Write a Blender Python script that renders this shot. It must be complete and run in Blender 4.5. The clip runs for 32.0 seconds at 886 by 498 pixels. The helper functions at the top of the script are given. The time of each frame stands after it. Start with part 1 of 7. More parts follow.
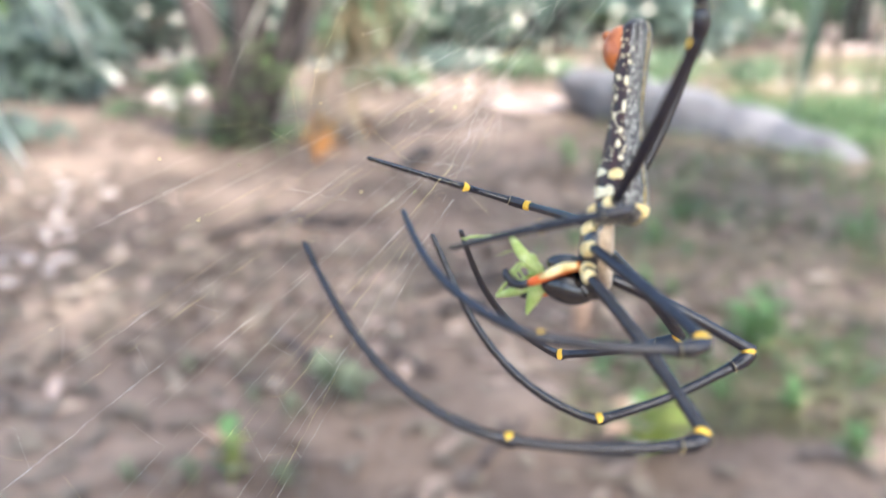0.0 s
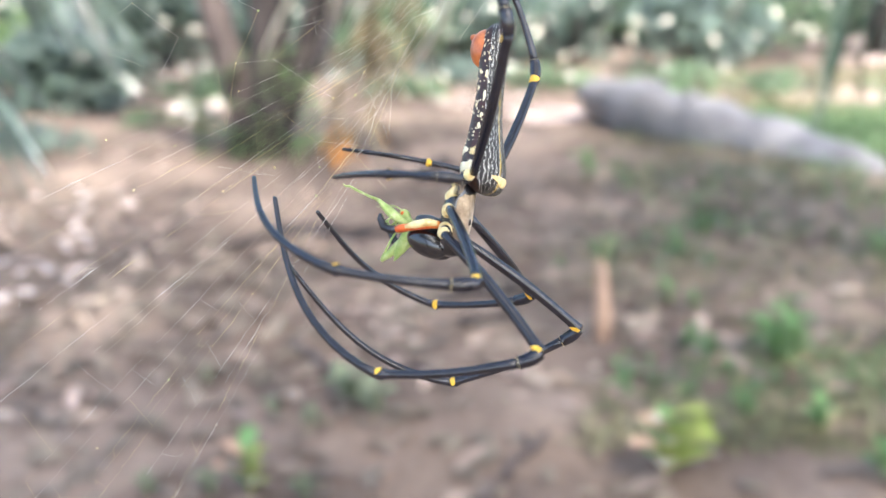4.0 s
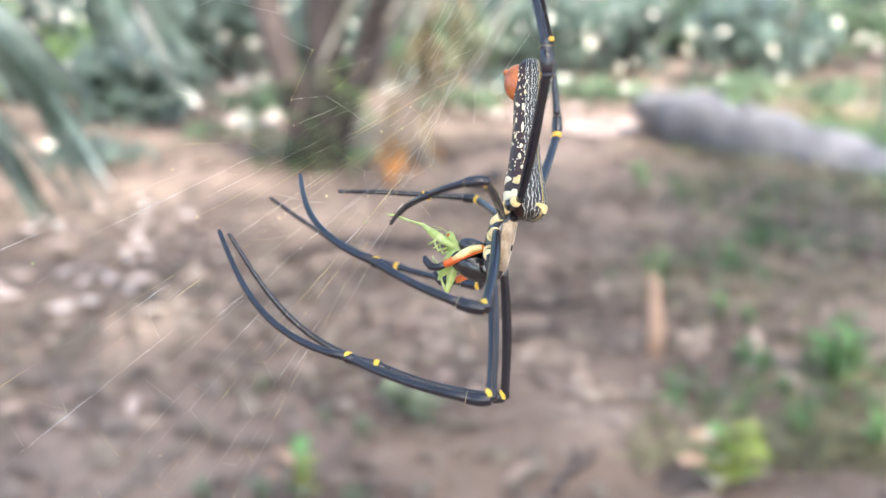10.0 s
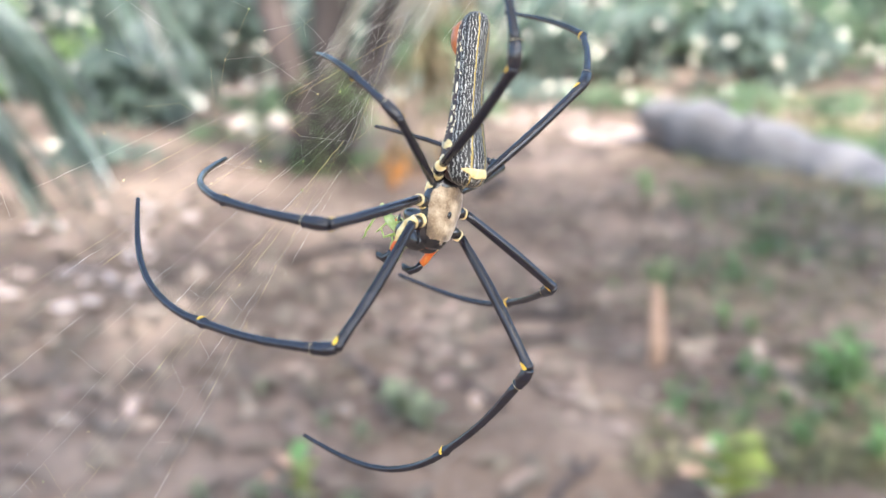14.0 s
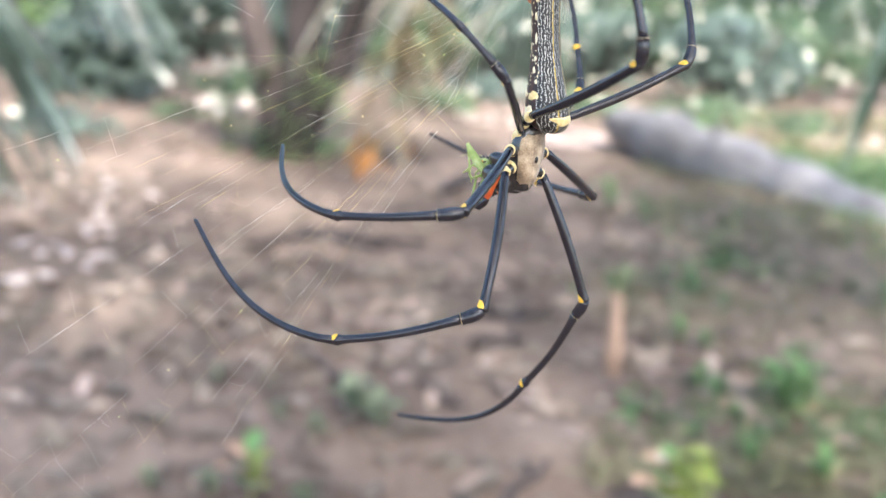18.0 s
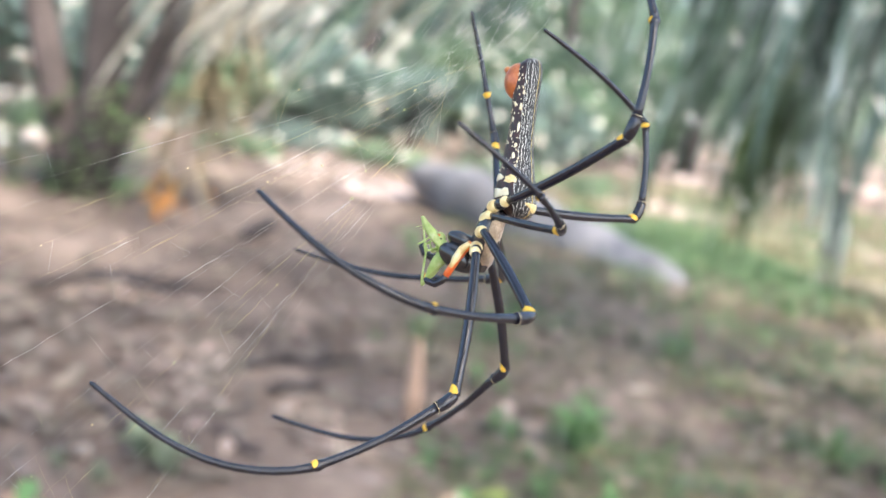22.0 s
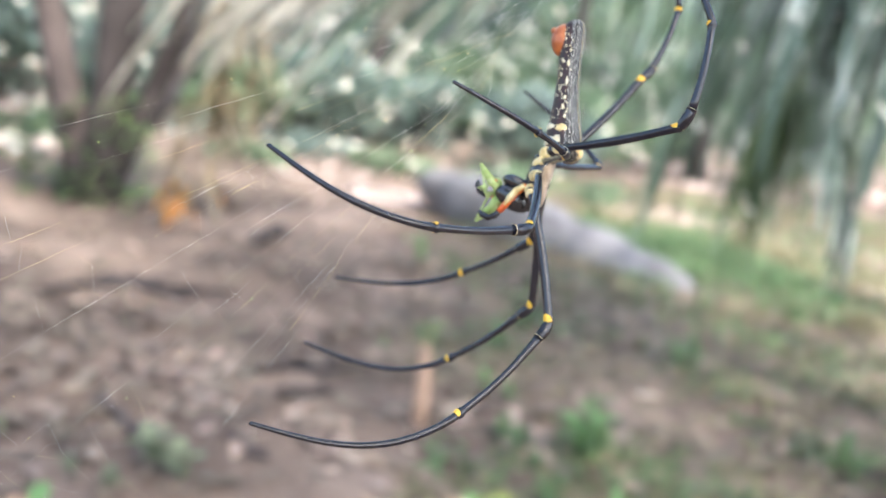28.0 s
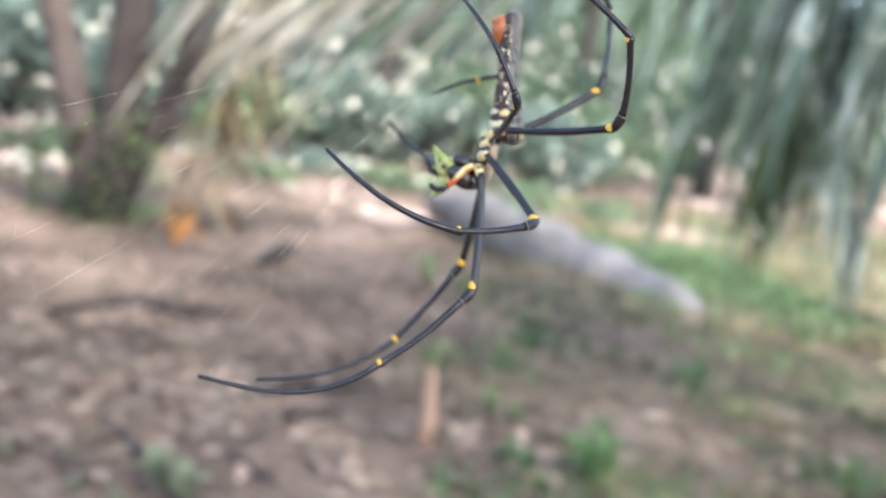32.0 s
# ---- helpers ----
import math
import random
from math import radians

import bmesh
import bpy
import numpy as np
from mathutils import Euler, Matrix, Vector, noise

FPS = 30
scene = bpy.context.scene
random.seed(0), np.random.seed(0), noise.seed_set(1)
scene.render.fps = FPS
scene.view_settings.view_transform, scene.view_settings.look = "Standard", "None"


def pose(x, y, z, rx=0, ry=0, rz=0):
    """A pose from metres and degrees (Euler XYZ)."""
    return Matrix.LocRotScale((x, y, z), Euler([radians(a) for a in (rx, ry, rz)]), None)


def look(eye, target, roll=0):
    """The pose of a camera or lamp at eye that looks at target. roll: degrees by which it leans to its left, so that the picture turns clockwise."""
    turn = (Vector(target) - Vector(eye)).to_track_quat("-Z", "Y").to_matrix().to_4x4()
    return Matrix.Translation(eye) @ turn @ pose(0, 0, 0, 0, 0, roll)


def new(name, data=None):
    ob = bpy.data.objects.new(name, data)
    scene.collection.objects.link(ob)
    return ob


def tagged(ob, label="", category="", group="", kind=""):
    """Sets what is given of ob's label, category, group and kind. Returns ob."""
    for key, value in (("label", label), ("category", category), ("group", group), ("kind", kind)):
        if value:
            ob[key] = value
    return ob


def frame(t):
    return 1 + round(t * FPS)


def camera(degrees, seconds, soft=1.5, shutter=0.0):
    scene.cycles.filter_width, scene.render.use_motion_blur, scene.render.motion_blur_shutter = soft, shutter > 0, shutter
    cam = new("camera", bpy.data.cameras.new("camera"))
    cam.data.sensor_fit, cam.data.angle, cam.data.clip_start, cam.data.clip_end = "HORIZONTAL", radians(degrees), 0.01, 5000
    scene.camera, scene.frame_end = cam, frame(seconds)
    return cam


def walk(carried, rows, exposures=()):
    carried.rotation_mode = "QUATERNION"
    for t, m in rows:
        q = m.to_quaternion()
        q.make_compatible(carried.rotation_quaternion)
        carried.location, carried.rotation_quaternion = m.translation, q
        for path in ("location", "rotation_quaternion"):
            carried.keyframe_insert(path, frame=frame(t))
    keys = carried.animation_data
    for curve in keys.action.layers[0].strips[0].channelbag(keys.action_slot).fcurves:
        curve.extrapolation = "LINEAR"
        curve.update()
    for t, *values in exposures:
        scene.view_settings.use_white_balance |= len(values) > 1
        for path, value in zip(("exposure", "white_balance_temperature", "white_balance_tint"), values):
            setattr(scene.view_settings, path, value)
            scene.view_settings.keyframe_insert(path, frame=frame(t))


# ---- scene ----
cam = camera(50.6, 32.0)
EXPO, KELVIN, TINT = 2.46, 6310, 7.0
SUN, SUN_EL, SUN_ROT, SKY = 2.0, 52, 150, 0.15
FOCUS, FSTOP = 0.199, 10.6
cam.data.dof.use_dof = True
cam.data.dof.focus_distance = FOCUS
cam.data.dof.aperture_fstop = FSTOP
cam.data.dof.aperture_blades = 0

EYE = Vector((0.0, 0.0, 1.3))
TILT = Matrix.Translation(EYE) @ pose(0, 0, 0, -17)


def view(x, y, z, yaw, pitch, roll):
    """The hand-held camera's pose: it sways a few centimetres about its stand and leans down by 17 degrees at the start."""
    return Matrix.Translation((x, y, z)) @ TILT @ pose(0, 0, 0, 90 + pitch, roll, yaw)


walk(cam, [(t, view(*v)) for t, *v in (
    (0, 0.021, -0.005, -0.021, -0.03, -0.40, 0.25),
    (0.5, 0.020, -0.005, -0.020, 0.06, -0.13, 0.29),
    (1, 0.019, -0.003, -0.021, 0.21, -0.02, 0.31),
    (1.5, 0.018, 0.005, -0.022, 0.28, -0.04, 0.40),
    (2, 0.011, 0.017, -0.035, 0.23, 0.06, 0.43),
    (2.5, 0.002, 0.030, -0.038, 0.31, 0.06, 0.15),
    (4.5, 0.010, 0.015, -0.025, 1.17, 0.35, 0.15),
    (5, 0.013, 0.015, -0.022, 1.44, 0.37, 0.14),
    (5.5, 0.011, 0.014, -0.021, 1.72, 0.40, 0.06),
    (6, 0.011, 0.015, -0.022, 1.87, 0.48, 0.06),
    (6.5, 0.012, 0.015, -0.027, 2.14, 0.58, -0.04),
    (7, 0.008, 0.016, -0.025, 2.55, 0.62, -0.12),
    (7.5, 0.010, 0.009, -0.024, 3.13, 0.63, -0.29),
    (8, 0.015, 0.004, -0.020, 3.51, 0.70, -0.25),
    (8.5, 0.015, 0.000, -0.017, 3.83, 0.77, -0.20),
    (9, 0.016, -0.003, -0.015, 4.11, 0.83, -0.21),
    (9.5, 0.017, -0.002, -0.015, 4.32, 0.91, -0.22),
    (10, 0.013, -0.000, -0.014, 4.20, 0.91, -0.40),
    (10.5, 0.014, 0.002, -0.015, 3.91, 1.02, -0.49),
    (11, 0.016, 0.002, -0.017, 3.79, 1.11, -0.46),
    (11.5, 0.014, 0.001, -0.020, 3.68, 1.27, -0.45),
    (12, 0.012, 0.004, -0.020, 3.73, 1.32, -0.54),
    (12.5, 0.012, 0.008, -0.021, 3.86, 1.35, -0.69),
    (13, 0.012, 0.008, -0.022, 3.99, 1.33, -0.84),
    (13.5, 0.015, 0.008, -0.020, 4.25, 1.28, -1.05),
    (15.5, 0.004, 0.003, -0.011, 3.70, 1.46, -2.18),
    (16, 0.004, -0.000, -0.017, 3.08, 1.95, -2.19),
    (16.5, -0.001, -0.005, -0.013, 2.50, 1.98, -2.21),
    (17, -0.003, -0.004, -0.015, 1.91, 1.95, -2.48),
    (17.5, -0.005, -0.001, -0.011, 1.76, 1.63, -3.34),
    (18, -0.011, 0.008, 0.000, 1.71, 0.93, -4.78),
    (18.5, -0.010, -0.004, -0.016, 0.99, 1.65, -5.44),
    (19, -0.021, -0.000, -0.023, -0.27, 2.00, -6.15),
    (19.5, -0.023, 0.002, -0.023, -2.30, 2.76, -6.48),
    (20, -0.011, 0.003, -0.028, -4.68, 3.44, -6.61),
    (20.5, -0.009, 0.009, -0.030, -7.11, 3.91, -6.30),
    (21, -0.009, 0.012, -0.030, -8.83, 4.32, -6.11),
    (21.5, -0.016, 0.017, -0.017, -9.90, 4.72, -5.94),
    (22, -0.016, 0.009, -0.026, -10.49, 5.23, -5.81),
    (22.5, -0.012, 0.001, -0.027, -10.59, 5.48, -5.68),
    (23, -0.012, -0.002, -0.026, -10.70, 5.63, -5.59),
    (23.5, -0.013, -0.007, -0.024, -10.63, 5.65, -5.52),
    (24, -0.014, -0.012, -0.023, -10.58, 5.74, -5.31),
    (24.5, -0.015, -0.015, -0.021, -10.43, 5.77, -5.32),
    (25, -0.015, -0.017, -0.021, -10.27, 5.77, -5.41),
    (25.5, -0.016, -0.015, -0.021, -10.21, 5.74, -5.69),
    (27.5, -0.011, -0.015, -0.023, -9.88, 5.63, -5.84),
    (28, -0.012, -0.016, -0.023, -9.90, 5.60, -5.84),
    (28.5, -0.011, -0.013, -0.024, -9.94, 5.61, -5.89),
    (29, -0.010, -0.012, -0.024, -9.98, 5.67, -5.89),
    (29.5, -0.011, -0.014, -0.023, -9.98, 5.73, -5.83),
    (30, -0.011, -0.015, -0.020, -9.90, 5.81, -5.85),
    (30.5, -0.009, -0.012, -0.011, -9.78, 5.85, -6.09),
    (31, -0.011, -0.015, -0.013, -9.62, 6.17, -5.83),
    (31.5, -0.012, -0.014, -0.004, -9.48, 6.20, -6.04),
    (32, -0.010, -0.014, -0.004, -9.43, 6.53, -5.91),
)], exposures=[(0, EXPO, KELVIN, TINT), (16, EXPO, KELVIN, TINT), (18, EXPO - 0.07, KELVIN, TINT), (22, EXPO - 0.13, KELVIN, TINT), (30, EXPO - 0.13, KELVIN, TINT), (32, EXPO - 0.22, KELVIN, TINT)])

# ---- world, sun ----
world = bpy.data.worlds.new("sky")
scene.world = world
world.use_nodes = True
wn = world.node_tree
sky = wn.nodes.new("ShaderNodeTexSky")
sky.sky_type, sky.sun_disc = "NISHITA", False
sky.sun_elevation, sky.sun_rotation = radians(SUN_EL), radians(SUN_ROT)
sky.dust_density, sky.air_density = 4.0, 1.0
wn.nodes["Background"].inputs[1].default_value = SKY
wn.links.new(sky.outputs[0], wn.nodes["Background"].inputs[0])
sun_data = bpy.data.lights.new("sun", "SUN")
sun_data.energy, sun_data.angle, sun_data.color = SUN, radians(3.0), (1.0, 0.93, 0.84)
sun_lamp = new("sun", sun_data)
_e, _r = radians(SUN_EL), radians(SUN_ROT)
SUN_DIR = Vector((math.sin(_r) * math.cos(_e), math.cos(_r) * math.cos(_e), math.sin(_e)))
sun_lamp.matrix_world = look(SUN_DIR * 30, (0, 0, 0))


# ---- materials ----
def material(name, stops, scale=8.0, detail=4.0, rough=0.6, metal=0.0, bump=0.0, bump_scale=60.0, sheen=0.0,
             island=0.0, transmit=0.0, coat=0.0, coords="Object", spec=0.5, hue=0.0):
    """A procedural material: two noises mix the colour stops; the finer one also gives relief. island: spread of value by piece."""
    m = bpy.data.materials.new(name)
    m.use_nodes = True
    n, l = m.node_tree.nodes, m.node_tree.links
    b = n["Principled BSDF"]
    tc = n.new("ShaderNodeTexCoord")
    big, fine = n.new("ShaderNodeTexNoise"), n.new("ShaderNodeTexNoise")
    big.inputs["Scale"].default_value, big.inputs["Detail"].default_value = scale, detail
    fine.inputs["Scale"].default_value, fine.inputs["Detail"].default_value = bump_scale, 3.0
    mix = n.new("ShaderNodeMath")
    mix.operation = "MULTIPLY_ADD"
    mix.inputs[1].default_value = 0.3
    ramp = n.new("ShaderNodeValToRGB")
    els = ramp.color_ramp.elements
    while len(els) < len(stops):
        els.new(0.5)
    for e, (p, c) in zip(els, stops):
        e.position, e.color = p, (*c, 1)
    for k in (big, fine):
        l.new(tc.outputs[coords], k.inputs["Vector"])
    sub = n.new("ShaderNodeMath")
    sub.operation = "SUBTRACT"
    sub.inputs[1].default_value = 0.15
    l.new(fine.outputs[0], mix.inputs[0])
    l.new(big.outputs[0], mix.inputs[2])
    l.new(mix.outputs[0], sub.inputs[0])
    l.new(sub.outputs[0], ramp.inputs[0])
    colour = ramp.outputs[0]
    if island:
        geo, hsv = n.new("ShaderNodeNewGeometry"), n.new("ShaderNodeHueSaturation")
        mr = n.new("ShaderNodeMapRange")
        mr.inputs[3].default_value, mr.inputs[4].default_value = 1 - island, 1 + island
        each, both, rest = n.new("ShaderNodeObjectInfo"), n.new("ShaderNodeMath"), n.new("ShaderNodeMath")
        rest.operation = "FRACT"
        l.new(geo.outputs["Random Per Island"], both.inputs[0])
        l.new(each.outputs["Random"], both.inputs[1])
        l.new(both.outputs[0], rest.inputs[0])
        l.new(rest.outputs[0], mr.inputs[0])
        l.new(mr.outputs[0], hsv.inputs["Value"])
        if hue:
            mh, wob = n.new("ShaderNodeMapRange"), n.new("ShaderNodeMath")
            wob.operation = "FRACT"
            mul = n.new("ShaderNodeMath")
            mul.operation = "MULTIPLY"
            mul.inputs[1].default_value = 37.7
            l.new(geo.outputs["Random Per Island"], mul.inputs[0])
            l.new(mul.outputs[0], wob.inputs[0])
            mh.inputs[3].default_value, mh.inputs[4].default_value = 0.5 - hue, 0.5 + hue
            l.new(wob.outputs[0], mh.inputs[0])
            l.new(mh.outputs[0], hsv.inputs["Hue"])
        l.new(colour, hsv.inputs["Color"])
        colour = hsv.outputs[0]
    l.new(colour, b.inputs["Base Color"])
    b.inputs["Roughness"].default_value, b.inputs["Metallic"].default_value = rough, metal
    b.inputs["Specular IOR Level"].default_value = spec
    b.inputs["Coat Weight"].default_value, b.inputs["Coat Roughness"].default_value = coat, 0.15
    b.inputs["Sheen Weight"].default_value = sheen
    if bump:
        bp = n.new("ShaderNodeBump")
        bp.inputs["Strength"].default_value, bp.inputs["Distance"].default_value = bump, 0.4 / bump_scale
        l.new(fine.outputs[0], bp.inputs["Height"])
        l.new(bp.outputs[0], b.inputs["Normal"])
    if transmit:
        tr, ms = n.new("ShaderNodeBsdfTranslucent"), n.new("ShaderNodeMixShader")
        ms.inputs[0].default_value = transmit
        l.new(colour, tr.inputs[0])
        l.new(b.outputs[0], ms.inputs[1])
        l.new(tr.outputs[0], ms.inputs[2])
        l.new(ms.outputs[0], n["Material Output"].inputs[0])
    return m


# ---- builders ----
def mesh_ob(name, bm, mat, parent=None, label="", smooth=True):
    me = bpy.data.meshes.new(name)
    if isinstance(bm, bmesh.types.BMesh):
        bm.to_mesh(me)
        bm.free()
    else:
        me.from_pydata(bm[0], [], bm[1])
        me.update()
    for m in (mat if isinstance(mat, (list, tuple)) else (mat,)):
        me.materials.append(m)
    if smooth:
        me.polygons.foreach_set("use_smooth", [True] * len(me.polygons))
    ob = new(name, me)
    if parent:
        ob.parent = parent
    if label:
        ob["label"] = label
    return ob


part = mesh_ob


def tube(bm, pts, radii, sides=8, cap=True, flat=1.0, mat=0):
    """A bent tube of varying radius along pts."""
    pts = [Vector(p) for p in pts]
    rings, ref = [], None
    for i, p in enumerate(pts):
        d = (pts[min(i + 1, len(pts) - 1)] - pts[max(i - 1, 0)]).normalized()
        if ref is None:
            ref = d.orthogonal().normalized()
        ref = (ref - d * ref.dot(d)).normalized()
        o = d.cross(ref)
        rings.append([bm.verts.new(p + radii[i] * (ref * math.cos(a) + o * math.sin(a) * flat))
                      for a in (2 * math.pi * k / sides for k in range(sides))])
    made = []
    for a, b in zip(rings, rings[1:]):
        for k in range(sides):
            made.append(bm.faces.new((a[k], a[(k + 1) % sides], b[(k + 1) % sides], b[k])))
    if cap:
        made += [bm.faces.new(rings[0][::-1]), bm.faces.new(rings[-1])]
    for f in made:
        f.material_index = mat
    return rings


def empty(name, m=None):
    ob = new(name)
    ob.empty_display_size = 0.05
    if m is not None:
        ob.matrix_world = m
    return ob


class Soup:
    """Collects many small leaves and blades into one mesh."""

    def __init__(self):
        self.v, self.f = [], []

    def leaf(self, base, way, side, length, width, droop=0.2, n=3):
        base, way, side = Vector(base), Vector(way).normalized(), Vector(side).normalized()
        k0 = len(self.v)
        for i in range(n + 1):
            u = i / n
            c = base + way * length * u + Vector((0, 0, -droop * length * u * u))
            w = width * 0.5 * math.sin(math.pi * min(0.97, 0.12 + 0.86 * u)) ** 0.8
            lift = Vector((0, 0, 0.25 * w))
            self.v += [tuple(c - side * w + lift), tuple(c), tuple(c + side * w + lift)]
        for i in range(n):
            a = k0 + 3 * i
            self.f += [(a, a + 1, a + 4, a + 3), (a + 1, a + 2, a + 5, a + 4)]

    def data(self):
        return self.v, self.f


rnd = random.Random(7)


def spin():
    a, z = rnd.uniform(0, 2 * math.pi), rnd.uniform(-1, 1)
    r = math.sqrt(1 - z * z)
    return Vector((r * math.cos(a), r * math.sin(a), z))
M_SOIL = material("soil", [(0.34, (0.066, 0.045, 0.034)), (0.5, (0.152, 0.107, 0.081)), (0.66, (0.255, 0.188, 0.148))], 1.1, 6, 0.95, bump=0.6, bump_scale=30)
M_LITTER = material("dead_leaf", [(0.3, (0.14, 0.108, 0.082)), (0.55, (0.195, 0.152, 0.118)), (0.8, (0.275, 0.22, 0.175))], 6, 3, 0.65, island=0.4, hue=0.015, transmit=0.15)
# pale leaf colour that stands for sunlight on the open ground
M_SUNPATCH = material("sunpatch_leaf", [(0.3, (0.50, 0.39, 0.34)), (0.7, (0.74, 0.62, 0.56))], 8, 3, 0.5, island=0.2, transmit=0.1)
M_BARK = material("dark_bark", [(0.3, (0.022, 0.018, 0.018)), (0.55, (0.046, 0.037, 0.036)), (0.8, (0.095, 0.076, 0.072))], 3.5, 6, 0.9, bump=1.0, bump_scale=22)
M_PALEBARK = material("pale_bark", [(0.3, (0.052, 0.040, 0.038)), (0.6, (0.088, 0.068, 0.064)), (0.8, (0.135, 0.106, 0.100))], 3.0, 6, 0.9, bump=0.8, bump_scale=25)
M_LOG = material("weathered_log", [(0.3, (0.10, 0.093, 0.092)), (0.48, (0.165, 0.158, 0.168)), (0.58, (0.215, 0.205, 0.212)), (0.75, (0.26, 0.26, 0.285))], 2.6, 7, 0.85, bump=0.5, bump_scale=24)
M_GREEN = material("green_leaf", [(0.3, (0.10, 0.172, 0.06)), (0.6, (0.19, 0.30, 0.11)), (0.8, (0.31, 0.42, 0.18))], 5, 3, 0.45, island=0.35, hue=0.02, transmit=0.35)
M_FAR = material("far_leaf", [(0.3, (0.085, 0.122, 0.098)), (0.6, (0.145, 0.195, 0.165)), (0.8, (0.25, 0.305, 0.27))], 2, 3, 0.2, island=0.45, hue=0.03, transmit=0.45, spec=0.8)
M_PALM = material("palm_leaflet", [(0.3, (0.075, 0.115, 0.082)), (0.52, (0.17, 0.225, 0.175)), (0.66, (0.50, 0.56, 0.51))], 4, 3, 0.28, island=0.75, hue=0.015, transmit=0.35)
M_DRY = material("dry_palm", [(0.3, (0.30, 0.27, 0.21)), (0.55, (0.55, 0.51, 0.43)), (0.75, (0.80, 0.77, 0.70))], 4, 3, 0.5, island=0.5, hue=0.012, transmit=0.5)
M_OCHRE = material("ochre_palm", [(0.3, (0.11, 0.082, 0.042)), (0.7, (0.27, 0.21, 0.12))], 6, 3, 0.6, island=0.3, transmit=0.15)
M_HEDGE = material("hedge_leaf", [(0.3, (0.07, 0.115, 0.06)), (0.6, (0.13, 0.19, 0.105)), (0.8, (0.23, 0.295, 0.18))], 3, 3, 0.3, island=0.4, hue=0.03, transmit=0.4)
M_RUST = material("rust_leaf", [(0.3, (0.36, 0.13, 0.02)), (0.7, (0.56, 0.25, 0.05))], 8, 3, 0.6, island=0.25, transmit=0.2)
M_STALK = material("orange_husk", [(0.3, (0.30, 0.19, 0.13)), (0.7, (0.46, 0.31, 0.23))], 18, 3, 0.7, bump=0.4, bump_scale=120)
# dead leaf made paler and pinker, with sun flecks put into its colour
M_SUNFLECK = material("sunfleck_leaf", [(0.3, (0.29, 0.21, 0.165)), (0.55, (0.42, 0.32, 0.26)), (0.75, (0.51, 0.40, 0.335))], 8, 3, 0.55, island=0.3, hue=0.012, transmit=0.1)
M_OLIVE = material("olive_palm_leaflet", [(0.3, (0.075, 0.100, 0.042)), (0.55, (0.155, 0.190, 0.090)), (0.8, (0.31, 0.35, 0.20))], 4, 3, 0.4, island=0.5, hue=0.02, transmit=0.4)
M_DEEP = material("shaded_palm_leaflet", [(0.3, (0.066, 0.098, 0.055)), (0.50, (0.150, 0.205, 0.128)), (0.64, (0.46, 0.53, 0.44))], 4, 3, 0.34, island=0.65, hue=0.02, transmit=0.4)
M_GREYBARK = material("pale_grey_bark", [(0.3, (0.11, 0.10, 0.105)), (0.6, (0.19, 0.175, 0.185)), (0.8, (0.28, 0.26, 0.265))], 3.0, 5, 0.85, bump=0.6, bump_scale=25)
M_COVER = material("seedling_leaf", [(0.3, (0.07, 0.12, 0.045)), (0.6, (0.13, 0.19, 0.08)), (0.8, (0.22, 0.28, 0.13))], 5, 3, 0.5, island=0.35, hue=0.025, transmit=0.3)
M_STRAW = material("withered_grass", [(0.3, (0.12, 0.115, 0.055)), (0.55, (0.21, 0.195, 0.105)), (0.8, (0.34, 0.31, 0.19))], 5, 3, 0.6, island=0.35, hue=0.03, transmit=0.2)
M_GRASS = material("grass_blade", [(0.3, (0.07, 0.13, 0.05)), (0.7, (0.16, 0.255, 0.11))], 5, 3, 0.5, island=0.35, hue=0.02, transmit=0.3)


# ---- ground: one sheet to the horizon ----
def ground_z(x, y):
    z = 0.035 * noise.noise((x * 0.5, y * 0.5, 0.3)) + 0.012 * noise.noise((x * 2.3, y * 2.3, 1.7))
    return z * min(1.0, 400 / (1 + x * x + y * y))


def build_ground():
    axis = sorted({round(s * v, 3) for s in (-1, 1) for v in
                   [0.25 * k for k in range(0, 60)] + [15 * 1.5 ** k for k in range(0, 13)]})
    v = [(x, y + 5, ground_z(x, y + 5)) for y in axis for x in axis]
    n = len(axis)
    f = [(j * n + i, j * n + i + 1, (j + 1) * n + i + 1, (j + 1) * n + i) for j in range(n - 1) for i in range(n - 1)]
    tagged(mesh_ob("ground", (v, f), M_SOIL), "bare brown garden soil under fallen leaves", "ground", kind="structure")


build_ground()


def litter(name, mat, count, size, label, keep):
    s = Soup()
    made = 0
    while made < count:
        y = 1.2 + 13 * rnd.random() ** 1.6
        x = rnd.uniform(-0.75, 0.85) * (y + 1.0)
        if rnd.random() < 0.25:
            x, y = rnd.uniform(-7, 7), rnd.uniform(-6, 4)
        if not keep(x, y):
            continue
        made += 1
        a, q = rnd.uniform(0, 2 * math.pi), rnd.uniform(*size)
        way = Vector((math.cos(a), math.sin(a), rnd.uniform(0, 0.35)))
        side = Vector((-math.sin(a), math.cos(a), rnd.uniform(-0.4, 0.4)))
        w, droop = q * rnd.uniform(0.35, 0.6), rnd.uniform(0.0, 0.25)
        if y > 3.1 or x < -0.3 or noise.noise((x * 9, y * 9, 1.3)) > 0.1:  # nearly bare soil close by
            s.leaf((x, y, ground_z(x, y) + 0.008), way, side, q, w, droop, 2)
    tagged(mesh_ob(name, s.data(), mat), label, "leaf litter", kind="stuff")


def patchy(x, y):
    if 1.2 < y < 2.7 and rnd.random() < 0.6:
        return False
    return noise.noise((x * 0.9, y * 0.9, 4.2)) > rnd.uniform(-0.55, 0.35)


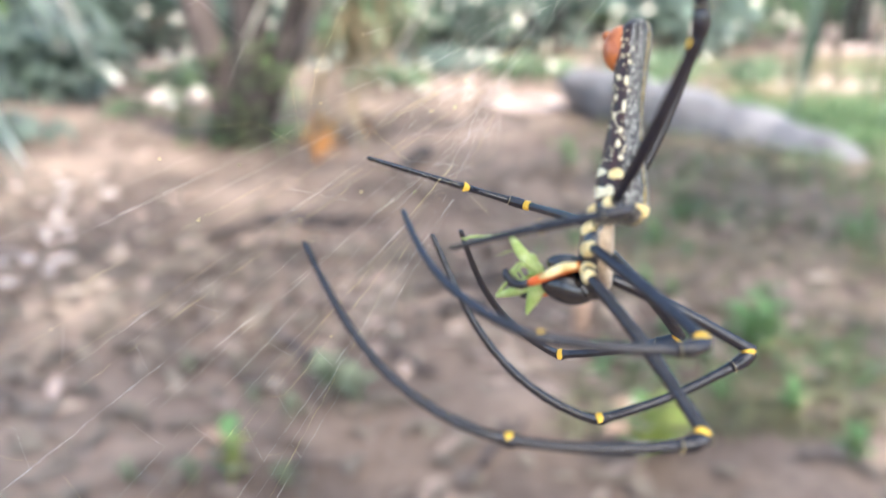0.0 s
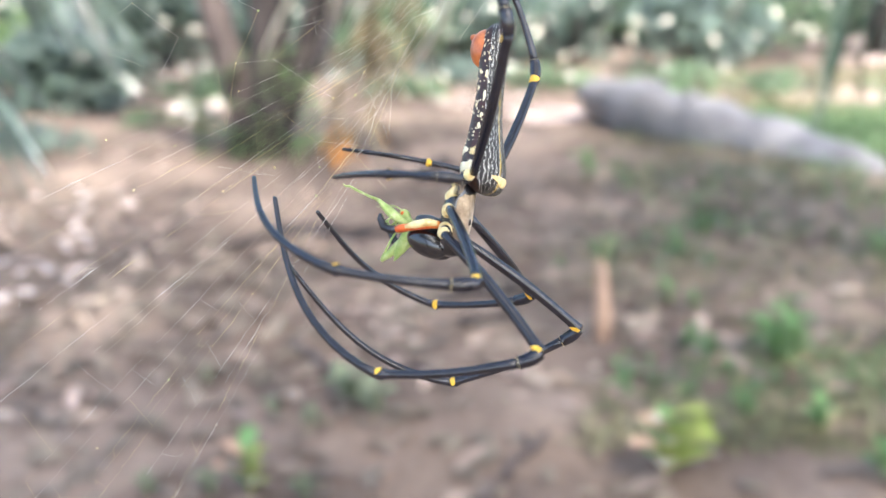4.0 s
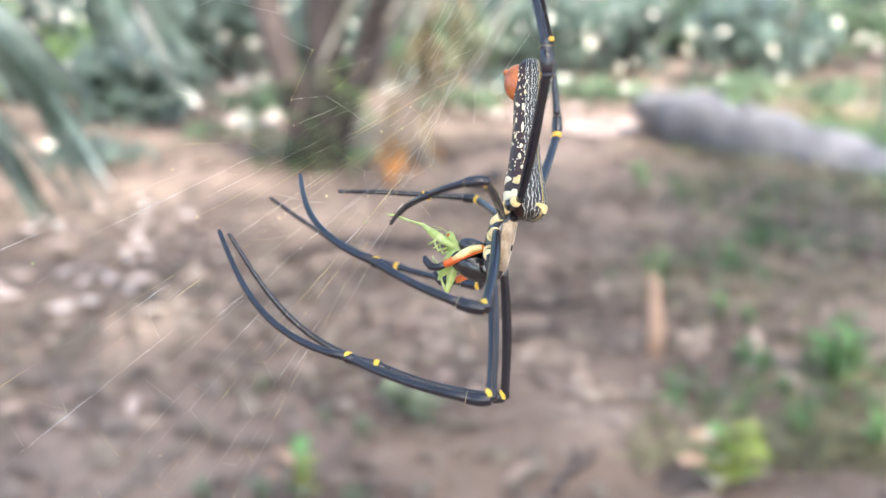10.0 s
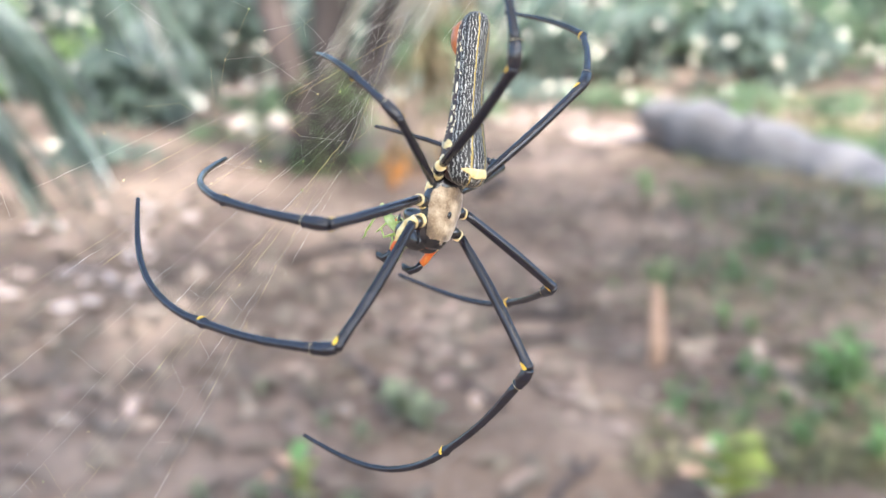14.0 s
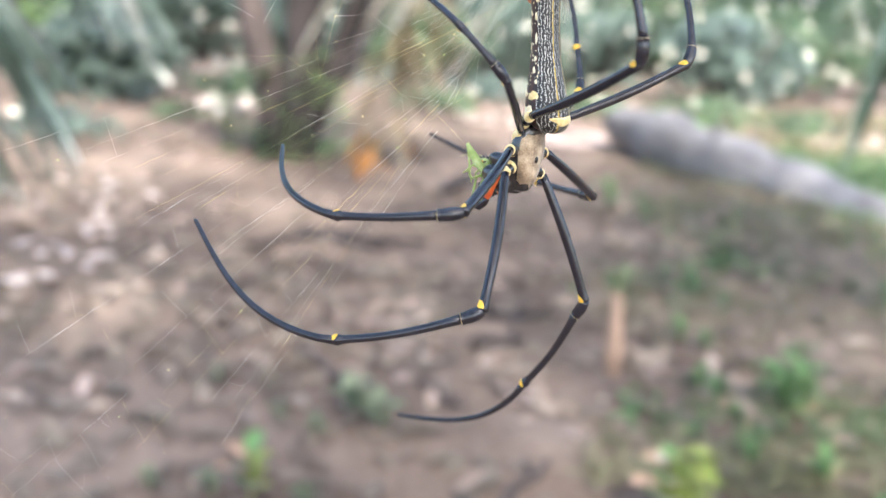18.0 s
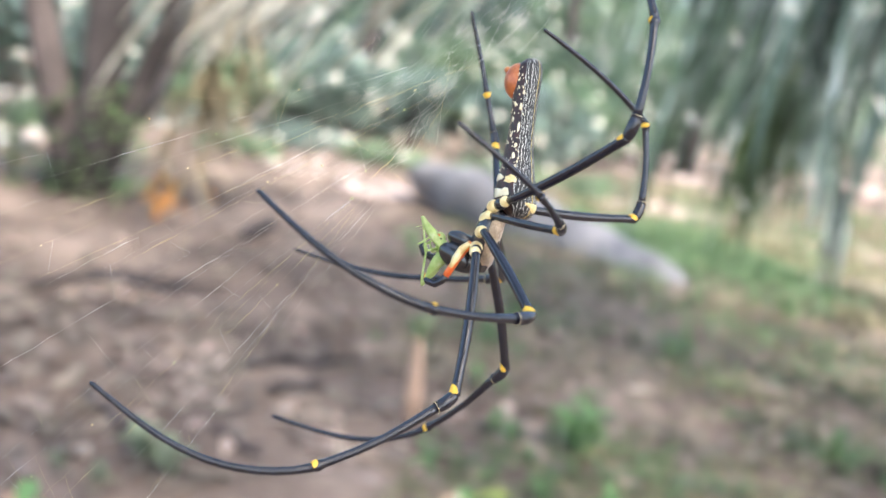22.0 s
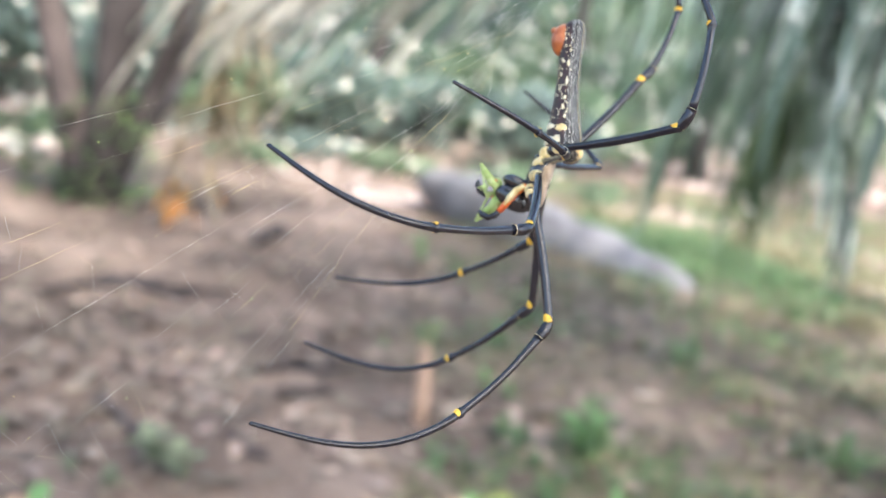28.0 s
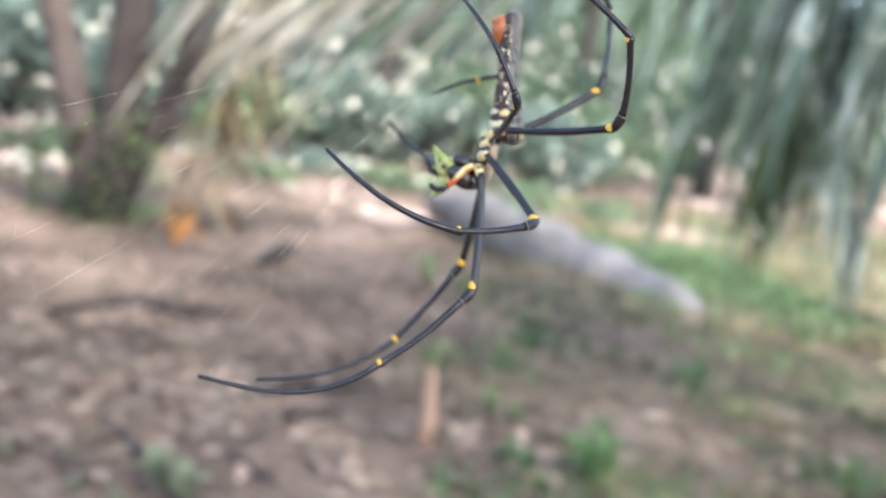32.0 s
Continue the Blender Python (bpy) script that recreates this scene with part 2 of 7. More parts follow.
litter("fallen_leaves", M_LITTER, 14500, (0.05, 0.13), "dry brown and pinkish leaves fallen on soil", patchy)
# drifts of paler leaves that paint the flecks of sun on the soil
litter("pale_fallen_leaves", M_SUNFLECK, 1300, (0.06, 0.12), "pale pinkish dry leaves in drifts that paint sun flecks", lambda x, y: y > 2.35 + 0.5 * rnd.random() and x < 0.9 + 1.5 * rnd.random() ** 3 and noise.noise((x * 1.5, y * 1.5, 9.0)) > rnd.uniform(-0.05, 0.4))



def sunlit_patches():
    """Pale leaves heaped in the open spots between the trees, painting patches of sunlit ground."""
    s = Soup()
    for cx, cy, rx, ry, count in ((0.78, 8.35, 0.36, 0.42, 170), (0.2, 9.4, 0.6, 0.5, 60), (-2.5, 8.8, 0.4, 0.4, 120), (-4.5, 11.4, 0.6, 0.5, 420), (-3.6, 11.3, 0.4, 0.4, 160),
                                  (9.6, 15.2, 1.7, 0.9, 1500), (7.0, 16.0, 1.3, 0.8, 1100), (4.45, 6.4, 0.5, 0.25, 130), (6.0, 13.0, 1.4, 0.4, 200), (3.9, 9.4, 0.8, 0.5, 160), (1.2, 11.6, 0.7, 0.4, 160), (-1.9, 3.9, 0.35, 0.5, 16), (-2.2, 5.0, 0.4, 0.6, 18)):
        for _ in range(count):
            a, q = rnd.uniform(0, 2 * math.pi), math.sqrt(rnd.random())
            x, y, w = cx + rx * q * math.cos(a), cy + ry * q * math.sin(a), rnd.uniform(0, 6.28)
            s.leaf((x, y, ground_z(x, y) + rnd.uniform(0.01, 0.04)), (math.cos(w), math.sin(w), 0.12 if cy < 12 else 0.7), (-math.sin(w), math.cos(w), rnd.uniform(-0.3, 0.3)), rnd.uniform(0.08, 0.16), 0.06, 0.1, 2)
    tagged(mesh_ob("bleached_leaves", s.data(), M_SUNPATCH), "pale leaves heaped to paint sunlit patches in open spots", "leaf litter", kind="stuff")


sunlit_patches()


LOG_NEAR, LOG_FAR = Vector((2.66, 5.95, -0.06)), Vector((1.12, 7.95, 0.22))


def on_log(x, y):
    """Whether a place on the ground lies under the fallen log."""
    d = LOG_FAR - LOG_NEAR
    u = ((x - LOG_NEAR.x) * d.x + (y - LOG_NEAR.y) * d.y) / (d.x * d.x + d.y * d.y)
    off = abs((x - LOG_NEAR.x) * d.y - (y - LOG_NEAR.y) * d.x) / math.hypot(d.x, d.y)
    return 0.05 < u < 1.1 and off < 0.10 + 0.14 * u


def grass():
    s, dry = Soup(), Soup()
    made = 0
    while made < 15000:
        y = rnd.uniform(4.2, 12) if made % 3 else rnd.uniform(5.0, 8.5)
        x = rnd.uniform(1.2, 9) if made % 3 else rnd.uniform(2.0, 4.6)
        dens = 1.0 if x > 2.0 + 0.05 * y and y > 5.2 else 0.25
        if rnd.random() > dens or noise.noise((x * 0.8, y * 0.8, 2.2)) < rnd.uniform(-0.6, 0.2):
            continue
        if on_log(x, y):
            continue
        made += 1
        a = rnd.uniform(0, 2 * math.pi)
        ln = rnd.uniform(0.06, 0.2)
        green = 2.2 < x < 4.0 and 5.6 < y < 8.2 or noise.noise((x * 1.7, y * 1.7, 5.1)) > 0.1
        (s if green else dry).leaf((x, y, ground_z(x, y)), (0.5 * math.cos(a), 0.5 * math.sin(a), 1), (-math.sin(a), math.cos(a), 0), ln, 0.014, 0.3, 2)
    tagged(mesh_ob("grass", s.data(), M_GRASS), "short green grass patch beside the fallen log", "grass", kind="stuff")
    tagged(mesh_ob("dry_grass", dry.data(), M_STRAW), "dry olive grass between green tufts", "grass", kind="stuff")


grass()



def ground_cover():
    s = Soup()
    made = 0
    while made < 3600:
        y = 2.6 + 7 * rnd.random()
        x = rnd.uniform(0.15, 0.95) * (y + 0.6)
        if noise.noise((x * 1.4, y * 1.4, 7.7)) < rnd.uniform(-0.1, 0.4) or on_log(x, y):
            continue
        made += 1
        a = rnd.uniform(0, 2 * math.pi)
        s.leaf((x, y, ground_z(x, y) + 0.005), (math.cos(a), math.sin(a), rnd.uniform(0.3, 1.3)), (-math.sin(a), math.cos(a), 0), rnd.uniform(0.04, 0.10), 0.035, 0.4, 2)
    tagged(mesh_ob("ground_cover", s.data(), M_COVER), "scattered low green seedlings on brown soil", "ground cover", kind="stuff")


ground_cover()


def withered_grass():
    s = Soup()
    made = 0
    while made < 9000:
        y = 2.3 + 5.5 * rnd.random() ** 1.3
        x = rnd.uniform(0.12, 1.0) * (y + 0.6)
        if noise.noise((x * 1.1, y * 1.1, 3.1)) < rnd.uniform(-0.5, 0.3) or on_log(x, y):
            continue
        made += 1
        a = rnd.uniform(0, 2 * math.pi)
        s.leaf((x, y, ground_z(x, y) + 0.004), (math.cos(a), math.sin(a), rnd.uniform(0.1, 0.9)), (-math.sin(a), math.cos(a), 0.2), rnd.uniform(0.05, 0.13), 0.014, 0.4, 2)
    tagged(mesh_ob("withered_grass", s.data(), M_STRAW), "olive and straw-coloured withered grass over the soil", "grass", kind="stuff")


withered_grass()


# ---- trees ----
def trunk_mesh(path, radii, mat, parent, name="trunk", sides=18, rough=0.10):
    bm = bmesh.new()
    rings = tube(bm, path, radii, sides)
    for v in bm.verts:
        k = noise.noise(v.co * 2.6) * rough + noise.noise(v.co * 9) * rough * 0.3
        v.co.x += k
        v.co.y += noise.noise(v.co * 2.6 + Vector((9, 3, 1))) * rough
    return part(name, bm, mat, parent)


def curve_pts(a, b, n, wob=0.1, seed=0.0):
    a, b = Vector(a), Vector(b)
    out = []
    for i in range(n + 1):
        u = i / n
        w = Vector((noise.noise((u * 2.2, seed, 0)), noise.noise((u * 2.2, seed, 5)), 0)) * wob * math.sin(math.pi * min(1, u + 0.1))
        out.append(a.lerp(b, u) + w)
    return out


def crown_soup(s, centre, radius, count, size, flat=0.55):
    for _ in range(count):
        d = spin()
        p = Vector(centre) + Vector((d.x, d.y, d.z * flat)) * radius * rnd.random() ** 0.45
        w = spin()
        s.leaf(p, (w.x, w.y, w.z * 0.4 - 0.2), w.orthogonal(), size * rnd.uniform(0.6, 1.4), size * 0.5, 0.3, 2)


def garden_tree():
    tree = tagged(empty("tree", pose(-1.42, 6.75, -0.05)), "dark old tree trunk with creepers at its foot", "tree")
    trunk_mesh(curve_pts((0, 0, 0), (0.30, 0.2, 5.6), 14, 0.10, 1.0), [0.23, 0.165, 0.14] + [0.145 - 0.004 * k for k in range(12)], M_BARK, tree)
    trunk_mesh(curve_pts((-0.04, -0.05, 0.08), (-1.25, -0.1, 4.8), 12, 0.08, 4.0), [0.10, 0.105] + [0.11 - 0.004 * k for k in range(11)], M_PALEBARK, tree, "side_stem", 12, 0.035)
    trunk_mesh(curve_pts((0.08, 0.05, 0.05), (1.55, 0.5, 4.5), 10, 0.12, 7.0), [0.085 - 0.003 * k for k in range(11)], M_BARK, tree, "side_stem", 10, 0.03)
    trunk_mesh(curve_pts((0.30, 0.32, 0.55), (1.75, 0.4, 3.6), 10, 0.10, 2.0), [0.075 - 0.003 * k for k in range(11)], M_GREYBARK, tree, "grey_stem", 10, 0.02)
    for k in range(5):
        a = k * 1.26 + 0.4
        e = (1.9 * math.cos(a), 1.9 * math.sin(a), 6.2 + 0.4 * math.sin(3 * a))
        trunk_mesh(curve_pts((-0.05, 0.2, 4.6 + 0.15 * k), e, 6, 0.2, 10.0 + k), [0.11 - 0.014 * i for i in range(7)], M_BARK, tree, "limb", 8, 0.02)
    s = Soup()
    for k in range(9):
        a = k * 0.7
        crown_soup(s, (2.2 * math.cos(a) * (k % 3 + 1) / 3, 2.2 * math.sin(a) * (k % 3 + 1) / 3, 6.3 + 0.5 * math.sin(2.1 * k)), 1.4, 230, 0.17)
    part("crown", s.data(), M_GREEN, tree)
    s = Soup()
    for _ in range(190):
        a = rnd.uniform(0, 2 * math.pi)
        z = 0.75 * rnd.random() ** 1.5
        r = 0.18 + 0.3 * rnd.random() * (1 - z)
        s.leaf((r * math.cos(a), r * math.sin(a), z + 0.05), (math.cos(a), math.sin(a), 0.5), (-math.sin(a), math.cos(a), 0.2), rnd.uniform(0.07, 0.15), 0.06, 0.4, 2)
    part("creeper", s.data(), M_GREEN, tree, "green creeper leaves round the trunk's foot")


garden_tree()


def fallen_log():
    log = tagged(empty("fallen_log", Matrix.Translation((LOG_NEAR.x, LOG_NEAR.y, 0))), "thick grey weathered log lying in the grass", "log")
    d = LOG_FAR - LOG_NEAR
    p = curve_pts((0, 0, LOG_NEAR.z), (d.x, d.y, LOG_FAR.z), 16, 0.10, 3.0)
    radii = [0.15 + 0.13 * (k / 16) ** 0.6 + 0.022 * math.sin(1.7 * k) - 0.05 * max(0, k - 13) for k in range(17)]
    trunk_mesh([(0.10, -0.10, -0.10)] + p + [p[-1] + Vector((-0.05, 0.06, 0))], [0.03] + radii + [0.09], M_LOG, log, "trunk", 22, 0.09)
    bm = bmesh.new()
    tube(bm, [p[9] + Vector((0, 0, 0.13)), p[9] + Vector((-0.03, -0.04, 0.22)), p[9] + Vector((-0.06, -0.07, 0.27))], [0.08, 0.06, 0.045], 10)
    part("branch_stub", bm, M_LOG, log)


fallen_log()


# near-white leaf colour that paints glints of sun among the foliage
M_GLINT = material("glint_leaf", [(0.3, (0.60, 0.59, 0.48)), (0.7, (0.84, 0.81, 0.72))], 4, 3, 0.25, island=0.2, transmit=0.2)
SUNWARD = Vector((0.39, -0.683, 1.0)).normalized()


# ---- palm fronds ----
def palm(x, y, h, r, label, mat):
    """A palm: a ringed trunk with old leaf bases; its fronds are added by frond()."""
    ob = tagged(empty("palm_tree", pose(x, y, 0)), label, "palm tree", "palms")
    bm = bmesh.new()
    n = 26
    tube(bm, [(0.03 * math.sin(3 * i / n), 0, -0.05 + (h + 0.05) * i / n) for i in range(n + 1)], [r * (1.25 - 0.35 * i / n) * (1.0 if i % 2 else 1.12) for i in range(n + 1)], 14)
    part("trunk", bm, mat, ob)
    for k in range(14):
        bm = bmesh.new()
        a, z = 2.4 * k, h * (0.25 + 0.05 * k)
        tube(bm, [(r * math.cos(a), r * math.sin(a), z), (1.9 * r * math.cos(a), 1.9 * r * math.sin(a), z + 0.16)], [0.03, 0.015], 6)
        part("leaf_base", bm, mat, ob)
    return ob


def frond(tree, top, path, leaf_len, leaf_w, n, mat, hang=0.75, spread=0.7, droop=0.25, lean=(0, 0, 0), wild=0.22):
    """A palm frond on its tree: an arching rachis with two rows of hanging leaflets along its outer part."""
    o0 = tree.matrix_basis.translation
    loc = [Vector(p) - o0 for p in path]
    d = loc[0] - Vector(top)
    stem = [Vector(top) + d * u + Vector((0, 0, 0.25 * math.sin(math.pi * u))) for u in (0, 0.25, 0.5, 0.75)]
    bm = bmesh.new()
    full = stem + loc
    tube(bm, full, [0.024 * (1 - 0.8 * i / (len(full) - 1)) for i in range(len(full))], 6)
    rib = part("rachis", bm, mat, tree)
    m = len(loc) - 1
    for i in range(n):
        u = 0.02 + 0.98 * i / n
        k = min(int(u * m), m - 1)
        p = loc[k].lerp(loc[k + 1], u * m - k)
        d = (loc[k + 1] - loc[k]).normalized()
        o = d.cross(Vector((0, 0, 1))).normalized()
        for sg in (-1, 1):
            w = o * sg * spread + d * 0.35 + Vector((0, 0, -hang)) + spin() * wild + Vector(lean)
            ln = leaf_len * (0.55 + 0.6 * math.sin(math.pi * (0.15 + 0.75 * u))) * rnd.uniform(0.55, 1.2)
            s = Soup()
            v, q = w.normalized(), rnd.uniform(-1.2, 1.2)
            s.leaf(p, w, v.cross(d).normalized() * math.sin(q) + (d - v * v.dot(d)).normalized() * math.cos(q), ln, leaf_w * rnd.uniform(0.8, 1.2), droop, 4)
            part("leaflet", s.data(), mat, rib)
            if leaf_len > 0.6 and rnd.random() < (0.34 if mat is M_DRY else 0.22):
                # an extra pale leaflet, turned sunward, painted as a glint
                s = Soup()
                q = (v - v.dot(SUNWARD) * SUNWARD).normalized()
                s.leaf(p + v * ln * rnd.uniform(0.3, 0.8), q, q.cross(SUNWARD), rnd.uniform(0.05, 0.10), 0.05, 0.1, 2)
                part("folded_leaflet", s.data(), M_GLINT, rib, "pale leaflet added to paint a sun glint")


def arch(a, b, rise, n=10):
    a, b = Vector(a), Vector(b)
    return [a.lerp(b, i / n) + Vector((0, 0, rise * math.sin(math.pi * i / n))) for i in range(n + 1)]


M_PALMBARK = material("palm_bark", [(0.3, (0.035, 0.045, 0.028)), (0.7, (0.10, 0.105, 0.07))], 6, 5, 0.85, bump=0.8, bump_scale=40)
TALL_PALM = palm(4.5, 5.2, 3.5, 0.11, "tall palm with drooping green fronds and dry tan fronds", M_PALMBARK)
LOW_PALM = palm(-2.6, 2.7, 1.7, 0.09, "low palm with narrow grey-green fronds", M_PALMBARK)
TALL_TOP, LOW_TOP = (0, 0, 3.5), (0, 0, 1.7)
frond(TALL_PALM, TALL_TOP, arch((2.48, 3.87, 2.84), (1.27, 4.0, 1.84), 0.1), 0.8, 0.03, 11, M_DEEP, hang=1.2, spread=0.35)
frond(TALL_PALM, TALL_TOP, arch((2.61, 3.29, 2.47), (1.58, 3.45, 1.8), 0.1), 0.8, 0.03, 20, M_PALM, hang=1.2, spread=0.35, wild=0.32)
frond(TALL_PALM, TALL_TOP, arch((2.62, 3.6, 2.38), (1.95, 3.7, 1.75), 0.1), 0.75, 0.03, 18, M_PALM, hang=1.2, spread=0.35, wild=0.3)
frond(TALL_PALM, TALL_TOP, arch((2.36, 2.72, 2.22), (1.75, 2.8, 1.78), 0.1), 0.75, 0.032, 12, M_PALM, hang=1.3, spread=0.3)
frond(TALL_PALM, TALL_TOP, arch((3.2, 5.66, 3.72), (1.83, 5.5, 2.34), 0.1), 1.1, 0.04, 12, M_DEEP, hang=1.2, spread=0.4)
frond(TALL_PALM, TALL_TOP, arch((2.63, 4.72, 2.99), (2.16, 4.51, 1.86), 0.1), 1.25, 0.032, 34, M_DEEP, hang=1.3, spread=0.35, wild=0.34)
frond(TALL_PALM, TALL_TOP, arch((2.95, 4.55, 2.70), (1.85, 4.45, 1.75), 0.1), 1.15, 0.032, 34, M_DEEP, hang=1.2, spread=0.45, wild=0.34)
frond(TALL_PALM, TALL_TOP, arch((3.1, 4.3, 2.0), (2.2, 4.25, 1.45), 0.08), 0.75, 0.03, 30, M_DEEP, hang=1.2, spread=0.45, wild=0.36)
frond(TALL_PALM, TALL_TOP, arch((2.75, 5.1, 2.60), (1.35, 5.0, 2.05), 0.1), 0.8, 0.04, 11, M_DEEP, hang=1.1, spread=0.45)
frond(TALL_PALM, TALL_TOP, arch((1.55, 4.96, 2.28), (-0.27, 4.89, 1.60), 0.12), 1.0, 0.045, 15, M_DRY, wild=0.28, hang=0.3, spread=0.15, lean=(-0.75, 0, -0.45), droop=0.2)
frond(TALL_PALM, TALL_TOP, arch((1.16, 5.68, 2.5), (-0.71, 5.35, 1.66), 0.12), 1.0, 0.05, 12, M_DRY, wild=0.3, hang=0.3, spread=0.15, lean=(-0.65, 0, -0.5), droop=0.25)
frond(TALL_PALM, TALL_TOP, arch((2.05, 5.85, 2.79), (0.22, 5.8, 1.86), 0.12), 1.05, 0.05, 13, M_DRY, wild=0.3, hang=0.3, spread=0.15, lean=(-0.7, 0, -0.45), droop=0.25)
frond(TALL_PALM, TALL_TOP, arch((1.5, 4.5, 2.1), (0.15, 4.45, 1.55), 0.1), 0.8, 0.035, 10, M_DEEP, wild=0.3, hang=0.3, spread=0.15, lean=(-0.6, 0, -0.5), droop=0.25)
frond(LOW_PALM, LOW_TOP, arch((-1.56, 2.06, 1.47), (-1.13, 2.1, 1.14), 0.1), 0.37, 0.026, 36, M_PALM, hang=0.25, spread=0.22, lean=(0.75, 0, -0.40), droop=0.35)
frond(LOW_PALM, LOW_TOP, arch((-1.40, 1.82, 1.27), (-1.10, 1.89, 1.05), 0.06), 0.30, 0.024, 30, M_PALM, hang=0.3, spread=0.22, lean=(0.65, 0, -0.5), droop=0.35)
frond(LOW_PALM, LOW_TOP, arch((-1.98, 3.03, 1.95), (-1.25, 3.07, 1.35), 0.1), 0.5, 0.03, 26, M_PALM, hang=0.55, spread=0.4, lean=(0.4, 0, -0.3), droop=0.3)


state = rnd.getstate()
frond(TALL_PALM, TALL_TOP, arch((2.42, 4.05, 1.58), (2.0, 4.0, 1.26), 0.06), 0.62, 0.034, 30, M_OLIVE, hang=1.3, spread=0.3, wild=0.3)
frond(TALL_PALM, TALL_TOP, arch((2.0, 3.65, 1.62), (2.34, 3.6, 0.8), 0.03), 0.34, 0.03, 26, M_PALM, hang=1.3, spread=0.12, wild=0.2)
rnd.setstate(state)


# ---- hanging rust-brown dead frond by the tree ----
def dead_frond(x, y, top, low, mat, n=70, name="dead_frond", withered=2):
    ob = tagged(empty(name, pose(x, y, top)), "rust-brown dead palm frond hanging by the tree", "dead frond")
    bm = bmesh.new()
    tube(bm, [(0.0, 0, 0.6 * min(1.0, top)), (0, 0, 0), (0.02, 0, low - top + 0.1)], [0.02, 0.02, 0.008], 6)
    part("rachis", bm, M_OCHRE, ob)
    for _ in range(n):
        s = Soup()
        z = rnd.uniform(low - top + 0.25, 0.5 if top > 1 else 0.1)
        a = rnd.uniform(0, 2 * math.pi)
        s.leaf((0.02 * math.cos(a), 0.02 * math.sin(a), z), (0.8 * math.cos(a), 0.8 * math.sin(a), -1), (-math.sin(a), math.cos(a), 0), rnd.uniform(0.35, 0.75) * min(1.0, top), 0.035, 0.1, 3)
        part("leaflet", s.data(), mat, ob)
    for _ in range(withered):
        s = Soup()
        a = rnd.uniform(0, 2 * math.pi)
        s.leaf((0.09 * math.cos(a), 0.09 * math.sin(a), low - top + rnd.uniform(0.12, 0.36)), (math.cos(a), math.sin(a), -1.5), (-math.sin(a), math.cos(a), 0), 0.12, 0.06, 0.2, 2)
        part("withered_leaf", s.data(), M_RUST, ob, "rust-orange withered leaf")


dead_frond(-0.60, 6.45, 1.5, 0.03, M_OCHRE, 64)
dead_frond(-0.40, 6.6, 1.7, 0.5, M_OCHRE, 50, withered=0)
dead_frond(-0.75, 6.0, 0.5, 0.0, M_OCHRE, 12, withered=9)


# ---- small plants ----
def weed(x, y, h, n, mats, label, name="weed", wide=0.5, tilt=0.8):
    z = ground_z(x, y)
    ob = tagged(empty(name, pose(x, y, z)), label, "plant", "weeds on the ground")
    bm = bmesh.new()
    tube(bm, [(0, 0, -0.02), (0.01, 0, h * 0.5), (0.0, 0.01, h * 0.85)], [0.006, 0.005, 0.003], 6)
    part("stem", bm, mats[0], ob)
    for k in range(n):
        s = Soup()
        a = k * 2.4 + rnd.uniform(-0.4, 0.4)
        q = h * rnd.uniform(0.35, 0.8)
        s.leaf((0, 0, h * (0.15 + 0.7 * k / n)), (math.cos(a), math.sin(a), tilt), (-math.sin(a), math.cos(a), 0), q, q * wide, 0.35, 4)
        part("leaf", s.data(), mats[k % len(mats)], ob)


M_SAGE = material("dull_green_leaf", [(0.3, (0.13, 0.16, 0.09)), (0.7, (0.27, 0.30, 0.18))], 9, 3, 0.5, island=0.25, transmit=0.3)
M_YG = material("yellow_green_leaf", [(0.3, (0.22, 0.30, 0.06)), (0.7, (0.42, 0.45, 0.12))], 9, 3, 0.45, island=0.25, transmit=0.35)
GW = "small bright green weed growing from bare soil"
YW = "yellow, green and cream seedling on the soil"
NEAR_WEEDS = (
    (-0.38, 2.07, 0.07, 5, 0),
    (-0.52, 2.09, 0.16, 6, 1),
    (-0.62, 2.09, 0.08, 5, 0),
    (-0.78, 2.09, 0.06, 4, 0),
    (0.53, 2.14, 0.22, 7, 1),
    (1.08, 2.15, 0.12, 6, 0),
    (1.02, 2.41, 0.1, 5, 0),
    (-0.41, 2.44, 0.07, 5, 0),
    (0.83, 2.48, 0.09, 5, 0),
    (-0.24, 2.51, 0.12, 5, 0),
    (-0.54, 2.51, 0.06, 4, 0),
    (-0.33, 2.58, 0.13, 6, 0),
    (-0.31, 2.58, 0.09, 5, 0),
)
MIDDLE_WEEDS = (
    (-0.79, 2.72, 0.05, 4, 0),
    (1.04, 2.87, 0.17, 8, 0),
    (1.12, 2.92, 0.19, 8, 0),
    (0.84, 2.92, 0.11, 5, 0),
    (0.79, 3.01, 0.09, 6, 0),
    (2.14, 3.06, 0.13, 6, 0),
    (1.22, 3.28, 0.13, 5, 0),
    (1.88, 3.44, 0.06, 4, 0),
    (0.92, 3.46, 0.08, 4, 0),
    (0.83, 3.5, 0.1, 5, 0),
    (0.45, 3.95, 0.08, 4, 0),
    (0.68, 4.04, 0.12, 4, 0),
    (1.89, 4.12, 0.14, 4, 0),
)
FAR_WEEDS = (
    (1.0, 4.12, 0.13, 5, 0),
    (2.03, 4.26, 0.16, 4, 0),
    (1.23, 4.54, 0.1, 5, 0),
    (2.11, 5.3, 0.12, 5, 0),
    (0.98, 5.33, 0.14, 5, 0),
    (0.8, 5.71, 0.2, 5, 0),
    (-1.89, 6.83, 0.4, 7, 0),
    (-1.31, 7.31, 0.35, 7, 0),
    (3.98, 16.0, 0.3, 7, 0),
)
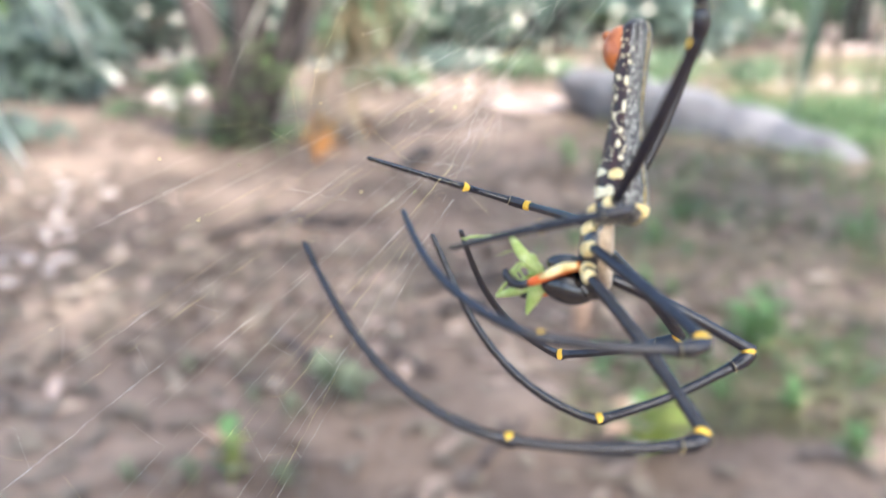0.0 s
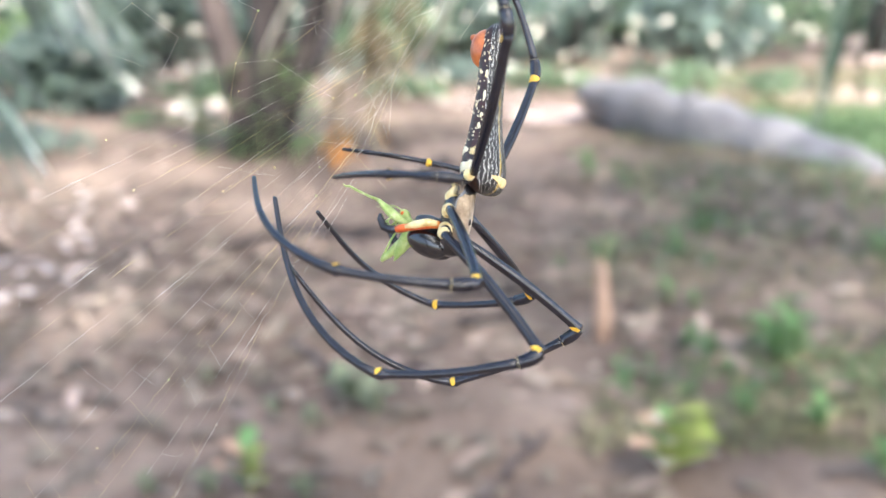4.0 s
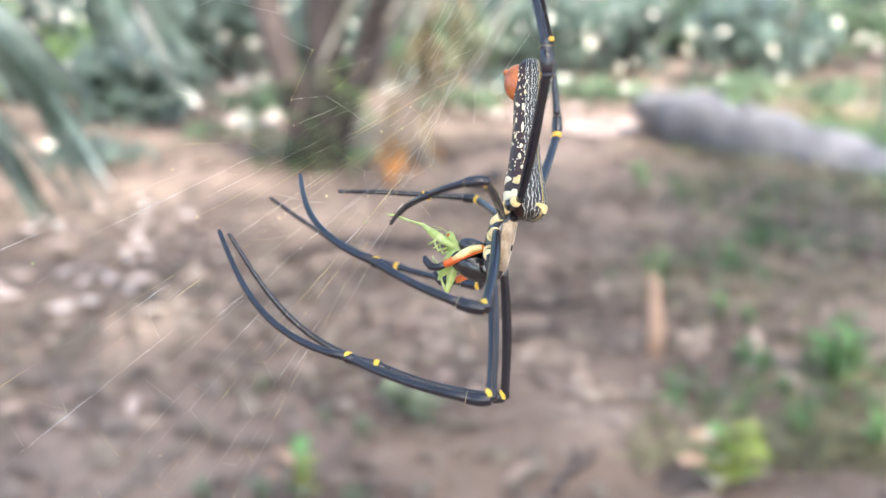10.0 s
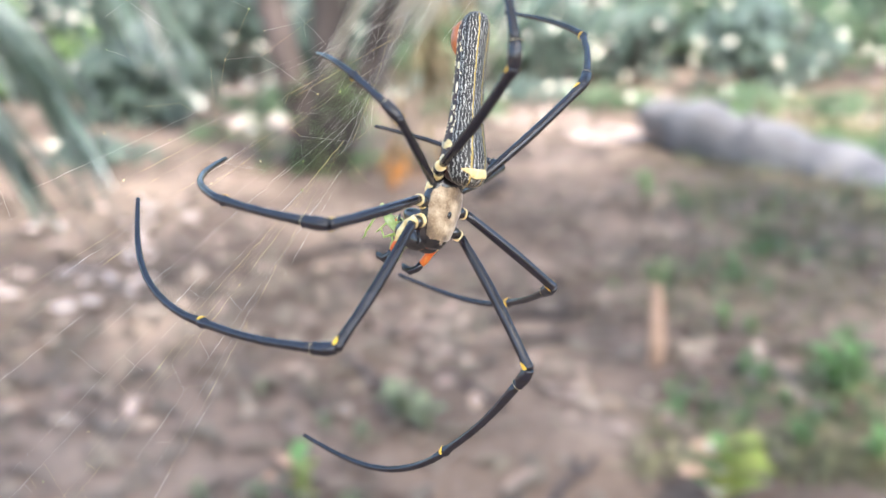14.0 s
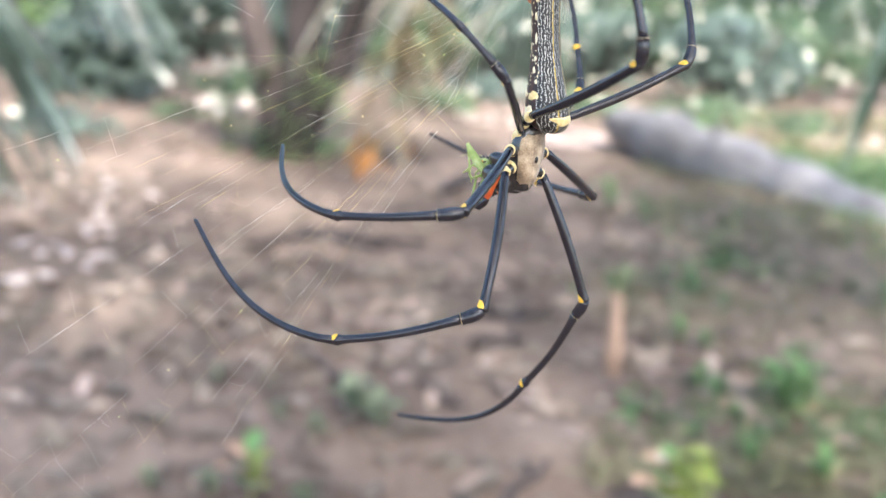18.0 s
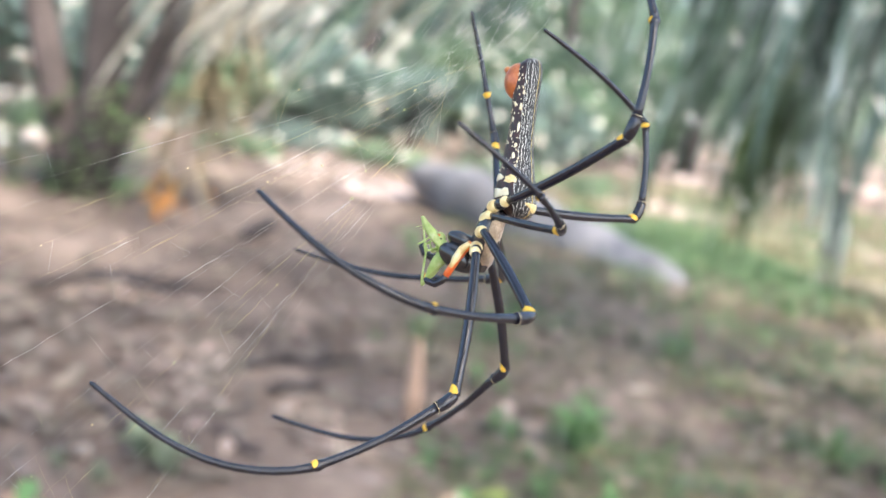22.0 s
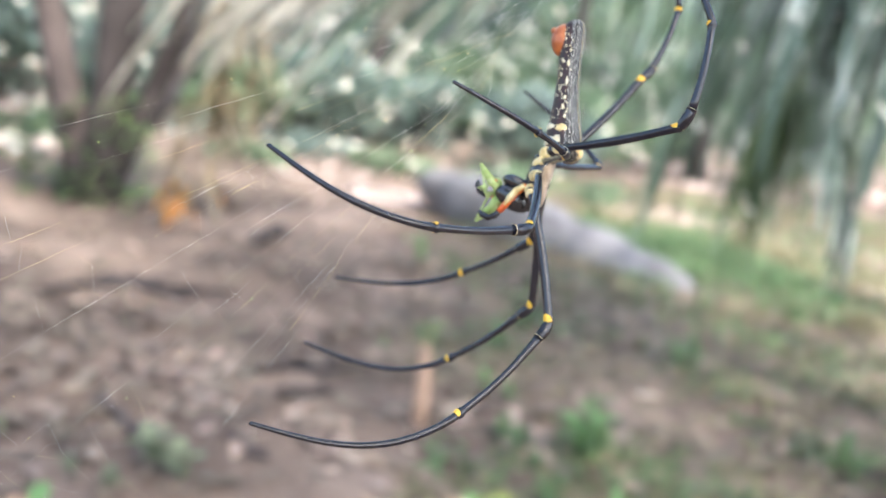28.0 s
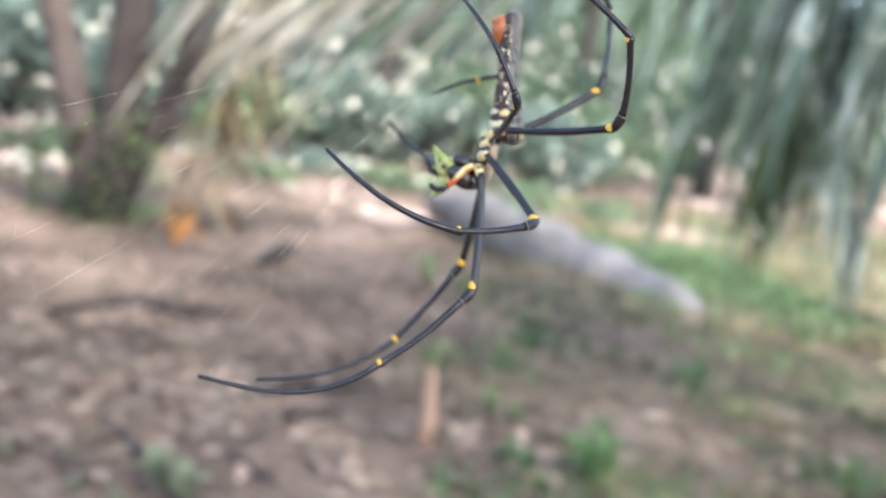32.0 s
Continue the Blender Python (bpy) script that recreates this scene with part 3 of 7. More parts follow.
for x, y, h, n, kind in NEAR_WEEDS + MIDDLE_WEEDS + FAR_WEEDS:
    weed(x, y, h, n * 2 if kind else n + 3, (M_YG, M_GREEN, M_DRY, M_YG, M_STALK) if kind else (M_SAGE,) if x < 0.3 else (M_GREEN, M_GREEN, M_COVER), YW if kind else "small dull green weed among fallen leaves" if x < 0.3 else GW)


def husk_stalk():
    x, y = 0.505, 3.09
    ob = tagged(empty("husk_stalk", pose(x, y, 0)), "upright orange-brown dried stalk with green top leaves", "stalk")
    bm = bmesh.new()
    tube(bm, [(0, 0, -0.03), (0.004, 0, 0.10), (0.0, 0.01, 0.24), (-0.012, 0.01, 0.36)], [0.024, 0.03, 0.026, 0.012], 10)
    for v in bm.verts:
        v.co += Vector((noise.noise(v.co * 40), noise.noise(v.co * 40 + Vector((5, 5, 5))), 0)) * 0.008
    part("stalk", bm, M_STALK, ob)
    for k in range(5):
        s = Soup()
        a = k * 1.3
        s.leaf((0.01 * math.cos(a), 0.01 * math.sin(a), 0.22 + 0.03 * k), (math.cos(a), math.sin(a), 2.0), (-math.sin(a), math.cos(a), 0), 0.12, 0.04, 0.15, 4)
        part("leaf", s.data(), M_COVER if k % 2 else M_SAGE, ob)


husk_stalk()


def stick(x, y, a, ln, r, mat, label, name="fallen_branch"):
    ob = tagged(empty(name, pose(x, y, ground_z(x, y), 0, 0, a)), label, "branch", "branches on the ground")
    bm = bmesh.new()
    tube(bm, curve_pts((-ln / 2, 0, r), (ln / 2, 0, r * 1.2), 8, 0.12 * ln, x + y), [r * (1 - 0.06 * k) for k in range(9)], 8)
    part("branch", bm, mat, ob)
    bm = bmesh.new()
    tube(bm, [(ln * 0.1, 0, r), (ln * 0.22, 0.10 * ln, r * 1.5), (ln * 0.3, 0.2 * ln, r * 2)], [r * 0.6, r * 0.5, r * 0.3], 6)
    part("twig", bm, mat, ob)


for x, y, a, ln, r, dark in (
    (-0.6, 4.5, 8.0, 0.73, 0.018, 1),
    (-0.57, 4.53, -22.3, 0.68, 0.012, 0),
    (-0.81, 4.46, 42.2, 0.7, 0.02, 1),
    (-0.66, 4.44, -23.8, 0.52, 0.02, 1),
    (-0.46, 2.84, -54.2, 0.32, 0.02, 0),
    (-0.07, 2.74, -48.9, 0.23, 0.015, 0),
    (0.19, 2.26, 62.6, 0.27, 0.015, 0),
    (-0.15, 5.8, -105.0, 0.5, 0.05, 1),
    (0.14, 3.54, 22.3, 0.48, 0.02, 1),
    (0.12, 3.25, 15.1, 0.22, 0.018, 1),
):
    stick(x, y, a, ln, r, M_BARK if dark else M_PALEBARK, "dark fallen branch lying among leaves" if dark else "pale broken branch lying on soil")


# ---- far shrubs and trees that close the garden, and unseen trees added for shade ----
def shrub(x, y, h, w, n, mat, label, size=0.16, name="shrub"):
    ob = tagged(empty(name, pose(x, y, 0)), label, "shrub", "shrubs at the garden's edge")
    for k in range(4):
        bm = bmesh.new()
        a, q = k * 1.6 + x, min(1.0, h)
        tube(bm, [(0.05 * math.cos(a), 0.05 * math.sin(a), -0.05), (0.2 * w * math.cos(a), 0.2 * w * math.sin(a), h * 0.45), (0.32 * w * math.cos(a), 0.32 * w * math.sin(a), h * 0.8)], [0.05 * q, 0.035 * q, 0.015 * q], 6)
        part("stem", bm, M_BARK, ob)
    s = Soup()
    for _ in range(n):
        d = spin()
        r = rnd.random() ** 0.4
        p = Vector((d.x * w * 0.5 * r, d.y * w * 0.5 * r, h * 0.52 + d.z * h * 0.48 * r))
        if noise.noise(p * (1.1 if h < 4 else 1.2) + Vector((x, y, 0))) < (-0.12 if h < 4 else -0.06):
            continue
        e = spin()
        s.leaf(p, (e.x, e.y, e.z * 0.5 - 0.1), e.orthogonal(), size * rnd.uniform(0.6, 1.5), size * 0.45, 0.3, 2)
    part("foliage", s.data(), mat, ob)
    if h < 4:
        # extra pale leaves facing the sun: bright glints put into their colour
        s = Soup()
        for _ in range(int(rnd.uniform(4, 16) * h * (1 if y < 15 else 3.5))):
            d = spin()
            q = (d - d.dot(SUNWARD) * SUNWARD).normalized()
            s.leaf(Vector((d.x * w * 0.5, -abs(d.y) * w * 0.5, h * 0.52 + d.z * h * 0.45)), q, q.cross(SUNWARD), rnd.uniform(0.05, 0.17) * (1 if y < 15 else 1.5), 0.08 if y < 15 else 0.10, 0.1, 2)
        tagged(part("sunlit_leaves", s.data(), M_GLINT, ob, "pale leaves added to paint bright sun glints"), kind="stuff")


UNDERGROWTH = (
    (-0.5, 9.6, 0.22, 0.9, 190, 2), (0.1, 10.9, 0.3, 1.3, 300, 1), (1.0, 10.2, 0.28, 1.0, 220, 2), (2.3, 10.1, 0.34, 1.2, 300, 2),
    (-2.6, 9.4, 0.3, 0.9, 220, 2), (-3.2, 10.4, 0.4, 1.4, 300, 2), (-1.2, 10.8, 0.35, 1.3, 300, 1), (3.4, 9.6, 0.3, 1.1, 260, 2),
    (-2.4, 7.8, 0.2, 0.7, 130, 2), (-3.0, 6.6, 0.25, 0.8, 150, 1), (1.7, 9.2, 0.22, 0.7, 150, 3),
)
for x, y, h, w, n, dark in UNDERGROWTH:
    shrub(x, y, h, w, n, (M_FAR, M_FAR, M_HEDGE, M_GREEN)[dark], "low spreading green plant on the open ground", 0.12, "low_plant")


EDGE_SHRUBS = (
    (-3.6, 8.8, 0.8, 1.2, 900, 1),
    (-5.9, 10.8, 1.2, 1.8, 1000, 3),
    (-5.6, 12.2, 1.2, 2.2, 1300, 1),
    (3.0, 12.2, 1.2, 1.9, 1300, 1),
    (-7.5, 12.6, 1.5, 2.6, 1500, 1),
    (-1.0, 12.6, 1.0, 1.8, 1000, 2),
    (-4.0, 12.8, 1.6, 2.4, 1500, 1),
    (-2.4, 12.9, 1.3, 2.0, 1300, 1),
    (0.2, 13.2, 1.3, 2.0, 1300, 1),
    (1.6, 13.4, 1.1, 2.0, 1200, 1),
    (-5.2, 13.5, 2.3, 3.6, 2200, 1),
    (4.2, 13.8, 1.25, 2.4, 1400, 2),
    (-9, 15, 2.6, 4.5, 2600, 1),
)
BACK_SHRUBS = (
    (-2.6, 16, 2.2, 3.6, 2200, 1),
    (2.9, 16.0, 1.7, 3.2, 2000, 2),
    (4.6, 16.8, 1.9, 3.0, 2000, 2),
    (7.0, 17.5, 2.2, 3.4, 2000, 2),
    (0.3, 17.5, 2.0, 3.2, 1800, 1),
    (11.5, 19, 1.8, 3, 1600, 2),
    (-13, 19, 3.5, 6, 2600, 1),
    (4.6, 20.5, 2.4, 3.6, 2000, 2),
    (11.5, 23, 2.4, 4, 2000, 1),
    (9, 23, 2.8, 5, 2600, 2),
    (1.5, 24, 5, 8, 4200, 1),
    (-6, 24, 5.5, 8, 4200, 1),
    (14, 25, 3, 5, 2600, 1),
)
TALL_SHRUBS = (
    (-15, 28, 6, 9, 3000, 1),
    (8, 29, 6, 9, 4200, 2),
    (17, 32, 6, 9, 3000, 1),
    (-11, 33, 9, 10, 4500, 1),
    (4, 33, 9, 9, 4500, 1),
    (-3, 34, 9, 9, 4500, 1),
    (11, 35, 10, 10, 4500, 1),
    (19, 37, 10, 11, 4500, 1),
)
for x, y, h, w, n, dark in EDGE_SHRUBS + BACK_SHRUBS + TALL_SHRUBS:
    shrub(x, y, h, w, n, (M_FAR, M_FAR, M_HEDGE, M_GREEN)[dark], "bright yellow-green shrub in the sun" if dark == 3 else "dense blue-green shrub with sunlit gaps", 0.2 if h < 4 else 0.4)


def far_or_shade_tree(x, y, h, r, leaves=260, wide=1.0):
    ob = tagged(empty("far_or_shade_tree", pose(x, y, 0)), "tall tree with a straight brown trunk, far off or added unseen for shade", "tree", "shade trees")
    trunk_mesh(curve_pts((0, 0, -0.05), (0.2, 0.1, h), 8, 0.15, x), [r * (1.15 - 0.09 * k) for k in range(9)], M_BARK, ob, "trunk", 12, 0.05)
    s = Soup()
    for k in range(7):
        a = 2.4 * k
        crown_soup(s, (1.7 * wide * math.cos(a) * (k > 0), 1.7 * wide * math.sin(a) * (k > 0), h + 0.6 * math.sin(1.3 * k)), 1.5 * wide, leaves, 0.22)
    part("crown", s.data(), M_FAR, ob)


for tree in (
    (-7.9, 11.5, 5.5, 0.16),
    (8.6, 11.2, 6.2, 0.13),
    (5.9, 13.5, 6.5, 0.15),
    (-6.5, 10, 6, 0.2),
    (0.9, 14.5, 6.5, 0.14),
    (-1, 20, 7, 0.2),
    (8.2, 19.5, 7, 0.2),
    (5.2, 19, 7, 0.15),
    (-8, 18, 7, 0.2),
    (-4.5, 3.0, 5.6, 0.18),
    (-2.5, -4, 6, 0.2),
    # the next six stand out of view, added to shade spider and ground
    (1.86, -3.05, 6, 0.2, 330, 0.5),
    (1.5, -1.7, 6, 0.16, 135),
    (4.3, -1.0, 6, 0.18, 230),
    (3.3, 2.4, 6, 0.16, 50),
    (5.1, 1.9, 6, 0.16, 40),
    (1.9, 0.3, 6, 0.15, 130),
    (0.5, -8, 6, 0.2),
    (-9, 6, 6.2, 0.2),
):
    far_or_shade_tree(*tree)


# ================= the spider =================
MM = 0.001
M_LEG = material("black_leg", [(0.35, (0.004, 0.0045, 0.009)), (0.75, (0.013, 0.015, 0.028))], 900, 3, 0.2, bump=0.07, bump_scale=2600, coat=0.3, spec=0.45)
M_CHITIN = material("black_chitin", [(0.3, (0.004, 0.004, 0.006)), (0.8, (0.014, 0.015, 0.02))], 500, 3, 0.16, bump=0.05, bump_scale=1500, coat=0.6)
M_YELLOW = material("yellow_joint", [(0.3, (0.68, 0.36, 0.02)), (0.7, (0.84, 0.54, 0.06))], 700, 3, 0.45, bump=0.1, bump_scale=2500)
M_CREAM = material("cream_coxa", [(0.25, (0.52, 0.33, 0.10)), (0.5, (0.80, 0.64, 0.30)), (0.8, (0.86, 0.76, 0.50))], 420, 3, 0.4, bump=0.15, bump_scale=1800, coat=0.2)
M_SPOT = material("pale_spot", [(0.3, (0.74, 0.62, 0.36)), (0.7, (0.88, 0.82, 0.62))], 500, 2, 0.5)
M_HAIR = material("brown_felt", [(0.3, (0.05, 0.032, 0.02)), (0.5, (0.22, 0.15, 0.085)), (0.72, (0.52, 0.41, 0.28))], 300, 5, 0.6, bump=0.9, bump_scale=2600, sheen=0.4)
M_ORANGE = material("orange_palp", [(0.25, (0.50, 0.05, 0.012)), (0.5, (0.70, 0.15, 0.02)), (0.8, (0.85, 0.42, 0.08))], 260, 3, 0.35, bump=0.1, bump_scale=2000, coat=0.2)
M_SPINNERET = material("amber_spinneret", [(0.25, (0.24, 0.045, 0.014)), (0.5, (0.46, 0.13, 0.03)), (0.8, (0.66, 0.29, 0.10))], 240, 4, 0.3, bump=0.2, bump_scale=1500, coat=0.3)
M_PREY = material("green_insect", [(0.3, (0.38, 0.53, 0.14)), (0.6, (0.58, 0.69, 0.28)), (0.8, (0.76, 0.83, 0.50))], 420, 3, 0.4, bump=0.15, bump_scale=1800, transmit=0.4)
M_SILK = material("silk", [(0.3, (0.78, 0.78, 0.74)), (0.7, (0.94, 0.93, 0.89))], 300, 2, 0.3, transmit=0.3)
M_GOLD = material("golden_silk", [(0.3, (0.70, 0.56, 0.22)), (0.7, (0.90, 0.78, 0.45))], 300, 2, 0.3, transmit=0.3)


def abdomen_material():
    """Black-brown skin with pale broken wavy lines along the back and reddish flanks."""
    m = bpy.data.materials.new("abdomen_skin")
    m.use_nodes = True
    n, l = m.node_tree.nodes, m.node_tree.links
    b = n["Principled BSDF"]

    def math_node(op, a, c=None, d=None):
        k = n.new("ShaderNodeMath")
        k.operation = op
        for i, v in enumerate((a, c, d)):
            if v is None:
                continue
            if isinstance(v, (int, float)):
                k.inputs[i].default_value = v
            else:
                l.new(v, k.inputs[i])
        return k.outputs[0]

    tc, sep = n.new("ShaderNodeTexCoord"), n.new("ShaderNodeSeparateXYZ")
    l.new(tc.outputs["Object"], sep.inputs[0])
    along = sep.outputs[0]
    up = math_node("SUBTRACT", sep.outputs[2], math_node("MULTIPLY_ADD", along, 0.12, 0.0032))
    ang = math_node("ARCTAN2", sep.outputs[1], up)
    flat = n.new("ShaderNodeCombineXYZ")
    l.new(math_node("MULTIPLY", along, 420), flat.inputs[0])
    l.new(math_node("MULTIPLY", ang, 2.2), flat.inputs[1])
    nz = n.new("ShaderNodeTexNoise")
    nz.inputs["Scale"].default_value, nz.inputs["Detail"].default_value = 1.6, 3
    l.new(flat.outputs[0], nz.inputs["Vector"])
    wob = math_node("MULTIPLY_ADD", nz.outputs[0], 0.42, ang)
    line = math_node("SINE", math_node("MULTIPLY", wob, 34))
    brk = n.new("ShaderNodeTexNoise")
    brk.inputs["Scale"].default_value, brk.inputs["Detail"].default_value = 8.5, 3
    l.new(flat.outputs[0], brk.inputs["Vector"])
    back = math_node("SUBTRACT", 1.0, math_node("SMOOTH_MIN", 1.0, math_node("MULTIPLY", math_node("ABSOLUTE", ang), 0.47), 0.1))
    lines = math_node("GREATER_THAN", math_node("ADD", line, math_node("MULTIPLY", brk.outputs[0], 4.6)), 3.15)
    mask = math_node("MULTIPLY", lines, math_node("GREATER_THAN", back, 0.28))
    col = n.new("ShaderNodeMixRGB")
    ramp = n.new("ShaderNodeValToRGB")
    els = ramp.color_ramp.elements
    els[0].position, els[0].color = 0.35, (0.010, 0.006, 0.006, 1)
    els[1].position, els[1].color = 0.7, (0.050, 0.012, 0.007, 1)
    l.new(nz.outputs[0], ramp.inputs[0])
    side = n.new("ShaderNodeMixRGB")
    l.new(math_node("GREATER_THAN", back, 0.30), side.inputs[0])
    l.new(ramp.outputs[0], side.inputs[1])
    side.inputs[2].default_value = (0.008, 0.008, 0.009, 1)
    l.new(mask, col.inputs[0])
    l.new(side.outputs[0], col.inputs[1])
    col.inputs[2].default_value = (0.56, 0.56, 0.52, 1)
    gold = n.new("ShaderNodeMixRGB")
    near = math_node("ABSOLUTE", math_node("SUBTRACT", math_node("ABSOLUTE", math_node("MULTIPLY_ADD", nz.outputs[0], 0.12, ang)), 0.42))
    l.new(math_node("MULTIPLY", math_node("LESS_THAN", near, 0.045), math_node("GREATER_THAN", brk.outputs[0], 0.42)), gold.inputs[0])
    l.new(col.outputs[0], gold.inputs[1])
    gold.inputs[2].default_value = (0.50, 0.36, 0.08, 1)
    l.new(gold.outputs[0], b.inputs["Base Color"])
    b.inputs["Roughness"].default_value = 0.42
    fine, bp = n.new("ShaderNodeTexNoise"), n.new("ShaderNodeBump")
    fine.inputs["Scale"].default_value = 1800
    l.new(tc.outputs["Object"], fine.inputs["Vector"])
    bp.inputs["Strength"].default_value, bp.inputs["Distance"].default_value = 0.5, 0.0002
    l.new(math_node("ADD", fine.outputs[0], math_node("MULTIPLY", mask, 0.6)), bp.inputs["Height"])
    l.new(bp.outputs[0], b.inputs["Normal"])
    return m


M_ABDOMEN = abdomen_material()

# the abdomen's outline in millimetres: place along the body, middle height, half height, half width
ABDOMEN = ((2.2, 4.8, 0.3, 0.4), (1.8, 4.4, 2.0, 2.5), (1.0, 3.9, 3.4, 4.0), (-1.0, 3.2, 4.6, 4.9), (-4, 2.75, 4.6, 4.9), (-8, 2.2, 3.9, 4.3),
           (-13, 1.5, 3.15, 3.7), (-18, 1.0, 2.8, 3.5), (-23, 0.5, 2.8, 3.55), (-27, 0.1, 3.0, 3.7), (-30, 0.0, 3.0, 3.6),
           (-32.0, 0.1, 2.6, 3.1), (-33.3, 0.3, 1.8, 2.1), (-33.9, 0.4, 0.5, 0.6))


def abdomen_point(f, ang, off=0.0):
    """A point of the abdomen's skin: place along it in mm, angle from the back's middle, height above the skin."""
    xs = [s[0] for s in ABDOMEN][::-1]
    u, h, w = (float(np.interp(f, xs, [s[k] for s in ABDOMEN][::-1])) for k in (1, 2, 3))
    return Vector((f, (w + off) * math.sin(ang), u + (h + off) * math.cos(ang))) * MM


def loft(stations, sides=28, power=1.0):
    """A closed body from (along, middle height, half height, half width) in mm."""
    bm = bmesh.new()
    rings = []
    for f, u, h, w in stations:
        rings.append([bm.verts.new(Vector((f, w * math.sin(a), u + h * math.cos(a))) * MM) for a in (2 * math.pi * k / sides for k in range(sides))])
    for a, b in zip(rings, rings[1:]):
        for k in range(sides):
            bm.faces.new((a[k], a[(k + 1) % sides], b[(k + 1) % sides], b[k]))
    bm.faces.new(rings[0][::-1])
    bm.faces.new(rings[-1])
    bmesh.ops.recalc_face_normals(bm, faces=bm.faces)
    return bm


def dense(stations, step):
    xs = np.array([s[0] for s in stations][::-1], float)
    n = int((xs[-1] - xs[0]) / step)
    t = (1 - np.cos(np.linspace(0, np.pi, n))) / 2
    f = xs[-1] + (xs[0] - xs[-1]) * t
    return [(v, *(float(np.interp(v, xs, [s[k] for s in stations][::-1])) for k in (1, 2, 3))) for v in f]


def patch(f, ang, lf, wa, off=0.06, wob=0.25, seed=0.0, n=12):
    """A raised marking on the abdomen: half length lf and half width wa in mm."""
    bm = bmesh.new()
    return patch_into(bm, f, ang, lf, wa, off, wob, seed, n)


def patch_into(bm, f, ang, lf, wa, off=0.06, wob=0.25, seed=0.0, n=12):
    c = bm.verts.new(abdomen_point(f, ang, off))
    inner, mid, rim = [[] for _ in (0.3, 0.6)] if wa > 1.2 else [], [], []
    for k in range(n):
        a = 2 * math.pi * k / n
        r = 1 + wob * noise.noise((math.cos(a) * 1.3 + seed, math.sin(a) * 1.3, seed * 2.1))
        df, da = lf * r * math.cos(a), wa * r * math.sin(a) / 3.8
        for ring, q in zip(inner, (0.3, 0.6)):
            ring.append(bm.verts.new(abdomen_point(f + q * df, ang + q * da, off)))
        mid.append(bm.verts.new(abdomen_point(f + 0.85 * df, ang + 0.85 * da, off)))
        rim.append(bm.verts.new(abdomen_point(f + df, ang + da, -0.03)))
    for k in range(n):
        j = (k + 1) % n
        rings = inner + [mid, rim]
        bm.faces.new((c, rings[0][k], rings[0][j]))
        for a, b in zip(rings, rings[1:]):
            bm.faces.new((a[k], b[k], b[j], a[j]))
    return bm


def ball(bm, c, r, way=None, sides=14, rings=9, mat=0):
    """An ellipsoid: centre, radii and long axis in mm."""
    q = Matrix.Identity(3) if way is None else Vector(way).to_track_quat("X", "Z").to_matrix()
    grid = []
    for i in range(rings + 1):
        th = math.pi * i / rings
        grid.append([bm.verts.new((Vector(c) + q @ Vector((r[0] * math.cos(th), r[1] * math.sin(th) * math.cos(a), r[2] * math.sin(th) * math.sin(a)))) * MM)
                     for a in (2 * math.pi * k / sides for k in range(sides))])
    for a, b in zip(grid, grid[1:]):
        for k in range(sides):
            f = bm.faces.new((a[k], b[k], b[(k + 1) % sides], a[(k + 1) % sides]))
            f.material_index = mat
    bmesh.ops.remove_doubles(bm, verts=bm.verts, dist=1e-7)
    return bm


def mm_tube(pts, radii, sides=12):
    bm = bmesh.new()
    tube(bm, [Vector(p) * MM for p in pts], [r * MM for r in radii], sides)
    return bm


def bristles(bm, length, radius, count, out, seed, bend=lambda u: 0.0):
    r = random.Random(seed)
    for _ in range(count):
        u, a = r.uniform(0.08, 0.95), r.uniform(0, 2 * math.pi)
        d = Vector((0.45, math.cos(a), math.sin(a))).normalized()
        rad = radius(u)
        p = Vector((length * u, math.cos(a) * rad, bend(u) + math.sin(a) * rad))
        tube(bm, [p * MM, (p + d * out) * MM], [0.05 * MM, 0.012 * MM], 3)


LEG_SIZES = ((30.8, 4.7, 26.6, 44.6), (26.5, 5.1, 20.3, 36.8), (26.5, 3.7, 9.9, 20.2), (32.3, 4.7, 19.2, 34.6))
LEG_ROOTS = ((11.6, -7.5, -0.4), (6.6, -7.4, -0.2), (2.7, -3.9, -0.5), (-1.2, -6.0, 2.9))
LEG_THICK = (1.13, 1.10, 0.90, 1.06)
SIDES = {"right": -1, "left": 1}


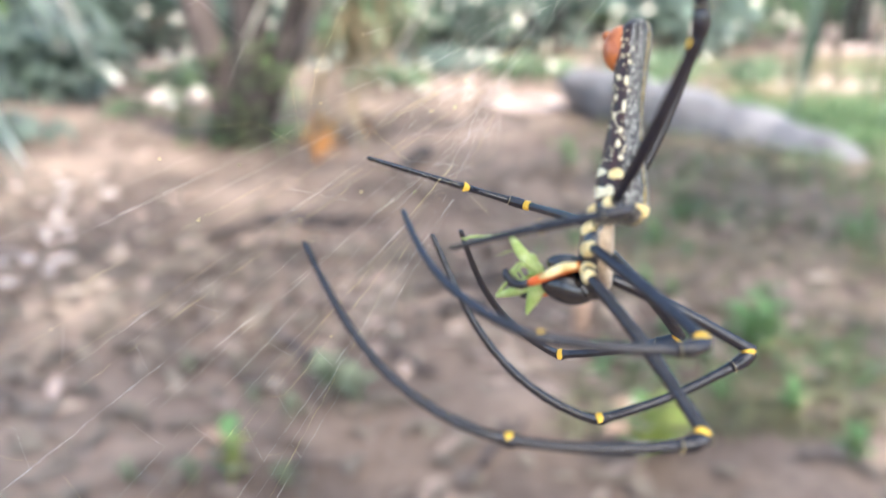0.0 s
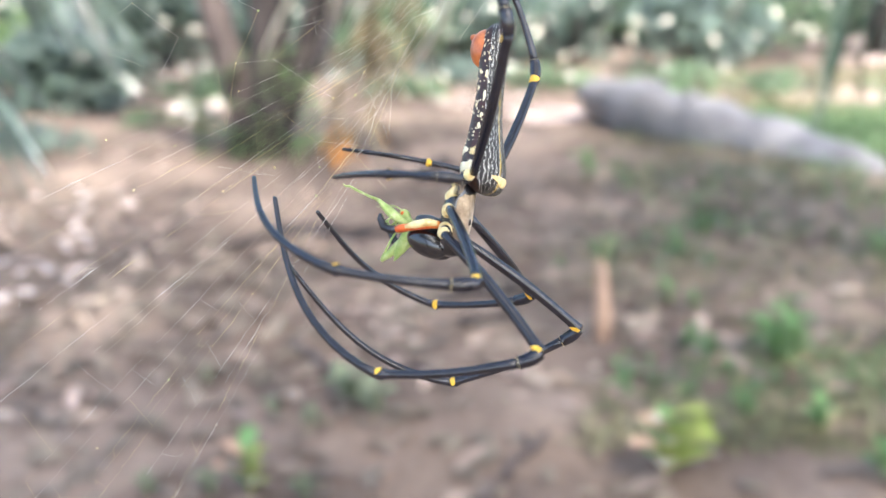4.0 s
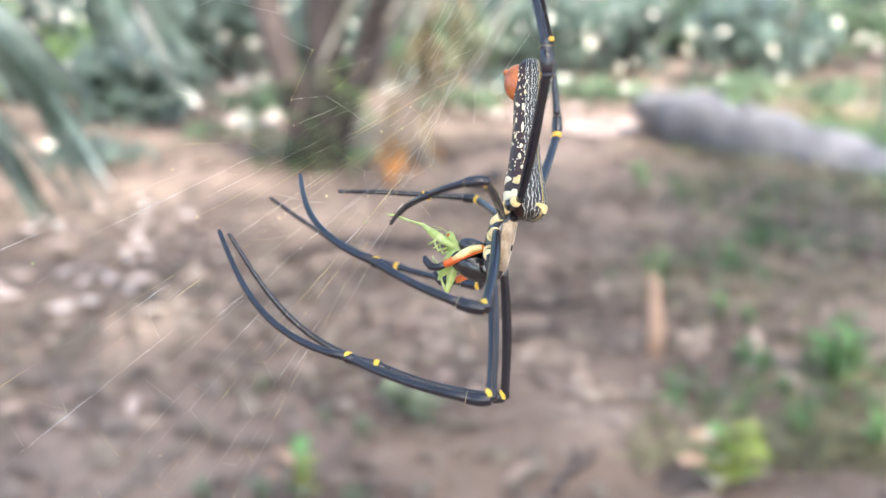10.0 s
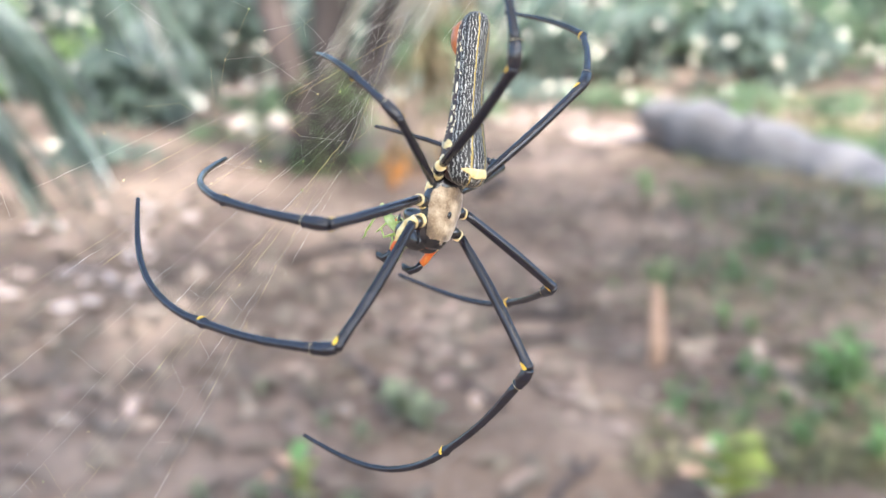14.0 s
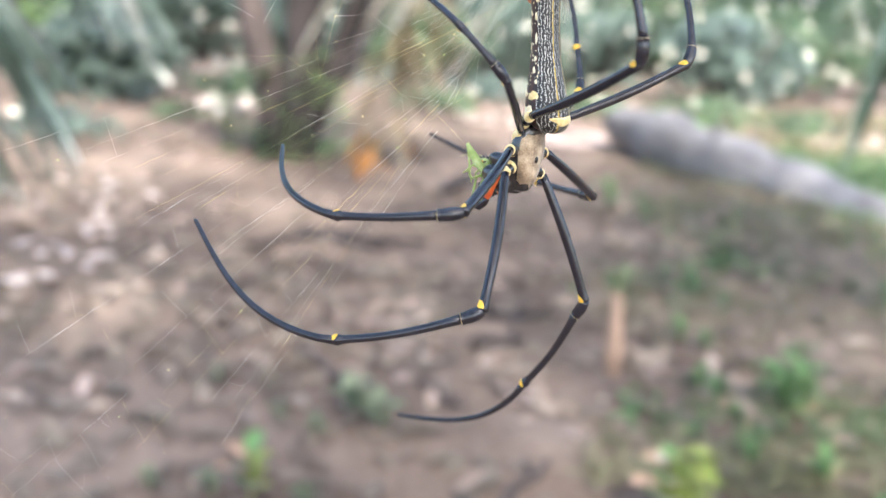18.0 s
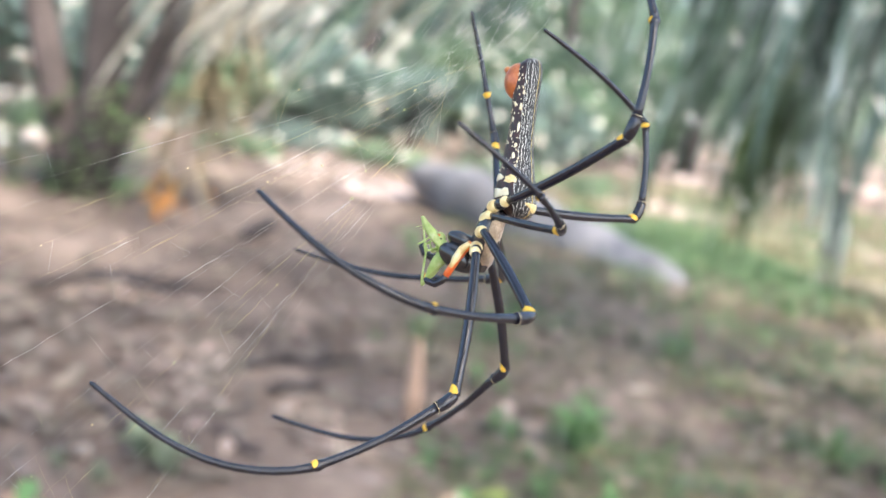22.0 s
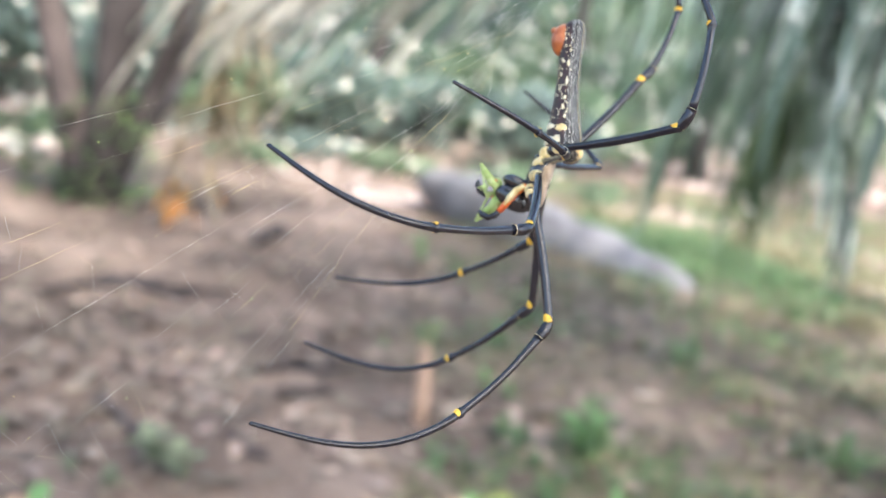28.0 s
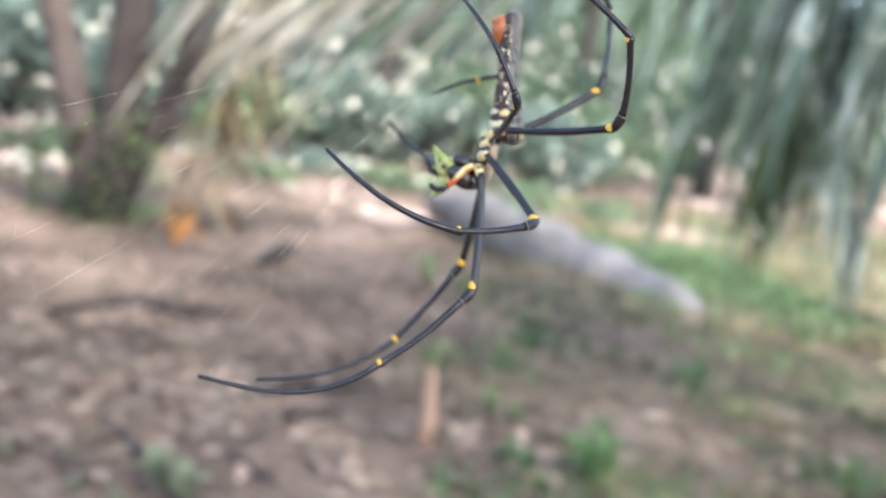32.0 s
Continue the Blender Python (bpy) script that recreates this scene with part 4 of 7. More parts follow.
def segment(kind, ln, th, seed, curve):
    """One leg segment along x; its bend's outer side is up."""
    us = [i / 14 for i in range(12)] + [0.84, 0.88, 0.92, 0.945, 0.965, 0.985, 1.0]
    if kind == "femur":
        rad = lambda u: th * (0.82 + 0.18 * math.sin(math.pi * min(1, u * 1.1)) + 0.26 * u ** 9)
        bow = lambda u: 0.02 * ln * math.sin(math.pi * u)
    elif kind == "patella":
        rad = lambda u: th * (1.02 + 0.22 * math.sin(math.pi * u) - 0.04 * u + 0.22 * max(0.0, 1 - abs(u - 0.95) / 0.09))
        bow = lambda u: 0.05 * ln * math.sin(math.pi * u)
    elif kind == "tibia":
        rad = lambda u: th * (0.90 - 0.12 * math.sin(math.pi * u) + 0.30 * max(0.0, 1 - abs(u - 0.965) / 0.05) - 0.10 * u)
        bow = lambda u: 0.035 * ln * math.sin(math.pi * u)
    else:
        rad = lambda u: th * (0.74 - 0.16 * u - 0.14 * u * u + (0.09 if u < 0.04 else 0.0))
        bow = lambda u: curve * ln * math.sin(math.pi * u ** 0.85)
    us2 = [0.0] + us + [1.0]
    pts = [(ln * (u + (-0.012 if i == 0 else 0.012 if i == len(us2) - 1 else 0)), 0, bow(u)) for i, u in enumerate(us2)]
    rr = [0.55 * rad(0)] + [rad(u) for u in us] + [0.5 * rad(1)]
    bm = mm_tube(pts, rr, 14)
    if kind in ("tibia", "metatarsus", "femur"):
        bristles(bm, ln, rad, {"tibia": 26, "metatarsus": 44, "femur": 18}[kind], 0.42 if kind != "femur" else 0.3, seed, bow)
    return bm, rad, bow


def joint_mark(ln, rad, bow, size):
    """A yellow mark on the inner side of a segment's end, wrapped over its skin."""
    bm = bmesh.new()
    rows = []
    for i in range(5):
        u = 1 - size * (1 - i / 4) / ln
        e = [0.0, 0.06, 0.08, 0.08, 0.05][i]
        span = [0.85, 1.45, 1.75, 1.85, 1.85][i]
        rows.append([bm.verts.new(Vector((ln * u, (rad(u) + e) * math.sin(a), bow(u) - (rad(u) + e) * math.cos(a))) * MM)
                     for a in (span * (k / 6 - 1) for k in range(13))])
    for a, b in zip(rows, rows[1:]):
        for k in range(12):
            bm.faces.new((a[k], a[k + 1], b[k + 1], b[k]))
    return bm


PALPS = []


def build_spider():
    sp = tagged(empty("spider"), "large black golden-orb spider with yellow leg joints holding prey", "spider")
    head = loft(dense(((15.6, -1.5, 0.4, 0.5), (15.2, -1.5, 2.2, 2.5), (13.4, -1.3, 3.0, 3.3), (10.5, -1.1, 3.0, 4.2), (7, -1.0, 2.9, 5.0), (4, -0.7, 2.7, 4.8),
                       (1.5, -0.1, 2.3, 3.6), (-0.3, 0.6, 1.5, 2.0), (-1.6, 1.0, 1.1, 1.3)), 0.6), 24)
    part("cephalothorax", head, M_CHITIN, sp, "glossy black head and chest")
    bm = bmesh.new()
    rows = []
    for i in range(22):
        u = i / 21
        f = 0.2 + 14.6 * u
        w = float(np.interp(f, (0, 1.5, 4, 7, 10.5, 13, 14.8), (1.5, 3.2, 4.5, 4.7, 3.9, 3.2, 2.1)))
        top = float(np.interp(f, (0, 1.5, 4, 7, 10.5, 13, 14.8), (2.0, 2.1, 2.15, 2.1, 2.05, 1.9, 0.9)))
        rows.append([bm.verts.new(Vector((f, w * s, top - 1.35 * s * s - (0.6 if abs(s) == 1 else 0) - 0.25 * math.exp(-((f - 8.2) ** 2 + (s * w) ** 2) / 0.5)
                                          + 0.12 * noise.noise((f * 0.9, s * 2, 3)))) * MM) for s in (k / 8 - 1 for k in range(17))])
    for a, b in zip(rows, rows[1:]):
        for k in range(16):
            bm.faces.new((a[k], a[k + 1], b[k + 1], b[k]))
    bmesh.ops.recalc_face_normals(bm, faces=bm.faces)
    part("carapace", bm, M_HAIR, sp, "brown felted shield of hairs")
    bm = bmesh.new()
    ball(bm, (8.1, 0, 2.0), (0.75, 0.6, 0.25))
    part("fovea", bm, M_CHITIN, sp, "dark pit in the shield")
    bm = bmesh.new()
    ball(bm, (6.2, 0, -2.7), (5.2, 2.5, 1.1))
    part("sternum", bm, M_CHITIN, sp)
    for y, f, u in ((0.5, 15.2, -0.7), (-0.5, 15.2, -0.7), (0.6, 15.1, -1.7), (-0.6, 15.1, -1.7), (1.7, 14.5, -0.9), (-1.7, 14.5, -0.9), (1.8, 14.4, -1.9), (-1.8, 14.4, -1.9)):
        bm = bmesh.new()
        ball(bm, (f, y, u), (0.33, 0.33, 0.33), None, 8, 6)
        part("eye", bm, M_CHITIN, sp)
    for s in (-1, 1):
        bm = bmesh.new()
        ball(bm, (13.6, 2.05 * s, -5.5), (4.6, 2.05, 2.75), (-0.30, 0.05 * s, -1), 20, 16)
        jaw = part("chelicera", bm, M_CHITIN, sp, "glossy black bulbous jaw")
        part("fang", mm_tube([(10.9, 1.5 * s, -10.2), (10.2, 0.9 * s, -11.2), (9.2, 0.5 * s, -11.6)], [0.5, 0.36, 0.08], 8), M_CHITIN, jaw)
        bm = bmesh.new()
        ball(bm, (9.8, 1.5 * s, -5.7), (3.5, 1.6, 2.0), (-0.2, 0.1 * s, -1), 16, 12)
        part("mouth_lobe", bm, M_CHITIN, sp, "glossy black lobe beside the jaw")
        o = 0.0 if s < 0 else 2.2
        root = Vector((9.6, 3.4 * s, -3.0))
        rel = lambda pts: [Vector(q) - root for q in pts]
        palp = part("palp", mm_tube(rel([(9.6 + o, 3.4 * s, -3.0), (9.9 + o, 4.0 * s, -5.2), (10.6 + o, 4.2 * s, -8.0), (11.4 + o, 4.1 * s, -11.0), (11.6 + o, 4.0 * s, -11.9)]), [0.75, 0.85, 0.8, 0.85, 0.7], 12), M_ORANGE, sp, "orange-red feeler")
        tip = mm_tube(rel([(11.5 + o, 4.0 * s, -11.6), (11.9 + o, 3.8 * s, -13.2), (11.4 + o, 3.6 * s, -14.9), (9.8 + o, 3.5 * s, -15.9), (8.8 + o, 3.5 * s, -16.0)]), [0.7, 0.8, 0.85, 0.75, 0.35], 12)
        r = random.Random(5 + s)
        for _ in range(30):
            a, u = r.uniform(0, 6.28), r.random()
            p = Vector((11.4 + o - 1.6 * u, 3.6 * s + 0.7 * math.cos(a), -13.6 - 2.0 * u + 0.6 * math.sin(a))) - root
            tube(tip, [p * MM, (p + Vector((0.1, math.cos(a), math.sin(a))) * 0.7) * MM], [0.05 * MM, 0.01 * MM], 3)
        PALPS.append((palp, s))
        part("palp_tip", tip, M_LEG, palp, "black bristly feeler tip")
        part("palp_stripe", mm_tube(rel([(9.5 + o, 4.0 * s, -3.4), (9.6 + o, 4.55 * s, -5.4), (10.3 + o, 4.75 * s, -7.8), (11.0 + o, 4.75 * s, -9.8)]), [0.6, 0.86, 0.84, 0.35], 10), M_CREAM, palp, "cream streak")
    # abdomen
    ab = part("abdomen", loft(dense(ABDOMEN, 0.55), 40), M_ABDOMEN, sp, "long black abdomen with pale wavy lines")
    r = random.Random(11)
    for s in (-1, 1):
        for f, a, lf, wa in ((-21.8, 1.62, 0.9, 0.5), (-17.4, 1.62, 1.3, 0.38), (-13.3, 1.66, 0.6, 0.45), (-11.0, 1.74, 0.75, 0.42), (-8.6, 1.58, 0.5, 0.35), (-2.6, 2.0, 1.0, 1.3), (-22.4, 2.15, 0.55, 0.42), (-19.0, 2.2, 0.55, 0.4), (-15.4, 2.2, 0.45, 0.4), (-25.2, 1.5, 0.5, 0.3)):
            part("spot", patch(f, a * s, lf, wa, 0.08, 0.5, f + s), M_SPOT, ab, "cream spot")
        part("flank_mark", patch(-5.6, 1.75 * s, 1.1, 1.4, 0.08, 0.5, 3.0 * s), M_CREAM, ab, "cream-gold flank mark")
        bm = bmesh.new()
        for _ in range(85):
            f, a, q = r.uniform(-31, -7.5), r.uniform(1.35, 2.75), r.uniform(0.10, 0.24)
            patch_into(bm, f, a * s, q * r.uniform(1, 1.5), q, 0.05, 0.3, f, 7)
        tagged(part("fine_spots", bm, M_SPOT, ab, "scatter of tiny cream spots"), kind="stuff")
    part("belly_band", patch(-6.0, math.pi, 0.9, 4.2, 0.16, 0.3, 2.0, 22), M_SPOT, ab, "cream belly band")
    part("belly_band", patch(-2.4, math.pi, 1.15, 4.8, 0.16, 0.3, 5.0, 22), M_SPOT, ab, "cream belly band")
    part("front_band", patch(-0.7, 0.0, 1.05, 3.0, 0.16, 0.45, 8.0, 28), M_CREAM, ab, "yellow band across the front")
    bm = bmesh.new()
    ball(bm, (-28.3, 0, -2.0), (4.2, 3.1, 3.2), (1, 0, 0.10), 22, 16)
    for k in (-1, 1):
        ball(bm, (-30.2, 0.55 * k, -4.6), (1.1, 0.7, 0.9), (-0.6, 0, -1), 10, 8)
    part("spinneret", bm, M_SPINNERET, ab, "amber-brown glossy spinneret knob")
    # legs
    legs = {}
    for side, s in SIDES.items():
        for n in range(4):
            root = Vector(LEG_ROOTS[n])
            root.y *= -s
            base = Vector((float(np.interp(n, (0, 1, 2, 3), (9.8, 6.9, 4.0, 1.4))), 2.6 * s, -2.0))
            d = root - base
            bm = bmesh.new()
            ball(bm, base.lerp(root, 0.30), (1.75, 1.5, 1.45), d, 14, 9)
            cx = part("coxa", bm, M_CREAM, sp, "cream-yellow leg base")
            part("ring", mm_tube([base.lerp(root, 0.40), base.lerp(root, 0.62), base.lerp(root, 0.85)], [1.1, 1.3, 1.1], 12), M_CHITIN, cx, "dark ring")
            bm = bmesh.new()
            ball(bm, base.lerp(root, 0.86) + Vector((0, 0, -0.25)), (1.2, 1.3, 1.25), d, 12, 8)
            part("trochanter", bm, M_CREAM, cx, "cream bead above the thigh")
            th, seg = LEG_THICK[n], []
            for k, kind in enumerate(("femur", "patella", "tibia", "metatarsus")):
                bm, rad, bow = segment(kind, LEG_SIZES[n][k], th, 17 * n + k, (0.125, 0.125, 0.06, 0.04)[n])
                ob = part(kind, bm, M_LEG, sp)
                if kind in ("femur", "tibia"):
                    part("joint_mark", joint_mark(LEG_SIZES[n][k], rad, bow, 2.0 if kind == "femur" else 1.3), M_YELLOW, ob, "bright yellow joint mark")
                if kind == "patella":
                    ln = LEG_SIZES[n][k]
                    part("joint_ring", mm_tube([(ln * 0.945, 0, bow(0.945)), (ln * 0.965, 0, bow(0.965)), (ln * 0.985, 0, bow(0.985))], [rad(0.945) * 0.94, rad(0.965) * 1.03, rad(0.985) * 0.94], 14), M_CREAM, ob, "thin pale ring")
                seg.append(ob)
            legs[side, n] = seg
    return sp, ab, legs


SPIDER, ABDOMEN_PART, LEGS = build_spider()


PREY_LEGS = {}


def build_prey():
    """The small green bush cricket in the spider's jaws; its place in the jaws is the origin, its axes are the spider's."""
    ob = tagged(empty("green_cricket"), "small pale green bush cricket held in the spider's jaws", "insect")
    part("abdomen", loft(dense(((-1.0, -0.4, 1.0, 0.9), (0.5, -0.9, 1.6, 1.35), (2.4, -1.5, 1.6, 1.35), (4.2, -2.2, 1.15, 1.0), (5.6, -2.8, 0.6, 0.5), (6.6, -3.2, 0.12, 0.12))[::-1], 0.4), 16), M_PREY, ob)
    bm = bmesh.new()
    ball(bm, (-1.0, 0, -1.6), (2.0, 1.35, 1.5), (1, 0, 0.35), 16, 12)
    part("thorax", bm, M_PREY, ob)
    bm = bmesh.new()
    ball(bm, (-3.0, 0, -2.6), (1.35, 1.05, 1.15), (1, 0, 0.7), 14, 10)
    part("head", bm, M_PREY, ob)
    for s in (-1, 1):
        bm = bmesh.new()
        ball(bm, (-3.3, 0.85 * s, -2.9), (0.42, 0.3, 0.4), None, 10, 8)
        part("eye", bm, M_ORANGE, ob, "pinkish brown eye")
        bm = bmesh.new()
        ball(bm, (1.4, 0.9 * s, -0.9), (2.6, 0.2, 0.9), (1, 0.02 * s, -0.35), 12, 8)
        part("wing", bm, M_PREY, ob)
        part("antenna", mm_tube([(-3.8, 0.4 * s, -3.2), (-4.6, 0.9 * s, -4.8), (-4.4, 1.5 * s, -7.0), (-3.6, 1.9 * s, -8.4)], [0.09, 0.07, 0.05, 0.03], 5), M_PREY, ob)
        for pts in ([(-1.6, 1.1 * s, -2.4), (-2.4, 2.0 * s, -4.4), (-0.6, 2.2 * s, -6.0), (-0.2, 2.2 * s, -6.6)], [(-0.4, 1.1 * s, -2.4), (0.6, 2.1 * s, -4.0), (-1.0, 2.3 * s, -5.2), (-1.5, 2.3 * s, -5.0)]):
            part("leg", mm_tube(pts, [0.34, 0.26, 0.2, 0.1], 8), M_PREY, ob)
        # the jumping leg: a swollen thigh and a thin spined shin
        us = [i / 9 for i in range(10)]
        thigh = part("thigh", mm_tube([(8.4 * u, 0, 0.25 * math.sin(math.pi * u)) for u in us], [0.25 + 1.0 * math.sin(math.pi * min(1, 0.12 + 0.75 * u)) ** 1.6 * (1 - 0.45 * u) for u in us], 12), M_PREY, ob, "swollen pale green thigh")
        bm = mm_tube([(0, 0, 0), (2.2, 0, 0.1), (5.0, 0, 0.05), (7.2, 0, -0.1), (7.9, 0, 0.25), (8.8, 0, 0.1)], [0.34, 0.26, 0.24, 0.22, 0.2, 0.06], 8)
        for k in range(8):
            tube(bm, [Vector((1.4 + 0.7 * k, 0, 0.2)) * MM, Vector((1.7 + 0.7 * k, 0, 0.55)) * MM], [0.05 * MM, 0.012 * MM], 4)
        PREY_LEGS[s] = (thigh, part("shin", bm, M_PREY, thigh, "thin spined green shin"))
    return ob


PREY = build_prey()


def build_web():
    """The orb web beside the spider and the loose golden threads of its barrier; world-aligned, the spider's waist at the origin."""
    web = tagged(empty("orb_web"), "fine silk orb web with golden barrier threads and specks", "spider web")
    r = random.Random(23)

    def thread(a, b, rad, mat, sag=0.0, n=4, wob=0.0):
        pts = []
        for i in range(n + 1):
            u = i / n
            w = Vector((r.uniform(-1, 1), r.uniform(-1, 1), r.uniform(-1, 1))) * wob * (0 < i < n)
            pts.append(Vector(a).lerp(Vector(b), u) + Vector((0, 0, -sag * math.sin(math.pi * u))) + w)
        part("thread", mm_tube(pts, [rad] * (n + 1), 4), mat, web)

    # the orb: nearly straight spokes that run down and away from the hub, beaded, with sparse cross threads
    def beaded(a, b, rad, mat, n, wob):
        pts = [Vector(a).lerp(Vector(b), i / n) + Vector((r.uniform(-1, 1), r.uniform(-1, 1), r.uniform(-1, 1))) * wob * (0 < i < n) for i in range(n + 1)]
        part("thread", mm_tube(pts, [rad * (0.32 + 1.9 * max(0.0, noise.noise((0.23 * i, 7.1 * a[2], 3.3 * a[0]))) * r.choice((0.7, 1.0, 1.6, 2.6))) for i in range(len(pts))], 4), mat, web)

    spokes = []
    for k in range(22):
        u = k / 21
        a = radians(202 + 38 * u + r.uniform(-3, 3))
        o = Vector((-8 - 20 * u, 10, 36 - 42 * u)) + Vector((r.uniform(-3, 3), r.uniform(-3, 3), r.uniform(-2, 2)))
        spokes.append((o, Vector((math.cos(a), -0.16 + 0.1 * u, math.sin(a)))))
        beaded(o, o + spokes[-1][1] * r.uniform(50, 190), 0.018, M_SILK if r.random() < 0.6 else M_GOLD, 48, 0.14)
    for (o, d), (p, e) in zip(spokes, spokes[1:]):
        s = r.uniform(18, 34)
        while s < 150:
            if r.random() < 0.28:
                thread(o + d * s, p + e * (s + r.uniform(-2.5, 2.5)), 0.009, M_SILK if r.random() < 0.6 else M_GOLD, 0.3, 2, 0.12)
            s += r.uniform(9, 19)
    # the hub: a mat of fine silk that runs up past the spider
    for _ in range(22):
        a = Vector((r.gauss(-1, 6), r.gauss(12, 4), r.gauss(48, 8)))
        thread(a, Vector((r.gauss(-27, 6), r.gauss(9, 4), r.gauss(14, 6))), 0.007, M_SILK, r.uniform(-0.4, 0.5), 4, 0.15)
    for _ in range(9):
        a = Vector((r.gauss(-19, 5), r.gauss(10, 3), r.gauss(22, 7)))
        thread(a, a + Vector((r.uniform(-12, 6), r.uniform(-4, 4), r.uniform(-12, 6))), 0.011, M_SILK, r.uniform(-0.4, 0.4), 5, 0.25)
    for k in range(2):
        thread((-9 - 2 * k, 10 + 2 * k, 33 - 3 * k), (-24 - k, 9, 3 + 2 * k), 0.019, M_SILK, 0.0, 14, 0.7)
    # the barrier: an uneven net of golden threads
    knots = {}
    for i in range(9):
        for j in range(5):
            knots[i, j] = Vector((-76 + 7.6 * i + r.uniform(-3.6, 3.6), 9 + r.uniform(-6, 8), 3 + 9.5 * j - 0.08 * i * i + r.uniform(-4, 4)))
    for (i, j), a in knots.items():
        for di, dj, share in ((1, 0, 0.42), (0, 1, 0.30), (1, 1, 0.08)):
            if (i + di, j + dj) in knots and r.random() < share:
                thread(a, knots[i + di, j + dj], 0.015, M_GOLD if r.random() < 0.45 else M_SILK, r.uniform(-0.1, 0.15), 3, 0.12)
    for k in range(9):
        a = Vector((r.uniform(-25, 5), r.uniform(12, 40), r.uniform(20, 45)))
        thread(a, a + Vector((r.uniform(5, 45), r.uniform(10, 50), r.uniform(55, 110))), 0.018, M_SILK, 0.6, 4, 0.4)
    spots = list(knots.values())
    for k in range(40):
        o, d = r.choice(spokes)
        a = r.choice(spots) if k % 2 else o + d * r.uniform(10, 150)
        bm = bmesh.new()
        q = r.uniform(0.07, 0.2)
        ball(bm, a, (q * 1.6, q, q), spin(), 6, 4)
        part("speck", bm, M_GOLD if k % 3 else M_PREY, web)
    return web


WEB = build_web()


# ---- what moves ----
def leg_poses(n, s, q):
    """The poses of a leg's four segments in the spider's space, from six angles in degrees: swing and lift of the thigh, lean of the leg's plane, three bends."""
    az, el, ro, b1, b2, b3 = (radians(v) for v in q)
    e1 = Vector((math.cos(el) * math.cos(az), s * math.cos(el) * math.sin(az), math.sin(el)))
    ref = Vector(((0.2, 0, -1), (0.2, 0, -1), (-0.5, 0, -1), (-1, 0, -0.6))[n])
    e2 = (ref - e1 * ref.dot(e1)).normalized()
    e2 = e2 * math.cos(ro) + e1.cross(e2) * (s * math.sin(ro))
    p = Vector(LEG_ROOTS[n])
    p.y *= -s
    a, out = 0.0, []
    for ln, b in zip(LEG_SIZES[n], (0.0, b1, b2, b3)):
        a += b
        d, z = e1 * math.cos(a) + e2 * math.sin(a), e1 * math.sin(a) - e2 * math.cos(a)
        y = z.cross(d)
        out.append(Matrix(((d.x, y.x, z.x, p.x * MM), (d.y, y.y, z.y, p.y * MM), (d.z, y.z, z.z, p.z * MM), (0, 0, 0, 1))))
        p = p + d * ln
    return out


def eased(rows, step=0.25):
    """Rows of (seconds, numbers) filled in smoothly to even steps."""
    t = np.array([r[0] for r in rows], float)
    v = np.array([r[1:] for r in rows], float)
    slope = np.zeros_like(v)
    slope[1:-1] = (v[2:] - v[:-2]) / (t[2:] - t[:-2])[:, None]
    out = []
    for q in np.arange(0, 32.0001, step):
        k = min(max(int(np.searchsorted(t, q, "right")) - 1, 0), len(t) - 2)
        h = t[k + 1] - t[k]
        u = (q - t[k]) / h
        val = ((2 * u ** 3 - 3 * u * u + 1) * v[k] + (u ** 3 - 2 * u * u + u) * h * slope[k] + (3 * u * u - 2 * u ** 3) * v[k + 1] + (u ** 3 - u * u) * h * slope[k + 1])
        out.append((float(q), val))
    return out


# the rest pose: head down, back to the right, left side away
HANG = Matrix(((0, 0, 1, 0), (0, 1, 0, 0), (-1, 0, 0, 0), (0, 0, 0, 1)))


